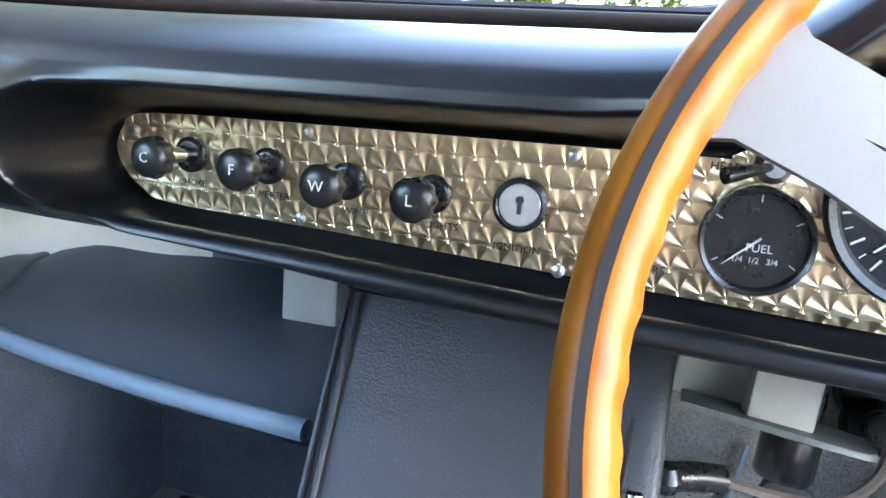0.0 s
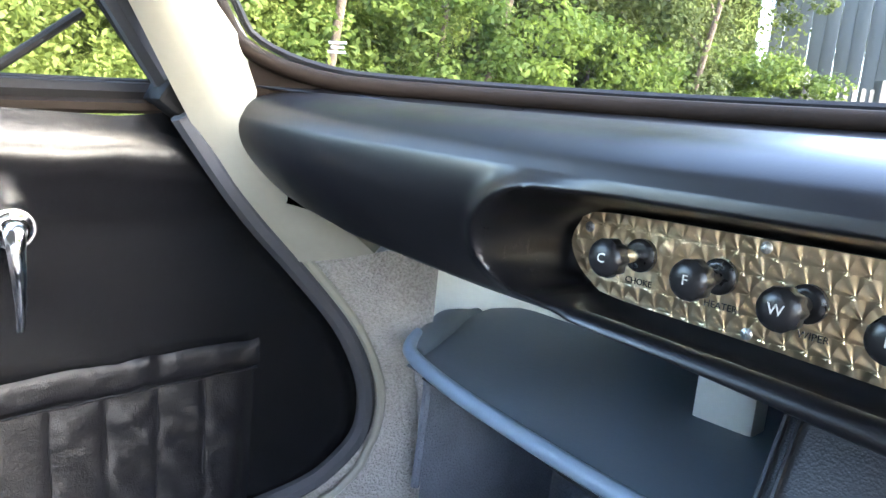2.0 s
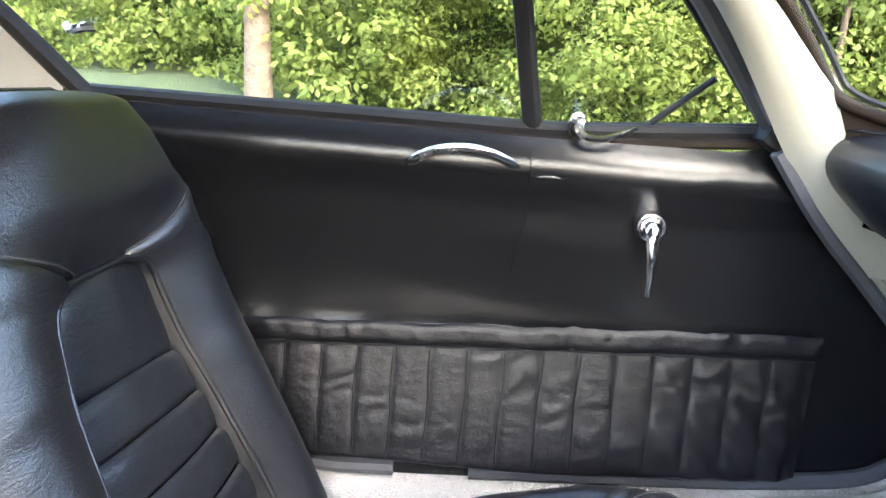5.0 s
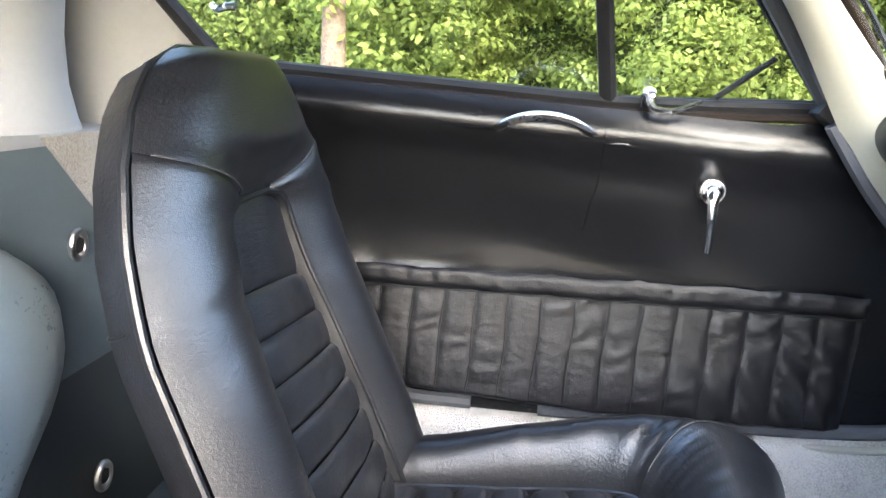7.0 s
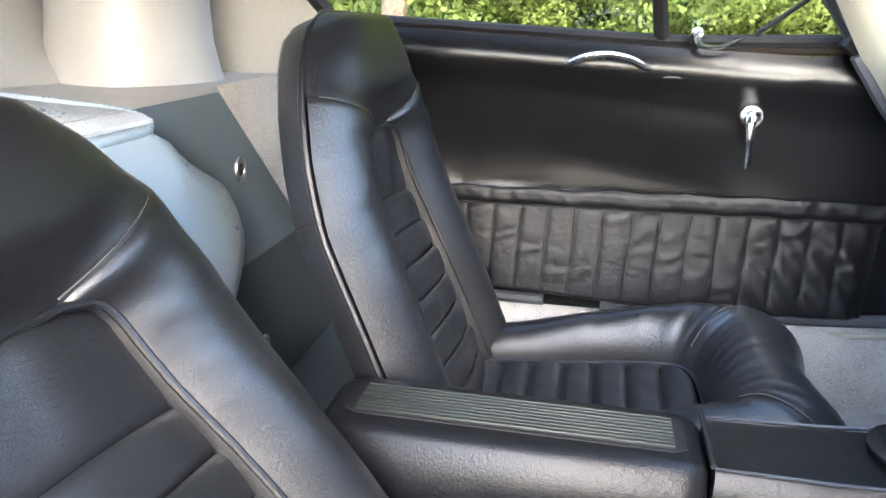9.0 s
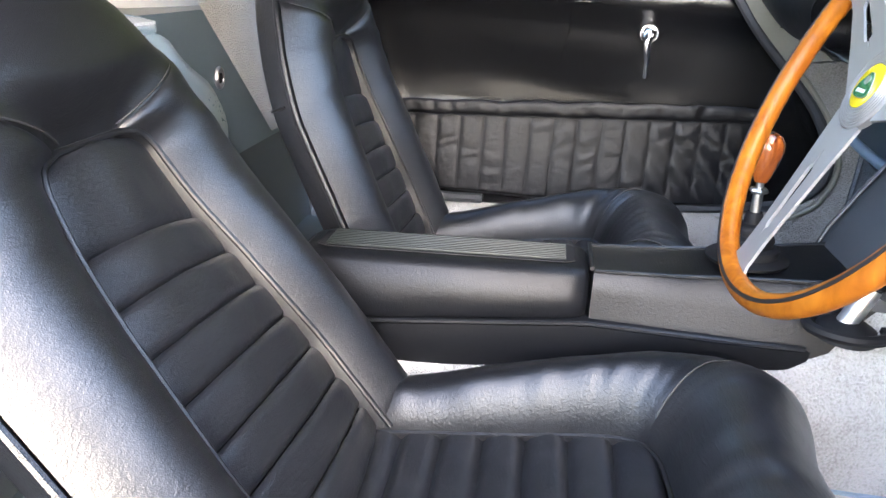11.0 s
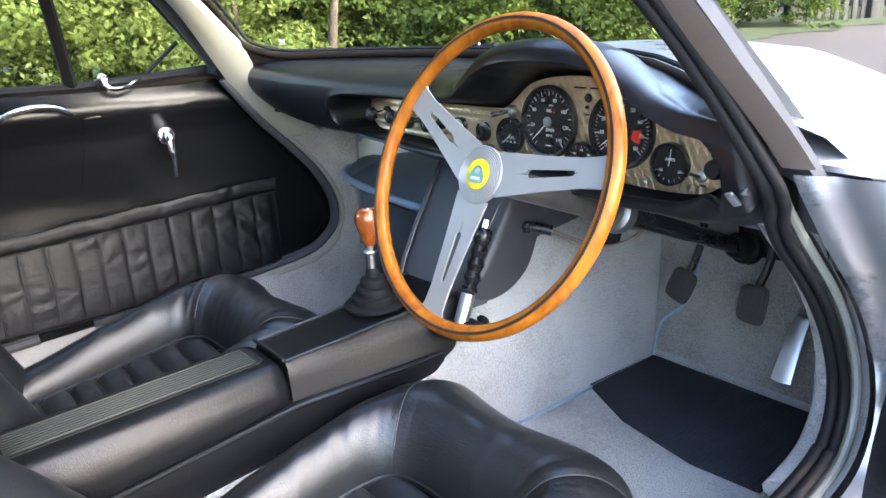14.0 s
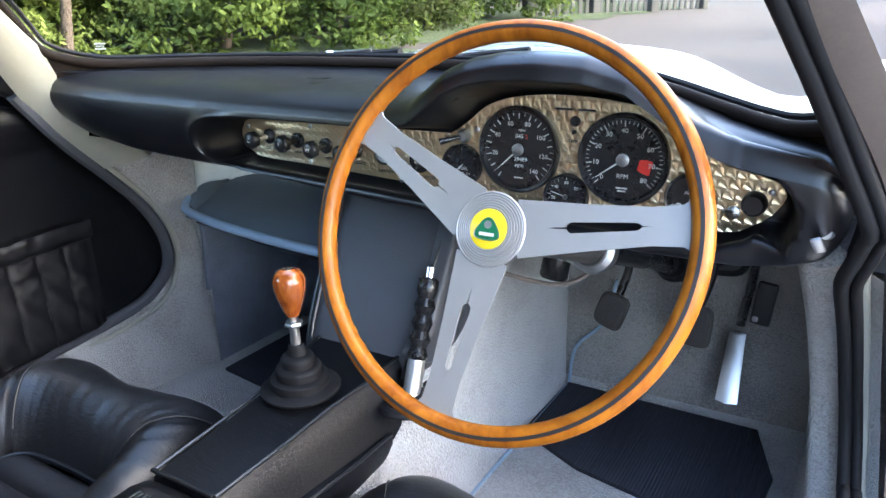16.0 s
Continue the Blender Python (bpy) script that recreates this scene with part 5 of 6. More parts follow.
    for sg in (-1, 1):
        part("shell_seam", tube([spot(sg * half(0.40) * math.cos(a) * 1.012, 0.40, -0.004 - 0.0625 * math.sin(a) ** 0.45) for a in [0.02 + 0.06 * k for k in range(16)]], 0.0022, 6), LEATHER, seat)
    for sg in (-1, 1):
        part("headrest_stitching", tube([spot(sg * (0.040 + (half(head_seam(0.040 + 0.180 * u)) - 0.040) * u), head_seam(0.040 + 0.180 * u), bol(u) - 0.0020) for u in [0.04 + 0.08 * i for i in range(12)]], 0.0013, 6), INK, seat)

    # cushion: U-shaped roll round a pleated middle
    yr, yf = -0.675 + y0, -0.160 + y0

    def inner(p):
        """p from 0 (rear, door side) over the front to 1."""
        pts = [(-0.135, yr), (-0.138, -0.50 + y0), (-0.130, -0.37 + y0), (-0.095, -0.322 + y0), (0, -0.312 + y0), (0.095, -0.322 + y0), (0.130, -0.37 + y0), (0.138, -0.50 + y0), (0.135, yr)]
        return pts

    ip = smooth_path([(a, b, 0) for a, b in inner(0)], 18)
    op = smooth_path([(a, b, 0) for a, b in [(-0.226, yr), (-0.236, -0.50 + y0), (-0.232, -0.28 + y0), (-0.175, yf + 0.018), (0, yf), (0.175, yf + 0.018), (0.232, -0.28 + y0), (0.236, -0.50 + y0), (0.226, yr)]], 18)

    def zi(y):
        return dz + interp(y - y0, [(-0.68, 0.240), (-0.5, 0.262), (-0.32, 0.296)])

    def crest(y):
        return dz + interp(y - y0, [(-0.68, 0.290), (-0.60, 0.308), (-0.48, 0.346), (-0.34, 0.386), (-0.25, 0.402), (-0.18, 0.400)])

    rows = []
    for a, b in zip(ip, op):
        row = []
        mid = a.lerp(b, 0.45)
        zc, z0 = crest(mid.y), zi(a.y)
        for k in range(29):
            t = k / 28
            if t < 0.42:
                v = t / 0.42
                h = z0 - 0.006 + (zc - z0 + 0.006) * math.sin(math.pi / 2 * v) ** 0.9
                u = 0.42 * (1 - math.cos(math.pi / 2 * v)) ** 0.8
            else:
                v = (t - 0.42) / 0.58
                h = 0.225 + (zc - 0.225) * max(0.0, math.cos(math.pi / 2 * v)) ** 0.55
                u = 0.42 + 0.58 * math.sin(math.pi / 2 * v) ** 0.95
            p = a.lerp(b, u)
            along = len(rows) / 18.0
            inside = math.sin(math.pi * min(1.0, max(0.0, t / 0.55)))
            turn = math.exp(-((along - 2.67) / 0.55) ** 2) + math.exp(-((along - 5.33) / 0.55) ** 2)
            gather = 0.0045 * (1 - 0.5 * turn) * inside * noise.noise((along * 7.0, t * 1.5, cx)) + 0.0030 * turn * math.sin(math.pi * min(1.0, t / 0.8)) * noise.noise((along * 13.0, t * 2.0, cx + 4))
            row.append(Vector((cx + p.x, p.y, h + gather + 0.0015 * noise.noise((along * 4, t * 5, cx + 8)))))
        rows.append(row)
    n = len(rows)
    c1, c2 = 48, n - 49
    for name, lo, hi in (("cushion_side", 0, c1), ("cushion_front", c1, c2), ("cushion_side", c2, n - 1)):
        sub = [list(r) for r in rows[lo:hi + 1]]
        for r in (0, -1):
            if (lo, r) in ((0, 0),) or (hi == n - 1 and r == -1):
                continue
            sub[r] = [p - Vector((0, 0, 0.0015)) for p in sub[r]]
        part(name, loft(sub), CUSHHIDE if name == "cushion_side" else FRONTHIDE, seat, "creased black leather seat roll", smooth=80)
    for c in (c1, c2):
        part("corner_seam", tube([p + Vector((0, 0, 0.0005)) for p in rows[c][3:23]], 0.0012, 6), INK, seat)
    part("cushion_piping", tube([Vector((cx + p.x, p.y, zi(p.y) + 0.004)) for p in ip], 0.0032, 6), LEATHER, seat)
    part("base_piping", tube([Vector((cx + p.x * 1.0, p.y, 0.225)) for p in op], 0.0035, 6), LEATHER, seat)
    ye = [-0.680 + y0 + 0.0525 * i for i in range(8)]
    for a, b in zip(ye, ye[1:]):
        rows2 = []
        for i in range(13):
            f = i / 12
            y = a + (b - a) * f
            rows2.append([Vector((cx + q * 0.142, y, zi(y) - 0.008 + 0.014 * (1 - abs(2 * f - 1) ** 3) - 0.004 * (1 - q * q) + 0.0022 * noise.noise((q * 4.5, y * 40, cx)) * (1 - abs(2 * f - 1) ** 2))) for q in [-1 + k / 14 for k in range(29)]])
        part("cushion_pleat", loft(rows2), PLEATHIDE, seat, "stitched black leather pleat", smooth=80)
    part("seat_base", block((0.42, 0.46, 0.014), pose(cx, -0.43 + y0, 0.222), 0.003), PLASTIC, seat)
    return seat


build_seat(0.325, 0.015, 0.0, 38.5, "black leather bucket seat with pleated middle, beside the open door")
build_seat(-0.330, -0.022, 0.020, 25.5, "black leather bucket seat with pleated middle, beside the shut door")

# ---- console with armrest ----
console = thing("centre_console", (0, -0.45, 0.30), "black leather centre console with ribbed armrest", "console")


def con_row(y, w_top, z_top, w_mid, z_mid, w_low, z_low, r=0.012):
    sec = [Vector((w_low, y, z_low)), Vector((w_mid, y, z_mid)), Vector((w_top + 0.004, y, z_top - r)), Vector((w_top - r * 0.4, y, z_top - 0.002)), Vector((0, y, z_top))]
    sec += [Vector((-p.x, p.y, p.z)) for p in reversed(sec[:-1])]
    return sec


# lower box
rows = []
for y in (-0.86, -0.7, -0.5, -0.39, -0.30, -0.2, -0.14, -0.115, -0.10):
    zt = interp(y, [(-0.86, 0.325), (-0.39, 0.384), (-0.1, 0.392)])
    w = interp(y, [(-0.86, 0.070), (-0.39, 0.076), (-0.2, 0.090), (-0.12, 0.092), (-0.10, 0.082)])
    zl = interp(y, [(-0.86, 0.235), (-0.5, 0.275), (-0.3, 0.310), (-0.12, 0.338), (-0.10, 0.350)])
    rows.append([(w - 0.010, y, zl), (w + 0.003, y, zt - 0.03), (w + 0.002, y, zt - 0.006), (w - 0.006, y, zt), (-w + 0.006, y, zt), (-w - 0.002, y, zt - 0.006), (-w - 0.003, y, zt - 0.03), (-w + 0.010, y, zl)])
part("console_box", loft(rows, caps=True), TRIMHIDE, console, "black leather console side", smooth=50)
# front top, carrying the gear lever
rows = []
for y in (-0.388, -0.34, -0.28, -0.2, -0.13, -0.06, 0.0):
    zt = interp(y, [(-0.388, 0.449), (-0.28, 0.456), (-0.18, 0.466), (-0.06, 0.482), (0.0, 0.495)])
    wt = interp(y, [(-0.388, 0.050), (-0.2, 0.056), (-0.1, 0.072), (0.0, 0.085)])
    wl = interp(y, [(-0.388, 0.064), (-0.2, 0.084), (-0.1, 0.092), (0.0, 0.095)])
    rows.append(con_row(y, wt, zt, (wt + wl) / 2, (zt + 0.385) / 2, wl, 0.378))
part("console_top", loft(rows, caps=True), TRIMHIDE, console, "black leather lid round the gear lever", smooth=40)
for s in (-1, 1):
    part("piping", tube([(s * interp(y, [(-0.388, 0.050), (-0.2, 0.056), (-0.1, 0.072)]), y, interp(y, [(-0.388, 0.448), (-0.28, 0.455), (-0.18, 0.465), (-0.06, 0.481)])) for y in (-0.388, -0.34, -0.28, -0.2, -0.13, -0.06)], 0.0025, 6), LEATHER, console)
    part("piping", tube([(s * interp(y, [(-0.86, 0.073), (-0.39, 0.079), (-0.2, 0.093), (-0.12, 0.094)]), y, interp(y, [(-0.86, 0.325), (-0.39, 0.384), (-0.1, 0.392)])) for y in (-0.86, -0.6, -0.39, -0.3, -0.2, -0.12)], 0.003, 6), LEATHER, console)
# armrest pad
rows = []
for y in (-0.80, -0.792, -0.77, -0.6, -0.42, -0.400, -0.393):
    e = 0.010 if y in (-0.80, -0.393) else (0.004 if y in (-0.792, -0.400) else 0)
    zb = interp(y, [(-0.86, 0.328), (-0.39, 0.387)])
    zt = interp(y, [(-0.80, 0.430), (-0.39, 0.449)]) - e
    wt = 0.054 - e
    rows.append([(0.069 - e, y, zb), (0.073 - e, y, zb + 0.012), (0.071 - e, y, zb * 0.5 + zt * 0.5), (wt + 0.006, y, zt - 0.010), (wt - 0.002, y, zt - 0.002), (wt - 0.012, y, zt), (-wt + 0.012, y, zt), (-wt + 0.002, y, zt - 0.002), (-wt - 0.006, y, zt - 0.010), (-0.071 + e, y, zb * 0.5 + zt * 0.5), (-0.073 + e, y, zb + 0.012), (-0.069 + e, y, zb)])
arm = part("armrest", loft(rows, caps=True), TRIMHIDE, console, "padded black leather armrest", smooth=60)
pad = [(-0.034, 0.0), (-0.034, -0.335), (-0.026, -0.350), (0.026, -0.350), (0.034, -0.335), (0.034, 0.0), (0.026, 0.012), (-0.026, 0.012)]
slope = math.degrees(math.atan2(0.019, 0.41))
AR = Matrix.Translation((0, -0.425, 0.4485)) @ pose(0, 0, 0, slope, 0, 0)
part("rubber_pad", plate(pad, AR, 0.0015, 0.0005), RUBBER, arm, "ribbed rubber inlay")
for i in range(9):
    part("rib", block((0.0038, 0.338, 0.0042), AR @ pose(-0.0272 + 0.0068 * i, -0.169, 0.003), 0.0012, 2), RIBRUB, arm)
part("chrome_strip", tube([(-0.050, -0.391, 0.4505), (0.0, -0.391, 0.4515), (0.050, -0.391, 0.4505)], 0.0030, 8), LEATHER, console)

rows = []
for y in (-1.06, -1.0, -0.92, -0.86, -0.80):
    wb, wt, zt = tunnel_half(y)
    sec = [Vector((wb + 0.010, y, 0.222)), Vector((wb + 0.007, y, 0.25)), Vector((wb * 0.5 + wt * 0.5 + 0.008, y, 0.22 + (zt - 0.22) * 0.55)), Vector((wt + 0.008, y, zt - 0.012)), Vector((wt * 0.6, y, zt + 0.008)), Vector((0, y, zt + 0.008))]
    rows.append(chaikin(sec + [Vector((-p.x, p.y, p.z)) for p in reversed(sec[:-1])], 1))
part("rear_cover", loft(rows), LEATHER, console, "black leather cover behind the armrest", smooth=60)

# gear lever
gear = thing("gear_lever", (0, -0.185, 0.46), "gear lever with polished wooden knob and rubber gaiter", "gear lever")
G = Matrix.Translation((-0.004, -0.185, 0.458)) @ pose(0, 0, 0, 2, 0, 0)
BOOT = G @ pose(0, 0, 0.010)
part("gaiter", lathe([(0.051, 0.0), (0.053, 0.002), (0.0535, 0.005), (0.050, 0.0075), (0.041, 0.008), (0.0385, 0.010), (0.0395, 0.016), (0.039, 0.020), (0.035, 0.0225), (0.0305, 0.023), (0.0300, 0.026), (0.0312, 0.032), (0.030, 0.035), (0.026, 0.0375), (0.0225, 0.038), (0.0222, 0.041), (0.0228, 0.046), (0.021, 0.050), (0.0165, 0.052), (0.0125, 0.053), (0.0115, 0.060), (0.0105, 0.066), (0.009, 0.068), (0.0, 0.068)], BOOT, 44), RUBBER, gear, "stepped black rubber gaiter", smooth=50)
part("shaft", lathe([(0.0065, 0.07), (0.0065, 0.108), (0.005, 0.109), (0.005, 0.14)], G, 16), STEEL, gear, "steel lever")
part("nut", lathe([(0.0, 0.104), (0.011, 0.104), (0.0125, 0.107), (0.011, 0.110), (0.0, 0.110)], G, 6), STEEL, gear)
part("knob", lathe([(0.0, 0.118), (0.0085, 0.119), (0.0125, 0.128), (0.0185, 0.146), (0.0215, 0.160), (0.0212, 0.170), (0.0165, 0.179), (0.009, 0.1825), (0.0, 0.183)], G, 30), KNOBWOOD, gear, "polished reddish wooden knob")
part("knob_insert", lathe([(0.006, 0.1828), (0.006, 0.1842), (0.0, 0.1845)], G, 18), CHROME, gear)

# handbrake
brake = thing("handbrake", (0.105, -0.08, 0.44), "handbrake with black ribbed grip and chrome button", "handbrake")
hb0, hb1 = Vector((0.107, -0.088, 0.440)), Vector((0.101, -0.020, 0.602))
hd = (hb1 - hb0).normalized()
HB = Matrix.Translation(hb0) @ hd.to_track_quat("Z", "X").to_matrix().to_4x4()
L = (hb1 - hb0).length
part("lever", lathe([(0.012, -0.012), (0.0125, 0.04), (0.011, 0.062), (0.0, 0.063)], HB, 16), ALLOY, brake, "bare alloy lever")
part("grip", lathe([(0.011, 0.050)] + [(0.0135 + 0.0022 * math.cos(k * math.pi), 0.056 + 0.0115 * k) for k in range(9)] + [(0.0145, L - 0.014), (0.012, L - 0.010), (0.0, L - 0.010)], HB, 20), PLASTIC, brake, "black grip with finger grooves")
part("button", lathe([(0.0068, L - 0.012), (0.0068, L + 0.004), (0.005, L + 0.006), (0.0, L + 0.006)], HB, 16), CHROME, brake)
part("gaiter_ring", tube([(0.102 + 0.033 * math.cos(a), -0.082 + 0.046 * math.sin(a), 0.430) for a in [2 * math.pi * k / 24 for k in range(24)]], 0.0075, 8, closed=True), RUBBER, brake, "black rubber ring")
part("gaiter", lathe([(0.036, -0.01), (0.034, 0.004), (0.024, 0.010), (0.014, 0.014)], Matrix.Translation((0.105, -0.085, 0.430)), 24), RUBBER, brake)

# leather cover over the front of the tunnel
cover = thing("tunnel_cover", (0, 0.0, 0.45), "black leather cover panel between the footwells", "trim panel")
rows = []
for z, y in ((0.455, -0.075), (0.50, -0.058), (0.56, -0.024), (0.62, 0.014), (0.675, 0.052)):
    w = interp(z, [(0.45, 0.098), (0.68, 0.112)])
    sec = [Vector((-w - 0.002, y + 0.30, z)), Vector((-w - 0.002, y + 0.05, z)), Vector((-w, y + 0.010, z)), Vector((-w + 0.012, y, z)), Vector((0, y - 0.004, z)), Vector((w - 0.012, y, z)), Vector((w, y + 0.010, z)), Vector((w + 0.002, y + 0.05, z)), Vector((w + 0.002, y + 0.30, z))]
    rows.append(chaikin(sec, 1))
part("cover_skin", loft(rows), COVER, cover, "black grained vinyl cover", smooth=70)
for s in (-1, 1):
    for d in (0.0, 0.010):
        part("stitched_edge", tube([(s * (interp(z, [(0.45, 0.098), (0.68, 0.112)]) - 0.004 - d), y - 0.001 + (0.003 if d == 0 else -0.0005), z) for z, y in ((0.455, -0.075), (0.50, -0.058), (0.56, -0.024), (0.62, 0.014), (0.675, 0.052))], 0.0022, 6), LEATHER, cover)
lobe = smooth_path([(-0.075, 0.490, 0), (-0.040, 0.467, 0), (-0.010, 0.462, 0), (0.034, 0.474, 0), (0.073, 0.505, 0), (0.098, 0.561, 0), (0.122, 0.612, 0), (0.125, 0.690, 0), (0.06, 0.690, 0), (0.0, 0.60, 0), (-0.05, 0.52, 0)], 5, closed=True)
rows = []
for x, k in ((0.085, 1.0), (0.102, 1.0), (0.111, 0.97), (0.115, 0.90), (0.116, 0.5), (0.116, 0.05)):
    rows.append([Vector((x, 0.02 + (p.x - 0.02) * k, 0.56 + (p.y - 0.56) * k)) for p in lobe])
part("side_lobe", loft(rows, close_u=True), COVER, cover, "rounded black side of the cover", smooth=70)

# ---- passenger's parcel shelf ----
shelf = thing("parcel_shelf", (-0.33, 0.2, 0.57), "slate blue vinyl parcel shelf with piped front edge", "shelf")
rows = []
for i in range(17):
    f = i / 16
    left = interp(f, [(0, -0.530), (0.12, -0.548), (0.3, -0.575), (0.55, -0.612), (0.75, -0.625), (1.0, -0.60)])
    row = []
    for k in range(25):
        x = -0.118 + (left + 0.118) * k / 24
        y = 0.030 + 0.36 * f + 0.055 * ease(-0.2, -0.53, x) * (1 - f)
        puff = 0.006 * ease(0.0, 0.06, f) * ease(0, 0.03, x - left)
        row.append(Vector((x, y, 0.568 + 0.020 * f + 0.008 * ease(-0.50, -0.60, x) + puff + 0.0012 * noise.noise((x * 9, y * 9, 1)))))
    rows.append(row)
part("shelf_pad", loft(rows), SLATE, shelf, "slate blue padded shelf cover", smooth=80)
part("shelf_board", loft([[p + Vector((0.012, 0.014, -0.014)) for p in r] for r in rows]), BOARD, shelf)
part("front_piping", tube(smooth_path([(-0.128, 0.034, 0.572), (-0.25, 0.040, 0.574), (-0.40, 0.060, 0.576), (-0.49, 0.080, 0.578), (-0.540, 0.098, 0.580), (-0.556, 0.112, 0.585), (-0.566, 0.130, 0.594)], 5), lambda f: 0.0085 - 0.003 * f ** 8, 10), PIPEBLUE, shelf, "pale blue-grey front piping")
part("end_roll", tube(smooth_path([(-0.546, 0.112, 0.574), (-0.570, 0.155, 0.582), (-0.598, 0.205, 0.586), (-0.616, 0.25, 0.586), (-0.626, 0.29, 0.584)], 5), lambda f: 0.010 + 0.009 * math.sin(math.pi * min(1, f * 1.2)), 12), SLATE, shelf, "padded end roll of the shelf cover")
# cream structure behind the dash and shelf
rows = [[(x, y, z) for x, y in ((-0.745, 0.275), (-0.735, 0.285), (-0.60, 0.340), (-0.45, 0.383))] for z in (0.53, 0.60, 0.68, 0.75)]
part("scuttle_panel", loft(rows), BRIGHTCREAM, car, "cream moulded scuttle panel")
part("scuttle_panel", block((0.062, 0.03, 0.17), pose(-0.229, 0.240, 0.645), 0.005), BRIGHTCREAM, car, "cream moulded scuttle panel")
structure("wall_scuttle", loft([[(x, 0.385, z) for x in (-0.66, -0.3, 0.0, 0.3, 0.66)] for z in (0.56, 0.68, 0.772)]), CARPETDARK, "dark scuttle behind the dash", "bulkhead")
# side wall carpet in the darker colour for the shadow below the shelf
structure("footwell_side", loft([[(-0.567, y, z) for y in (0.160, 0.25, 0.35, 0.46)] for z in (0.215, 0.33, 0.45, 0.585)]), CARPETDARK, "blue-grey carpet beside the footwell, darkened for the shade there", "footwell lining")
structure("footwell_lining", loft([[(x, y, z) for x in (-0.60, -0.4, -0.135)] for y, z in ((0.43, 0.22), (0.435, 0.4), (0.37, 0.57))]), CARPETDARK, "dark blue-grey carpet below the shelf", "footwell lining")
tagged(part("trim", tube(smooth_path([(-0.568, 0.150, 0.575), (-0.570, 0.158, 0.52), (-0.571, 0.158, 0.45), (-0.572, 0.156, 0.385)], 4), 0.006, 6), CARPETDARK), "blue-grey binding hanging below the shelf", "carpet binding", kind="structure")
tagged(part("trim", tube([(-0.640, -0.004, 0.682), (-0.622, 0.012, 0.692), (-0.60, 0.03, 0.70)], 0.0055, 6), PIPEBLUE), "blue-grey binding on the kick panel", "carpet binding", kind="structure")

# ---- mats, pedals, small switches ----
def floor_mat(cx, outline, label):
    bm = plate(outline, Matrix.Translation((0, 0, 0.217)), 0.007, 0.002)
    ob = tagged(part("floor_mat", bm, MATBLACK), label, "floor mat")
    return ob


ribbed(MATBLACK, 55)
floor_mat(0.33, [(0.135, 0.225), (0.140, 0.43), (0.50, 0.43), (0.545, 0.29), (0.535, 0.145), (0.42, 0.135), (0.26, 0.165)], "worn black ribbed rubber mat in the driver's footwell")
floor_mat(-0.33, [(-0.52, 0.42), (-0.17, 0.42), (-0.165, 0.15), (-0.30, 0.10), (-0.52, 0.13)], "black rubber mat in the passenger's footwell")


def pedal(name, x, y, z, label, w, h, tilt, turn):
    p = thing(name, (x, y, z), label, "pedal", "pedals")
    m = pose(x, y, z, 90 + tilt, 0, 0) @ pose(0, 0, 0, 0, 0, turn)
    edge = []
    for k in range(32):
        a = 2 * math.pi * k / 32
        c, d = math.cos(a), math.sin(a)
        edge.append((w / 2 * math.copysign(abs(c) ** 0.42, c), h / 2 * math.copysign(abs(d) ** 0.42, d) * (1 + 0.06 * c)))
    pad_ = part("pad", plate([(u * 0.94, v * 0.94) for u, v in edge], m @ pose(0, 0, 0.004), 0.006, 0.002), PEDALRUB, p, "worn black rubber pad")
    part("rim", tube([m @ Vector((u * 0.96, v * 0.96, 0.0035)) for u, v in edge], 0.0035, 8, closed=True), PEDALRUB, pad_)
    part("tread", join(*[block((w * 0.085, h * 0.065, 0.002), m @ pose((i - 2.5) * w * 0.125, (j - 3.5) * h * 0.092, 0.0105), 0) for i in range(6) for j in range(8)]), PEDALRUB, pad_)
    top = m @ Vector((0, h * 0.42, -0.004))
    part("arm", tube(smooth_path([m @ Vector((0, 0, -0.006)), top, top + Vector((0.012, 0.010, 0.05)), top + Vector((0.018, 0.012, 0.12)), top + Vector((0.018, 0.006, 0.19))], 5), 0.0075, 10), PLASTIC, p, "black pedal arm")
    return p


pedal("clutch_pedal", 0.245, 0.355, 0.430, "worn black rubber clutch pedal, turned on its arm", 0.050, 0.060, -14, -16)
pedal("brake_pedal", 0.392, 0.350, 0.434, "worn black rubber brake pedal with gridded pad", 0.050, 0.066, -14, 0)
acc = thing("accelerator_pedal", (0.455, 0.38, 0.35), "bright bare metal accelerator pedal", "pedal", "pedals")
rows = []
for f in [k / 8 for k in range(9)]:
    c = Vector((0.452 - 0.004 * f, 0.352 + 0.07 * f + 0.02 * f * f, 0.303 + 0.135 * f))
    w = 0.018 - 0.006 * f
    rows.append([c + Vector((-w, 0.004, 0)), c + Vector((0, -0.002, 0)), c + Vector((w, 0.004, 0)), c + Vector((w, 0.008, 0)), c + Vector((-w, 0.008, 0))])
part("blade", loft(rows[:7], close_u=True, caps=True), ALLOY, acc, "worn bright blade")
part("hinge", tube([(0.448, 0.445, 0.41), (0.455, 0.452, 0.47), (0.465, 0.452, 0.56)], 0.008, 8), PLASTIC, acc)
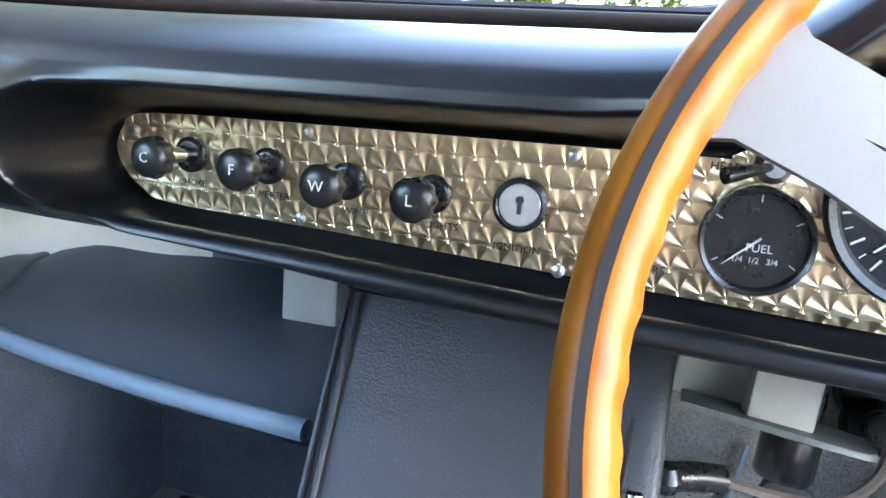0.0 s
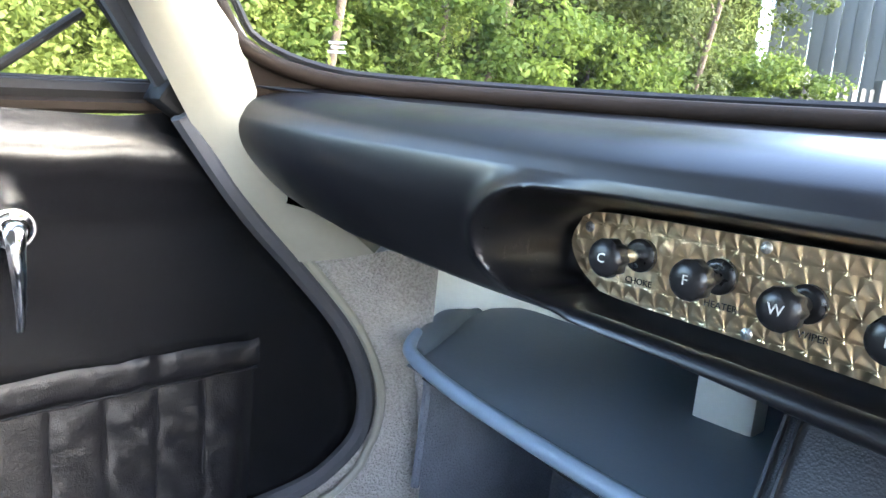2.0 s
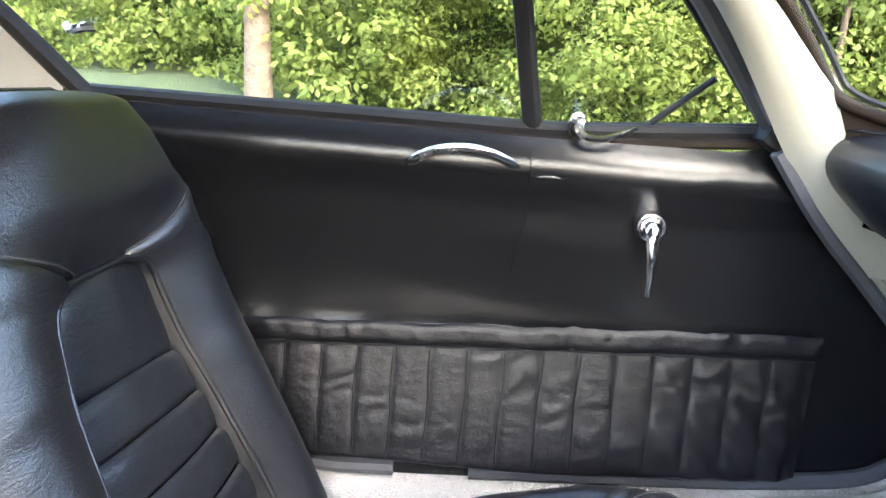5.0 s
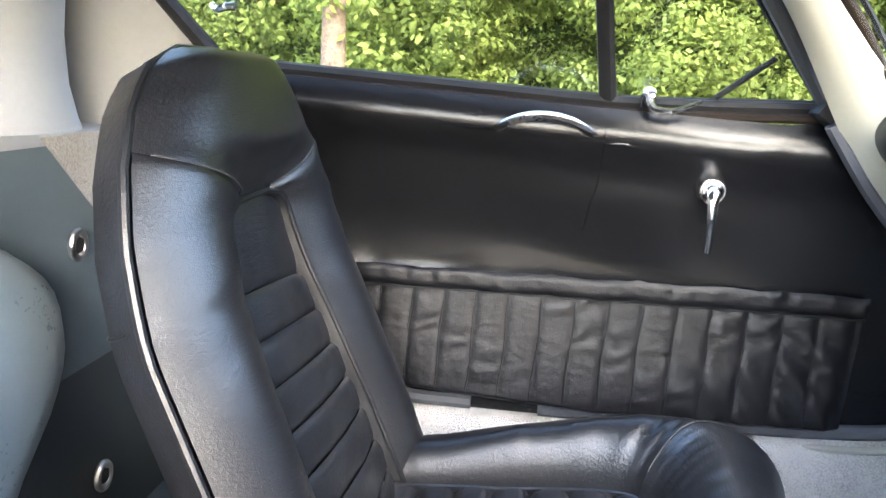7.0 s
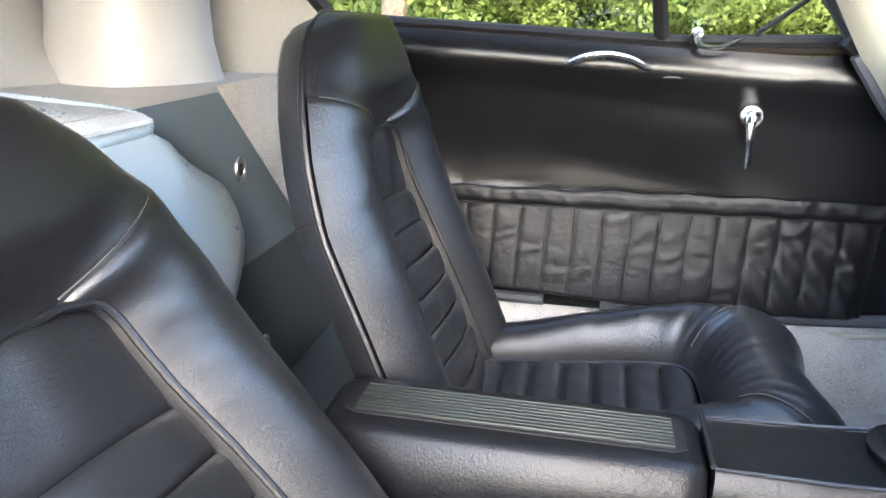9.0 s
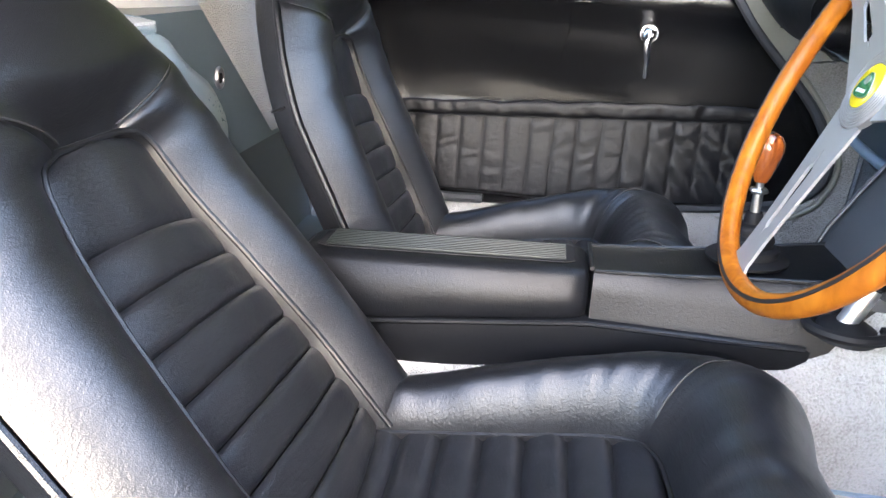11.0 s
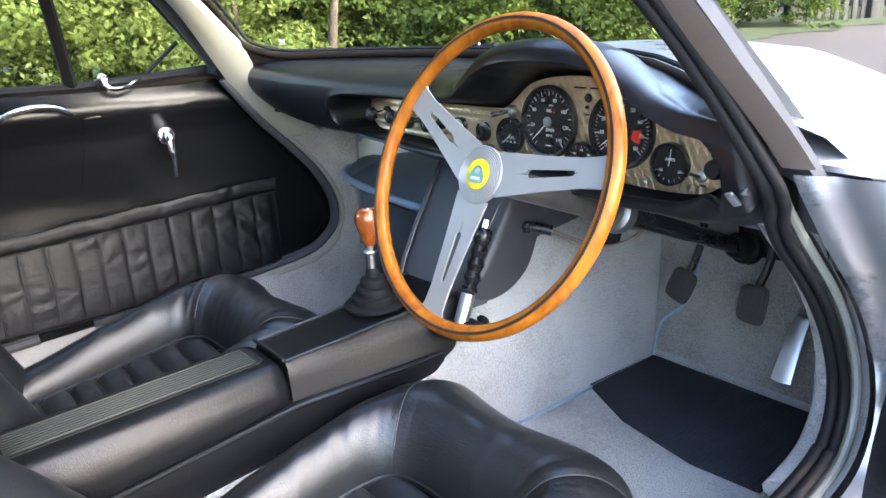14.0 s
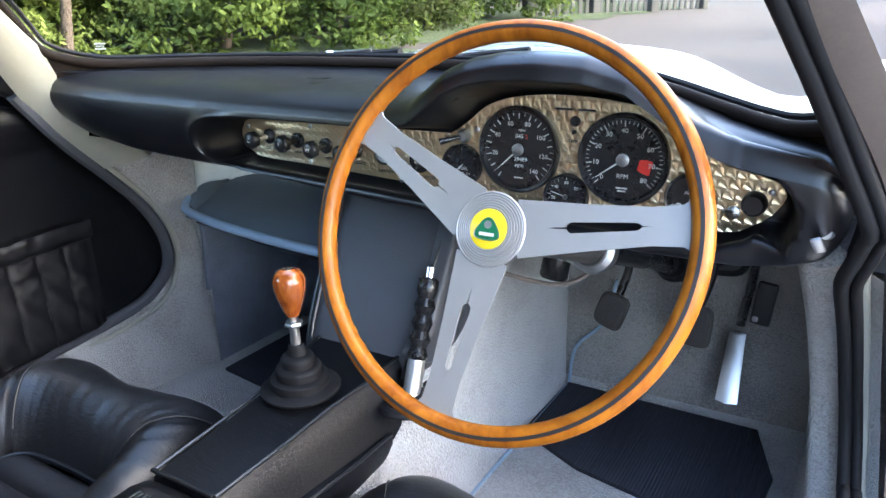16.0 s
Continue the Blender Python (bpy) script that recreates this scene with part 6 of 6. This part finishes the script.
# dark openings in the toe board
hole = thing("wiring_recess", (0.48, 0.45, 0.41), "dark slot in the toe board with bright terminals", "recess")
part("slot", block((0.034, 0.012, 0.080), pose(0.481, 0.458, 0.452, 0, 6, 0), 0.005), INK, hole)
part("terminal", block((0.010, 0.008, 0.010), pose(0.470, 0.450, 0.424), 0.003), STEEL, hole)
gap = smooth_path([(0.300, 0.535, 0), (0.318, 0.505, 0), (0.345, 0.492, 0), (0.40, 0.496, 0), (0.436, 0.503, 0), (0.445, 0.53, 0), (0.43, 0.56, 0), (0.36, 0.57, 0), (0.31, 0.56, 0)], 4, closed=True)
part("opening", plate([(p.x, p.y) for p in gap], pose(0, 0.462, 0, 90, 0, 0), 0.006), INK, hole, "dark opening in the toe board")
part("opening_lip", tube([(p.x, 0.458, p.y) for p in gap], 0.006, 8, closed=True), RUBBER, hole)
for pts, r in (([(0.36, 0.452, 0.548), (0.375, 0.446, 0.522), (0.40, 0.447, 0.512), (0.425, 0.452, 0.528)], 0.004), ([(0.385, 0.45, 0.55), (0.40, 0.445, 0.53), (0.43, 0.45, 0.522)], 0.003)):
    part("wire", tube(smooth_path(pts, 5), r, 6), PLASTIC, hole)
part("union", lathe([(0, 0.012), (0.006, 0.012), (0.008, 0.008), (0.008, 0.0)], pose(0.395, 0.456, 0.515, 90, 0, 0), 6), STEEL, hole)
# dipswitch-like ball and cable under the dash
sw = thing("choke_ball", (0.118, 0.06, 0.582), "small black ball switch with brown cable under the dash", "switch")
part("ball", lathe([(0.0, -0.011), (0.007, -0.009), (0.011, 0.0), (0.007, 0.009), (0.0, 0.011)], pose(0.120, 0.058, 0.582), 18), PLASTIC, sw)
part("body", tube([(0.122, 0.062, 0.582), (0.140, 0.075, 0.580), (0.155, 0.085, 0.576)], 0.010, 10), PLASTIC, sw)
part("cable", tube(smooth_path([(0.15, 0.085, 0.576), (0.20, 0.11, 0.560), (0.24, 0.13, 0.556), (0.27, 0.16, 0.572), (0.28, 0.2, 0.60)], 5), 0.004, 6), BROWNRUB, sw)
part("bracket", block((0.03, 0.03, 0.03), pose(0.10, 0.075, 0.60), 0.004), PLASTIC, sw)

# etched maker's marks on the screen, unreadable
tagged(part("etched_marks", join(*[block((0.020 - 0.006 * (k % 2), 0.0012, 0.0022), pose(-0.512, -0.052, 0.902 - 0.0042 * k, 20, 0, 18), 0) for k in range(3)]), MARKS), "small white etched marks on the windscreen", "glass marking")

# ---- wipers ----
def wiper(base, mid, a, b):
    w = thing("windscreen_wiper", base, "chrome wiper arm with black blade at rest on the screen", "wiper", "wipers")
    part("spindle", lathe([(0.012, 0), (0.012, 0.02), (0.006, 0.026), (0.0, 0.026)], Matrix.Translation(base), 16), CHROME, w)
    part("arm", tube(smooth_path([Vector(base) + Vector((0, 0, 0.02)), Vector(mid)], 4), 0.004, 6), CHROME, w)
    part("blade", tube([Vector(a), Vector(mid) - Vector((0, 0, 0.006)), Vector(b)], 0.006, 6), RUBBER, w)


wiper((-0.204, 0.158, 0.858), (-0.131, 0.180, 0.884), (-0.230, 0.168, 0.876), (-0.06, 0.160, 0.884))
wiper((-0.02, 0.175, 0.862), (0.055, 0.150, 0.884), (-0.087, 0.145, 0.876), (0.170, 0.145, 0.890))

# ---- behind the seats ----
structure("wall_rear", loft([[(x, y, z) for x in (-0.70, -0.35, 0.0, 0.35, 0.70)] for y, z in ((-1.02, 0.21), (-1.035, 0.31), (-1.070, 0.446))]), BOARD, "dark grey lower bulkhead board", "bulkhead")
structure("wall_rear_upper", loft([[(x, y, z) for x in (-0.70, -0.35, 0.0, 0.35, 0.70)] for y, z in ((-1.066, 0.440), (-1.085, 0.55), (-1.105, 0.712))]), SLATE, "slate grey upper bulkhead board", "bulkhead")
for s in (-1, 1):
    structure("corner_carpet", loft([[(s * (0.72 - 0.42 * f + 0.22 * (1 - g)), -1.050 - 0.045 * g, 0.46 + 0.265 * g) for f in (0, 0.5, 1)] for g in (0, 0.33, 0.66, 1)]), CARPET, "grey carpet in the rear corner", "corner carpet")
structure("rear_deck", loft([[(x, y, z) for x in (-0.72, -0.4, 0.0, 0.4, 0.72)] for y, z in ((-1.105, 0.712), (-1.3, 0.70), (-1.55, 0.70))]), WHITE, "white moulded rear deck", "rear deck")
structure("wall_back", loft([[(x, y - 0.05 * math.cos(x * 9), z) for x in [-0.75 + 0.1 * k for k in range(16)]] for y, z in ((-1.42, 0.68), (-1.50, 0.76), (-1.56, 0.90), (-1.56, 1.02), (-1.48, 1.12))]), WHITE, "white moulded lining at the rear", "rear lining", 70)
for s in (-1, 1):
    tower = [(0.165, -0.02), (0.150, 0.02), (0.138, 0.07), (0.133, 0.14), (0.136, 0.20), (0.150, 0.235), (0.150, 0.25), (0.10, 0.275), (0.0, 0.285)]
    structure("strut_tower", lathe(tower, Matrix.Translation((s * 0.50, -1.36, 0.70)), 40), WHITE, "white moulded spring tower at the rear", "spring tower", 60)
CARPETPALE = material("pale_deck_carpet", (0.40, 0.42, 0.43), 0.9, vary=0.2, scale=6, grain=300, bump=0.7, depth=0.003, spec=0.1)
HUMP = material("pale_blue_grp", (0.25, 0.315, 0.36), 0.32, vary=0.06, scale=4, grain=200, bump=0.03, coat=0.2)
half_sec = [(0.13, 0.30), (0.165, 0.38), (0.20, 0.42), (0.238, 0.465), (0.260, 0.52), (0.256, 0.565), (0.222, 0.610), (0.165, 0.640), (0.115, 0.668), (0.085, 0.695), (0.060, 0.706), (0.0, 0.708)]
rows = []
for y, k, dz in ((-0.990, 0.30, -0.10), (-0.998, 0.62, -0.06), (-1.012, 0.84, -0.025), (-1.035, 0.95, -0.008), (-1.07, 1.0, 0.0), (-1.2, 1.03, 0.006), (-1.4, 1.05, 0.01)):
    sec = [Vector((x * k, y, 0.50 + (z - 0.50) * k + dz * 0.4)) for x, z in half_sec]
    rows.append(chaikin(sec + [Vector((-p.x, p.y, p.z)) for p in reversed(sec[:-1])], 1))
hump = thing("axle_cover", (0, -1.1, 0.3), "pale blue-white moulded axle cover behind the seats", "axle cover")
part("moulding", loft(rows, caps=True), HUMP, hump, smooth=80)
part("deck_pad", plate([(-0.07, -1.05), (-0.105, -1.10), (-0.115, -1.45), (0.115, -1.45), (0.105, -1.10), (0.07, -1.05)], Matrix.Translation((0, 0, 0.7065)), 0.005, 0.002), CARPETPALE, hump, "pale lining pad")
side = [(0.052, -1.050, 0.699), (0.082, -1.068, 0.703), (0.104, -1.105, 0.706), (0.114, -1.17, 0.708), (0.121, -1.30, 0.709), (0.124, -1.45, 0.710)]
part("deck_lip", tube(smooth_path([(-x, y, z) for x, y, z in reversed(side)] + [(0.0, -1.046, 0.699)] + side, 5), 0.0075, 10), HUMP, hump, "pale blue raised lip round the pad")
for s in (-1, 1):
    structure("side_lining", loft([[(s * x, y, z) for y in (y0, -1.3, -1.64)] for x, z, y0 in ((0.70, 0.2, -1.02), (0.70, 0.6, -1.02), (0.695, 0.80, -1.06), (0.67, 0.90, -1.14), (0.63, 1.0, -1.20), (0.55, 1.11, -1.22))]), WHITE, "white moulded quarter lining", "side lining")
for x, y, z in ((-0.31, -1.028, 0.308), (-0.354, -1.086, 0.590)):
    e = thing("eyelet", (x, y, z), "steel ring eyelet in the rear board", "eyelet", "eyelets")
    part("ring", tube([(x + 0.013 * math.cos(a), y, z + 0.017 * math.sin(a)) for a in [2 * math.pi * k / 20 for k in range(20)]], 0.0045, 8, closed=True), STEEL, e)
    part("hole", lathe([(0.010, 0.0), (0.0, 0.001)], pose(x, y + 0.002, z, 90, 0, 0), 14), INK, e)

# sheet added only to darken the floor here
structure("rear_floor", loft([[(x, y, 0.222) for x in (-0.68, -0.3, 0.0, 0.3, 0.68)] for y in (-1.04, -0.9, -0.74)]), BOARD, "dark grey sheet added over the floor behind the seats", "floor")
# ---- driver's side: jamb, sill, open door ----
rows = []
for y, z in OPENP:
    if z < 0.775 and y > -0.95:
        lowf = ease(0.42, 0.34, z)
        f = Vector((xin(y, z) + 0.030, y - 0.006, z))
        out = Vector((0.0, 0.022 * (1 - lowf), -0.03 * lowf))
        rows.append([f, f + Vector((0.022, 0, 0)) + out * 0.3, f + Vector((0.034, 0, 0)) + out * 0.8, f + Vector((0.052, 0, 0)) + out * 0.75, f + Vector((0.085, 0, 0)) + out, f + Vector((0.115, 0.012 * (1 - lowf), -0.02 * lowf)) + out, f + Vector((0.122, 0.05, -0.05 * lowf)) + out])
part("door_jamb", loft(rows), SILVER, car, "silver door jamb and sill", smooth=60)
for x, y, z in ((0.665, -0.012, 0.690), (0.705, 0.075, 0.60), (0.715, 0.070, 0.395)):
    screw(0, 0, car, pose(x, y - 0.004, z, 90, 0, 0), 0.0045)
odoor = thing("driver_door", (0.74, 0.02, 0.3), "wide open driver's door in silver with black card", "car door")
HM = Matrix.Translation((0.742, -0.045, 0)) @ pose(0, 0, 0, 0, 0, -6)
part("door_panel", block((0.95, 0.06, 0.50), HM @ pose(0.505, 0.045, 0.52), 0.02), SILVER, odoor, "silver door shell")
card = smooth_path([(0.0, 0.52, 0), (0.02, 0.585, 0), (0.08, 0.60, 0), (0.5, 0.60, 0), (0.86, 0.60, 0), (0.88, 0.45, 0), (0.86, 0.30, 0), (0.5, 0.28, 0), (0.06, 0.285, 0), (0.0, 0.34, 0)], 4, closed=True)
part("door_card", plate([(p.x, p.y) for p in card], HM @ pose(0, 0.012, 0, 90, 0, 0), 0.014, 0.004), VINYL, odoor, "black vinyl door card")
for z in (0.33, 0.50):
    part("card_screw", lathe([(0, 0.003), (0.004, 0.0025), (0.006, 0)], HM @ pose(0.02, -0.003, z, 90, 0, 0), 12), CHROME, odoor)


# ---- hedge, trees, fence, shed ----
def leaf_mass(name, count, spot, size, label, mat=None, seed=1, long=1.0):
    """Many small bent leaves, which face up and out of their clump; spot(rng, n) gives their places and ways out."""
    rng = np.random.default_rng(seed)
    c, out = spot(rng, count)
    n = len(c)
    d3 = out * 0.9 + rng.normal(size=(n, 3)) * 0.55 + np.array([0.0, 0.0, 0.55])
    d3 /= np.linalg.norm(d3, axis=1)[:, None]
    d1 = np.cross(d3, rng.normal(size=(n, 3)))
    d1 /= np.linalg.norm(d1, axis=1)[:, None]
    d2 = np.cross(d3, d1)
    ln = size * rng.uniform(0.6, 1.4, n)[:, None]
    v = np.stack([c - d1 * ln * long, c + d2 * ln * 0.55 - d3 * ln * 0.12, c + d1 * ln * long - d3 * ln * 0.25, c - d2 * ln * 0.55 - d3 * ln * 0.12], 1).reshape(-1, 3)
    me = bpy.data.meshes.new(name)
    me.vertices.add(4 * n)
    me.vertices.foreach_set("co", v.astype(np.float32).ravel())
    me.loops.add(6 * n)
    k = np.arange(n)[:, None] * 4
    me.loops.foreach_set("vertex_index", (k + np.array([[0, 1, 2, 0, 2, 3]])).ravel().astype(np.int32))
    me.polygons.add(2 * n)
    me.polygons.foreach_set("loop_start", (np.arange(2 * n) * 3).astype(np.int32))
    me.materials.append(mat or LEAVES)
    me.update(calc_edges=True)
    me.validate()
    ob = new(name, me)
    return tagged(ob, label, "hedge", kind="stuff")


def hedge_spots(x0, y0, x1, y1, depth, height, clumps, lift=0.0, spread=0.20):
    def f(rng, n):
        t = rng.uniform(0, 1, clumps)
        off = rng.uniform(0, depth, clumps) ** 1.0
        h = rng.uniform(0.03, 1.0, clumps) ** 0.9 * height
        dx, dy = x1 - x0, y1 - y0
        L_ = math.hypot(dx, dy)
        nx, ny = -dy / L_, dx / L_
        bulge = 0.40 * np.sin(t * L_ * 1.3 + h) + 0.30 * np.sin(t * L_ * 3.1 + 1 - 1.7 * h)
        cx, cy_ = x0 + dx * t + nx * (off + bulge), y0 + dy * t + ny * (off + bulge)
        wide = spread * rng.uniform(0.45, 1.5, clumps)
        k = rng.integers(0, clumps, n)
        way = rng.normal(size=(n, 3))
        way /= np.linalg.norm(way, axis=1)[:, None]
        sp = way * rng.uniform(0.35, 1.0, n)[:, None] ** 0.6 * wide[k][:, None] * np.array([1.15, 1.15, 0.75])
        p = np.stack([cx[k], cy_[k], h[k]], 1) + sp
        base = 0.05 * (p[:, 1] - p[:, 0]) * np.exp(-((p[:, 0] ** 2 + p[:, 1] ** 2) / 3600.0))
        p[:, 2] = np.maximum(p[:, 2], 0.03) + base + lift
        return p, way
    return f


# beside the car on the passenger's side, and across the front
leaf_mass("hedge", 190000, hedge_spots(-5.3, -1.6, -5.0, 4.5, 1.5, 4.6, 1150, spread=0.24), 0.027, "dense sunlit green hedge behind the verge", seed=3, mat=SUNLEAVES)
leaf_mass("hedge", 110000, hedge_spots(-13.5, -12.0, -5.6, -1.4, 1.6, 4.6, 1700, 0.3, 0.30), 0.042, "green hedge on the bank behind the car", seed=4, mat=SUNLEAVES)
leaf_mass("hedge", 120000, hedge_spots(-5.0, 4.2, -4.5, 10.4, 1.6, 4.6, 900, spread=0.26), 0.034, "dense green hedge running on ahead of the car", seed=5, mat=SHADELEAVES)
leaf_mass("hedge", 50000, hedge_spots(-4.75, 2.6, -4.2, 10.3, 0.9, 1.5, 420, spread=0.22), 0.034, "low bushes at the foot of the hedge", seed=6)
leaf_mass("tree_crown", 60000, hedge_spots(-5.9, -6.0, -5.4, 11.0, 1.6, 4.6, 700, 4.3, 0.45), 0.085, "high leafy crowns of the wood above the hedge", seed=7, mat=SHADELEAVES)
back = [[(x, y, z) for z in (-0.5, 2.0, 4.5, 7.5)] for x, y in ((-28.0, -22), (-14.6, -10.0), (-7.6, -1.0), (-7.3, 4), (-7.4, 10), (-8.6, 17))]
# plain sheet; the shade between the trees is put into its colour
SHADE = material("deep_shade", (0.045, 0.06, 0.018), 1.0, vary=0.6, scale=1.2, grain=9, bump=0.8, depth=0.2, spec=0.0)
tagged(part("backdrop", loft(back), SHADE), "dark green sheet painted as the shade in the wood behind the hedge", "wood", kind="structure")


def tree(x, y, r, h, lean, label, seed, bark=None):
    rng = random.Random(seed)
    t = thing("tree", (x, y, lie(x, y)), label, "tree", "trees in the hedge")
    z0 = lie(x, y) - 0.05
    pts = [Vector((x + lean * f + 0.06 * math.sin(4 * f + seed), y + 0.05 * math.sin(5 * f + 2 * seed), z0 + h * f)) for f in [k / 12 for k in range(13)]]
    part("trunk", tube(pts, lambda f: r * (1.25 - 0.25 * min(1, f * 8)) * (1 - 0.5 * f), 14), bark or BARK, t)
    for k in range(4):
        f = 0.35 + 0.14 * k
        p = pts[int(f * 12)]
        a = rng.uniform(0, 6.28)
        part("limb", tube([p, p + Vector((0.5 * math.cos(a), 0.5 * math.sin(a), 0.4)), p + Vector((1.1 * math.cos(a), 1.1 * math.sin(a), 1.1))], lambda q: r * 0.35 * (1 - 0.7 * q), 8), BARK, t)


tree(-6.0, -2.42, 0.115, 5.5, 0.1, "pale peeling trunk of a tree at the verge", 1, BARKPALE)
for i, (x, y) in enumerate(((-5.4, 2.1), (-5.25, 2.9), (-5.6, 3.2), (-5.3, 4.3), (-5.5, 4.9), (-5.2, 5.9), (-5.3, 6.5), (-4.9, 7.9), (-5.0, 9.1))):
    tree(x, y, 0.030 + 0.014 * (i % 3), 4.5, 0.9 * math.sin(i * 2.1), "thin grey-brown trunk standing in the hedge", i + 2)

# fence
FA, FB = Vector((-4.5, 10.3, 0)), Vector((-2.7, 14.2, 0))
fence = thing("picket_fence", (FA.x, FA.y, lie(FA.x, FA.y)), "weathered grey timber picket fence", "fence")
fa = math.degrees(math.atan2(FB.y - FA.y, FB.x - FA.x))
for i in range(28):
    p = FA.lerp(FB, i / 27)
    if i % 9 == 0:
        part("post", block((0.15, 0.15, 1.5), pose(p.x, p.y, lie(p.x, p.y) + 0.70, 0, 0, fa), 0.01), TIMBER, fence)
    else:
        part("picket", block((0.085, 0.022, 1.3), pose(p.x, p.y, lie(p.x, p.y) + 0.66, 0, 0, fa), 0.004), TIMBER, fence)
mid = FA.lerp(FB, 0.5)
for z in (0.35, 1.0):
    part("rail", block(((FB - FA).length, 0.05, 0.08), pose(mid.x, mid.y, lie(mid.x, mid.y) + z, 0, 0, fa), 0.005), TIMBER, fence)
# shed beyond
shed = thing("shed", (-5.6, 15.0, lie(-5.6, 15)), "tall grey boarded shed beyond the fence", "shed")
for k in range(10):
    part("board", block((0.255, 0.05, 5.0), pose(-6.95 + 0.262 * k, 14.5 + 0.02 * (k % 2), lie(-5.6, 14.5) + 2.2), 0.012), SHED, shed)
# thin trees against the sky ahead
def sky_tree(x, y, h, label, seed):
    tree(x, y, 0.13, h, 0.2, label, seed)
    leaf_mass("tree_crown", 5000, crown(x, y, h * 0.75, h * 0.34, 90), 0.12, "sparse crown of a tree far down the drive", seed=seed)


def crown(cx, cy, cz, r, clumps):
    def f(rng, n):
        c = rng.normal(size=(clumps, 3))
        c /= np.linalg.norm(c, axis=1)[:, None]
        c *= r * rng.uniform(0.35, 1.0, clumps)[:, None]
        k = rng.integers(0, clumps, n)
        way = rng.normal(size=(n, 3))
        return np.array([cx, cy, cz]) + c[k] * np.array([1, 1, 0.8]) + way * 0.22, way / np.linalg.norm(way, axis=1)[:, None]
    return f


for i, (x, y) in enumerate(((-5.6, 24.0), (-2.2, 27.0), (1.5, 25.0), (5.0, 28.0), (-9.0, 26.0))):
    sky_tree(x, y, 7.0 + (i * 37 % 5) * 0.6, "slim tree far down the drive", 30 + i)
# added tree row that gives the bonnet dark crowns to mirror
for i in range(9):
    x, y = 3.5 + 2.6 * i, 27.0 - 0.9 * i + 2.0 * math.sin(i * 2.3)
    leaf_mass("tree_crown", 7000, crown(x, y, 4.6 + 0.8 * math.sin(i), 3.2, 130), 0.17, "broad leafy crown added far down the drive for the bonnet to mirror", seed=70 + i, mat=SHADELEAVES)
    tree(x, y, 0.15, 5.0, 0.1, "trunk of an added tree far down the drive", 80 + i)
# grass along the hedge
def strip(x0, y0, x1, y1, w, n=30):
    rows = []
    dx, dy = x1 - x0, y1 - y0
    L_ = math.hypot(dx, dy)
    nx, ny = -dy / L_, dx / L_
    for i in range(n + 1):
        f = i / n
        r = []
        for k in range(7):
            q = w * k / 6 + (0.12 * math.sin(f * 40) + 0.08 * math.sin(f * 97) if k == 0 else 0)
            x, y = x0 + dx * f + nx * q, y0 + dy * f + ny * q
            r.append((x, y, lie(x, y) + (0.008 if k == 0 else 0.035) + 0.40 * ease(-3.8, -7.0, x) * ease(-0.6, -2.6, y)))
        rows.append(r)
    return loft(rows)


tagged(part("grass_verge", strip(-3.4, -15, -3.4, 6.0, 8.0), GRASS), "mown green grass verge below the hedge", "grass", kind="structure")
tagged(part("grass_verge", strip(-4.3, 5.8, -3.0, 14.6, 2.4), GRASS), "green grass verge by the fence", "grass", kind="structure")


# unseen trees added beside the drive; their crowns shade the car and ground
leaf_mass("tree_crown", 5000, crown(6.4, 1.9, 4.9, 1.1, 110), 0.075, "unseen leafy bough added to shade the driver's seat", seed=12)
leaf_mass("tree_crown", 9000, crown(6.5, 3.1, 5.1, 1.9, 200), 0.075, "unseen broad leafy crown added by the drive for shade", seed=11)
for i, (x, y, z, r) in enumerate(((9.2, 6.9, 6.2, 2.2), (10.5, 10.6, 6.4, 2.6), (9.5, 15.0, 6.6, 2.6), (12.5, 13.0, 7.0, 2.6), (7.6, 4.6, 6.0, 1.8))):
    leaf_mass("tree_crown", 9000, crown(x, y, z, r, 170), 0.11, "unseen broad leafy crown added by the drive for shade", seed=50 + i)
    tree(x + 0.3, y, 0.16, z, 0.1, "trunk of an unseen tree added by the drive", 60 + i)
tree(6.9, 3.2, 0.16, 5.2, 0.1, "trunk of an unseen tree added by the drive", 20)
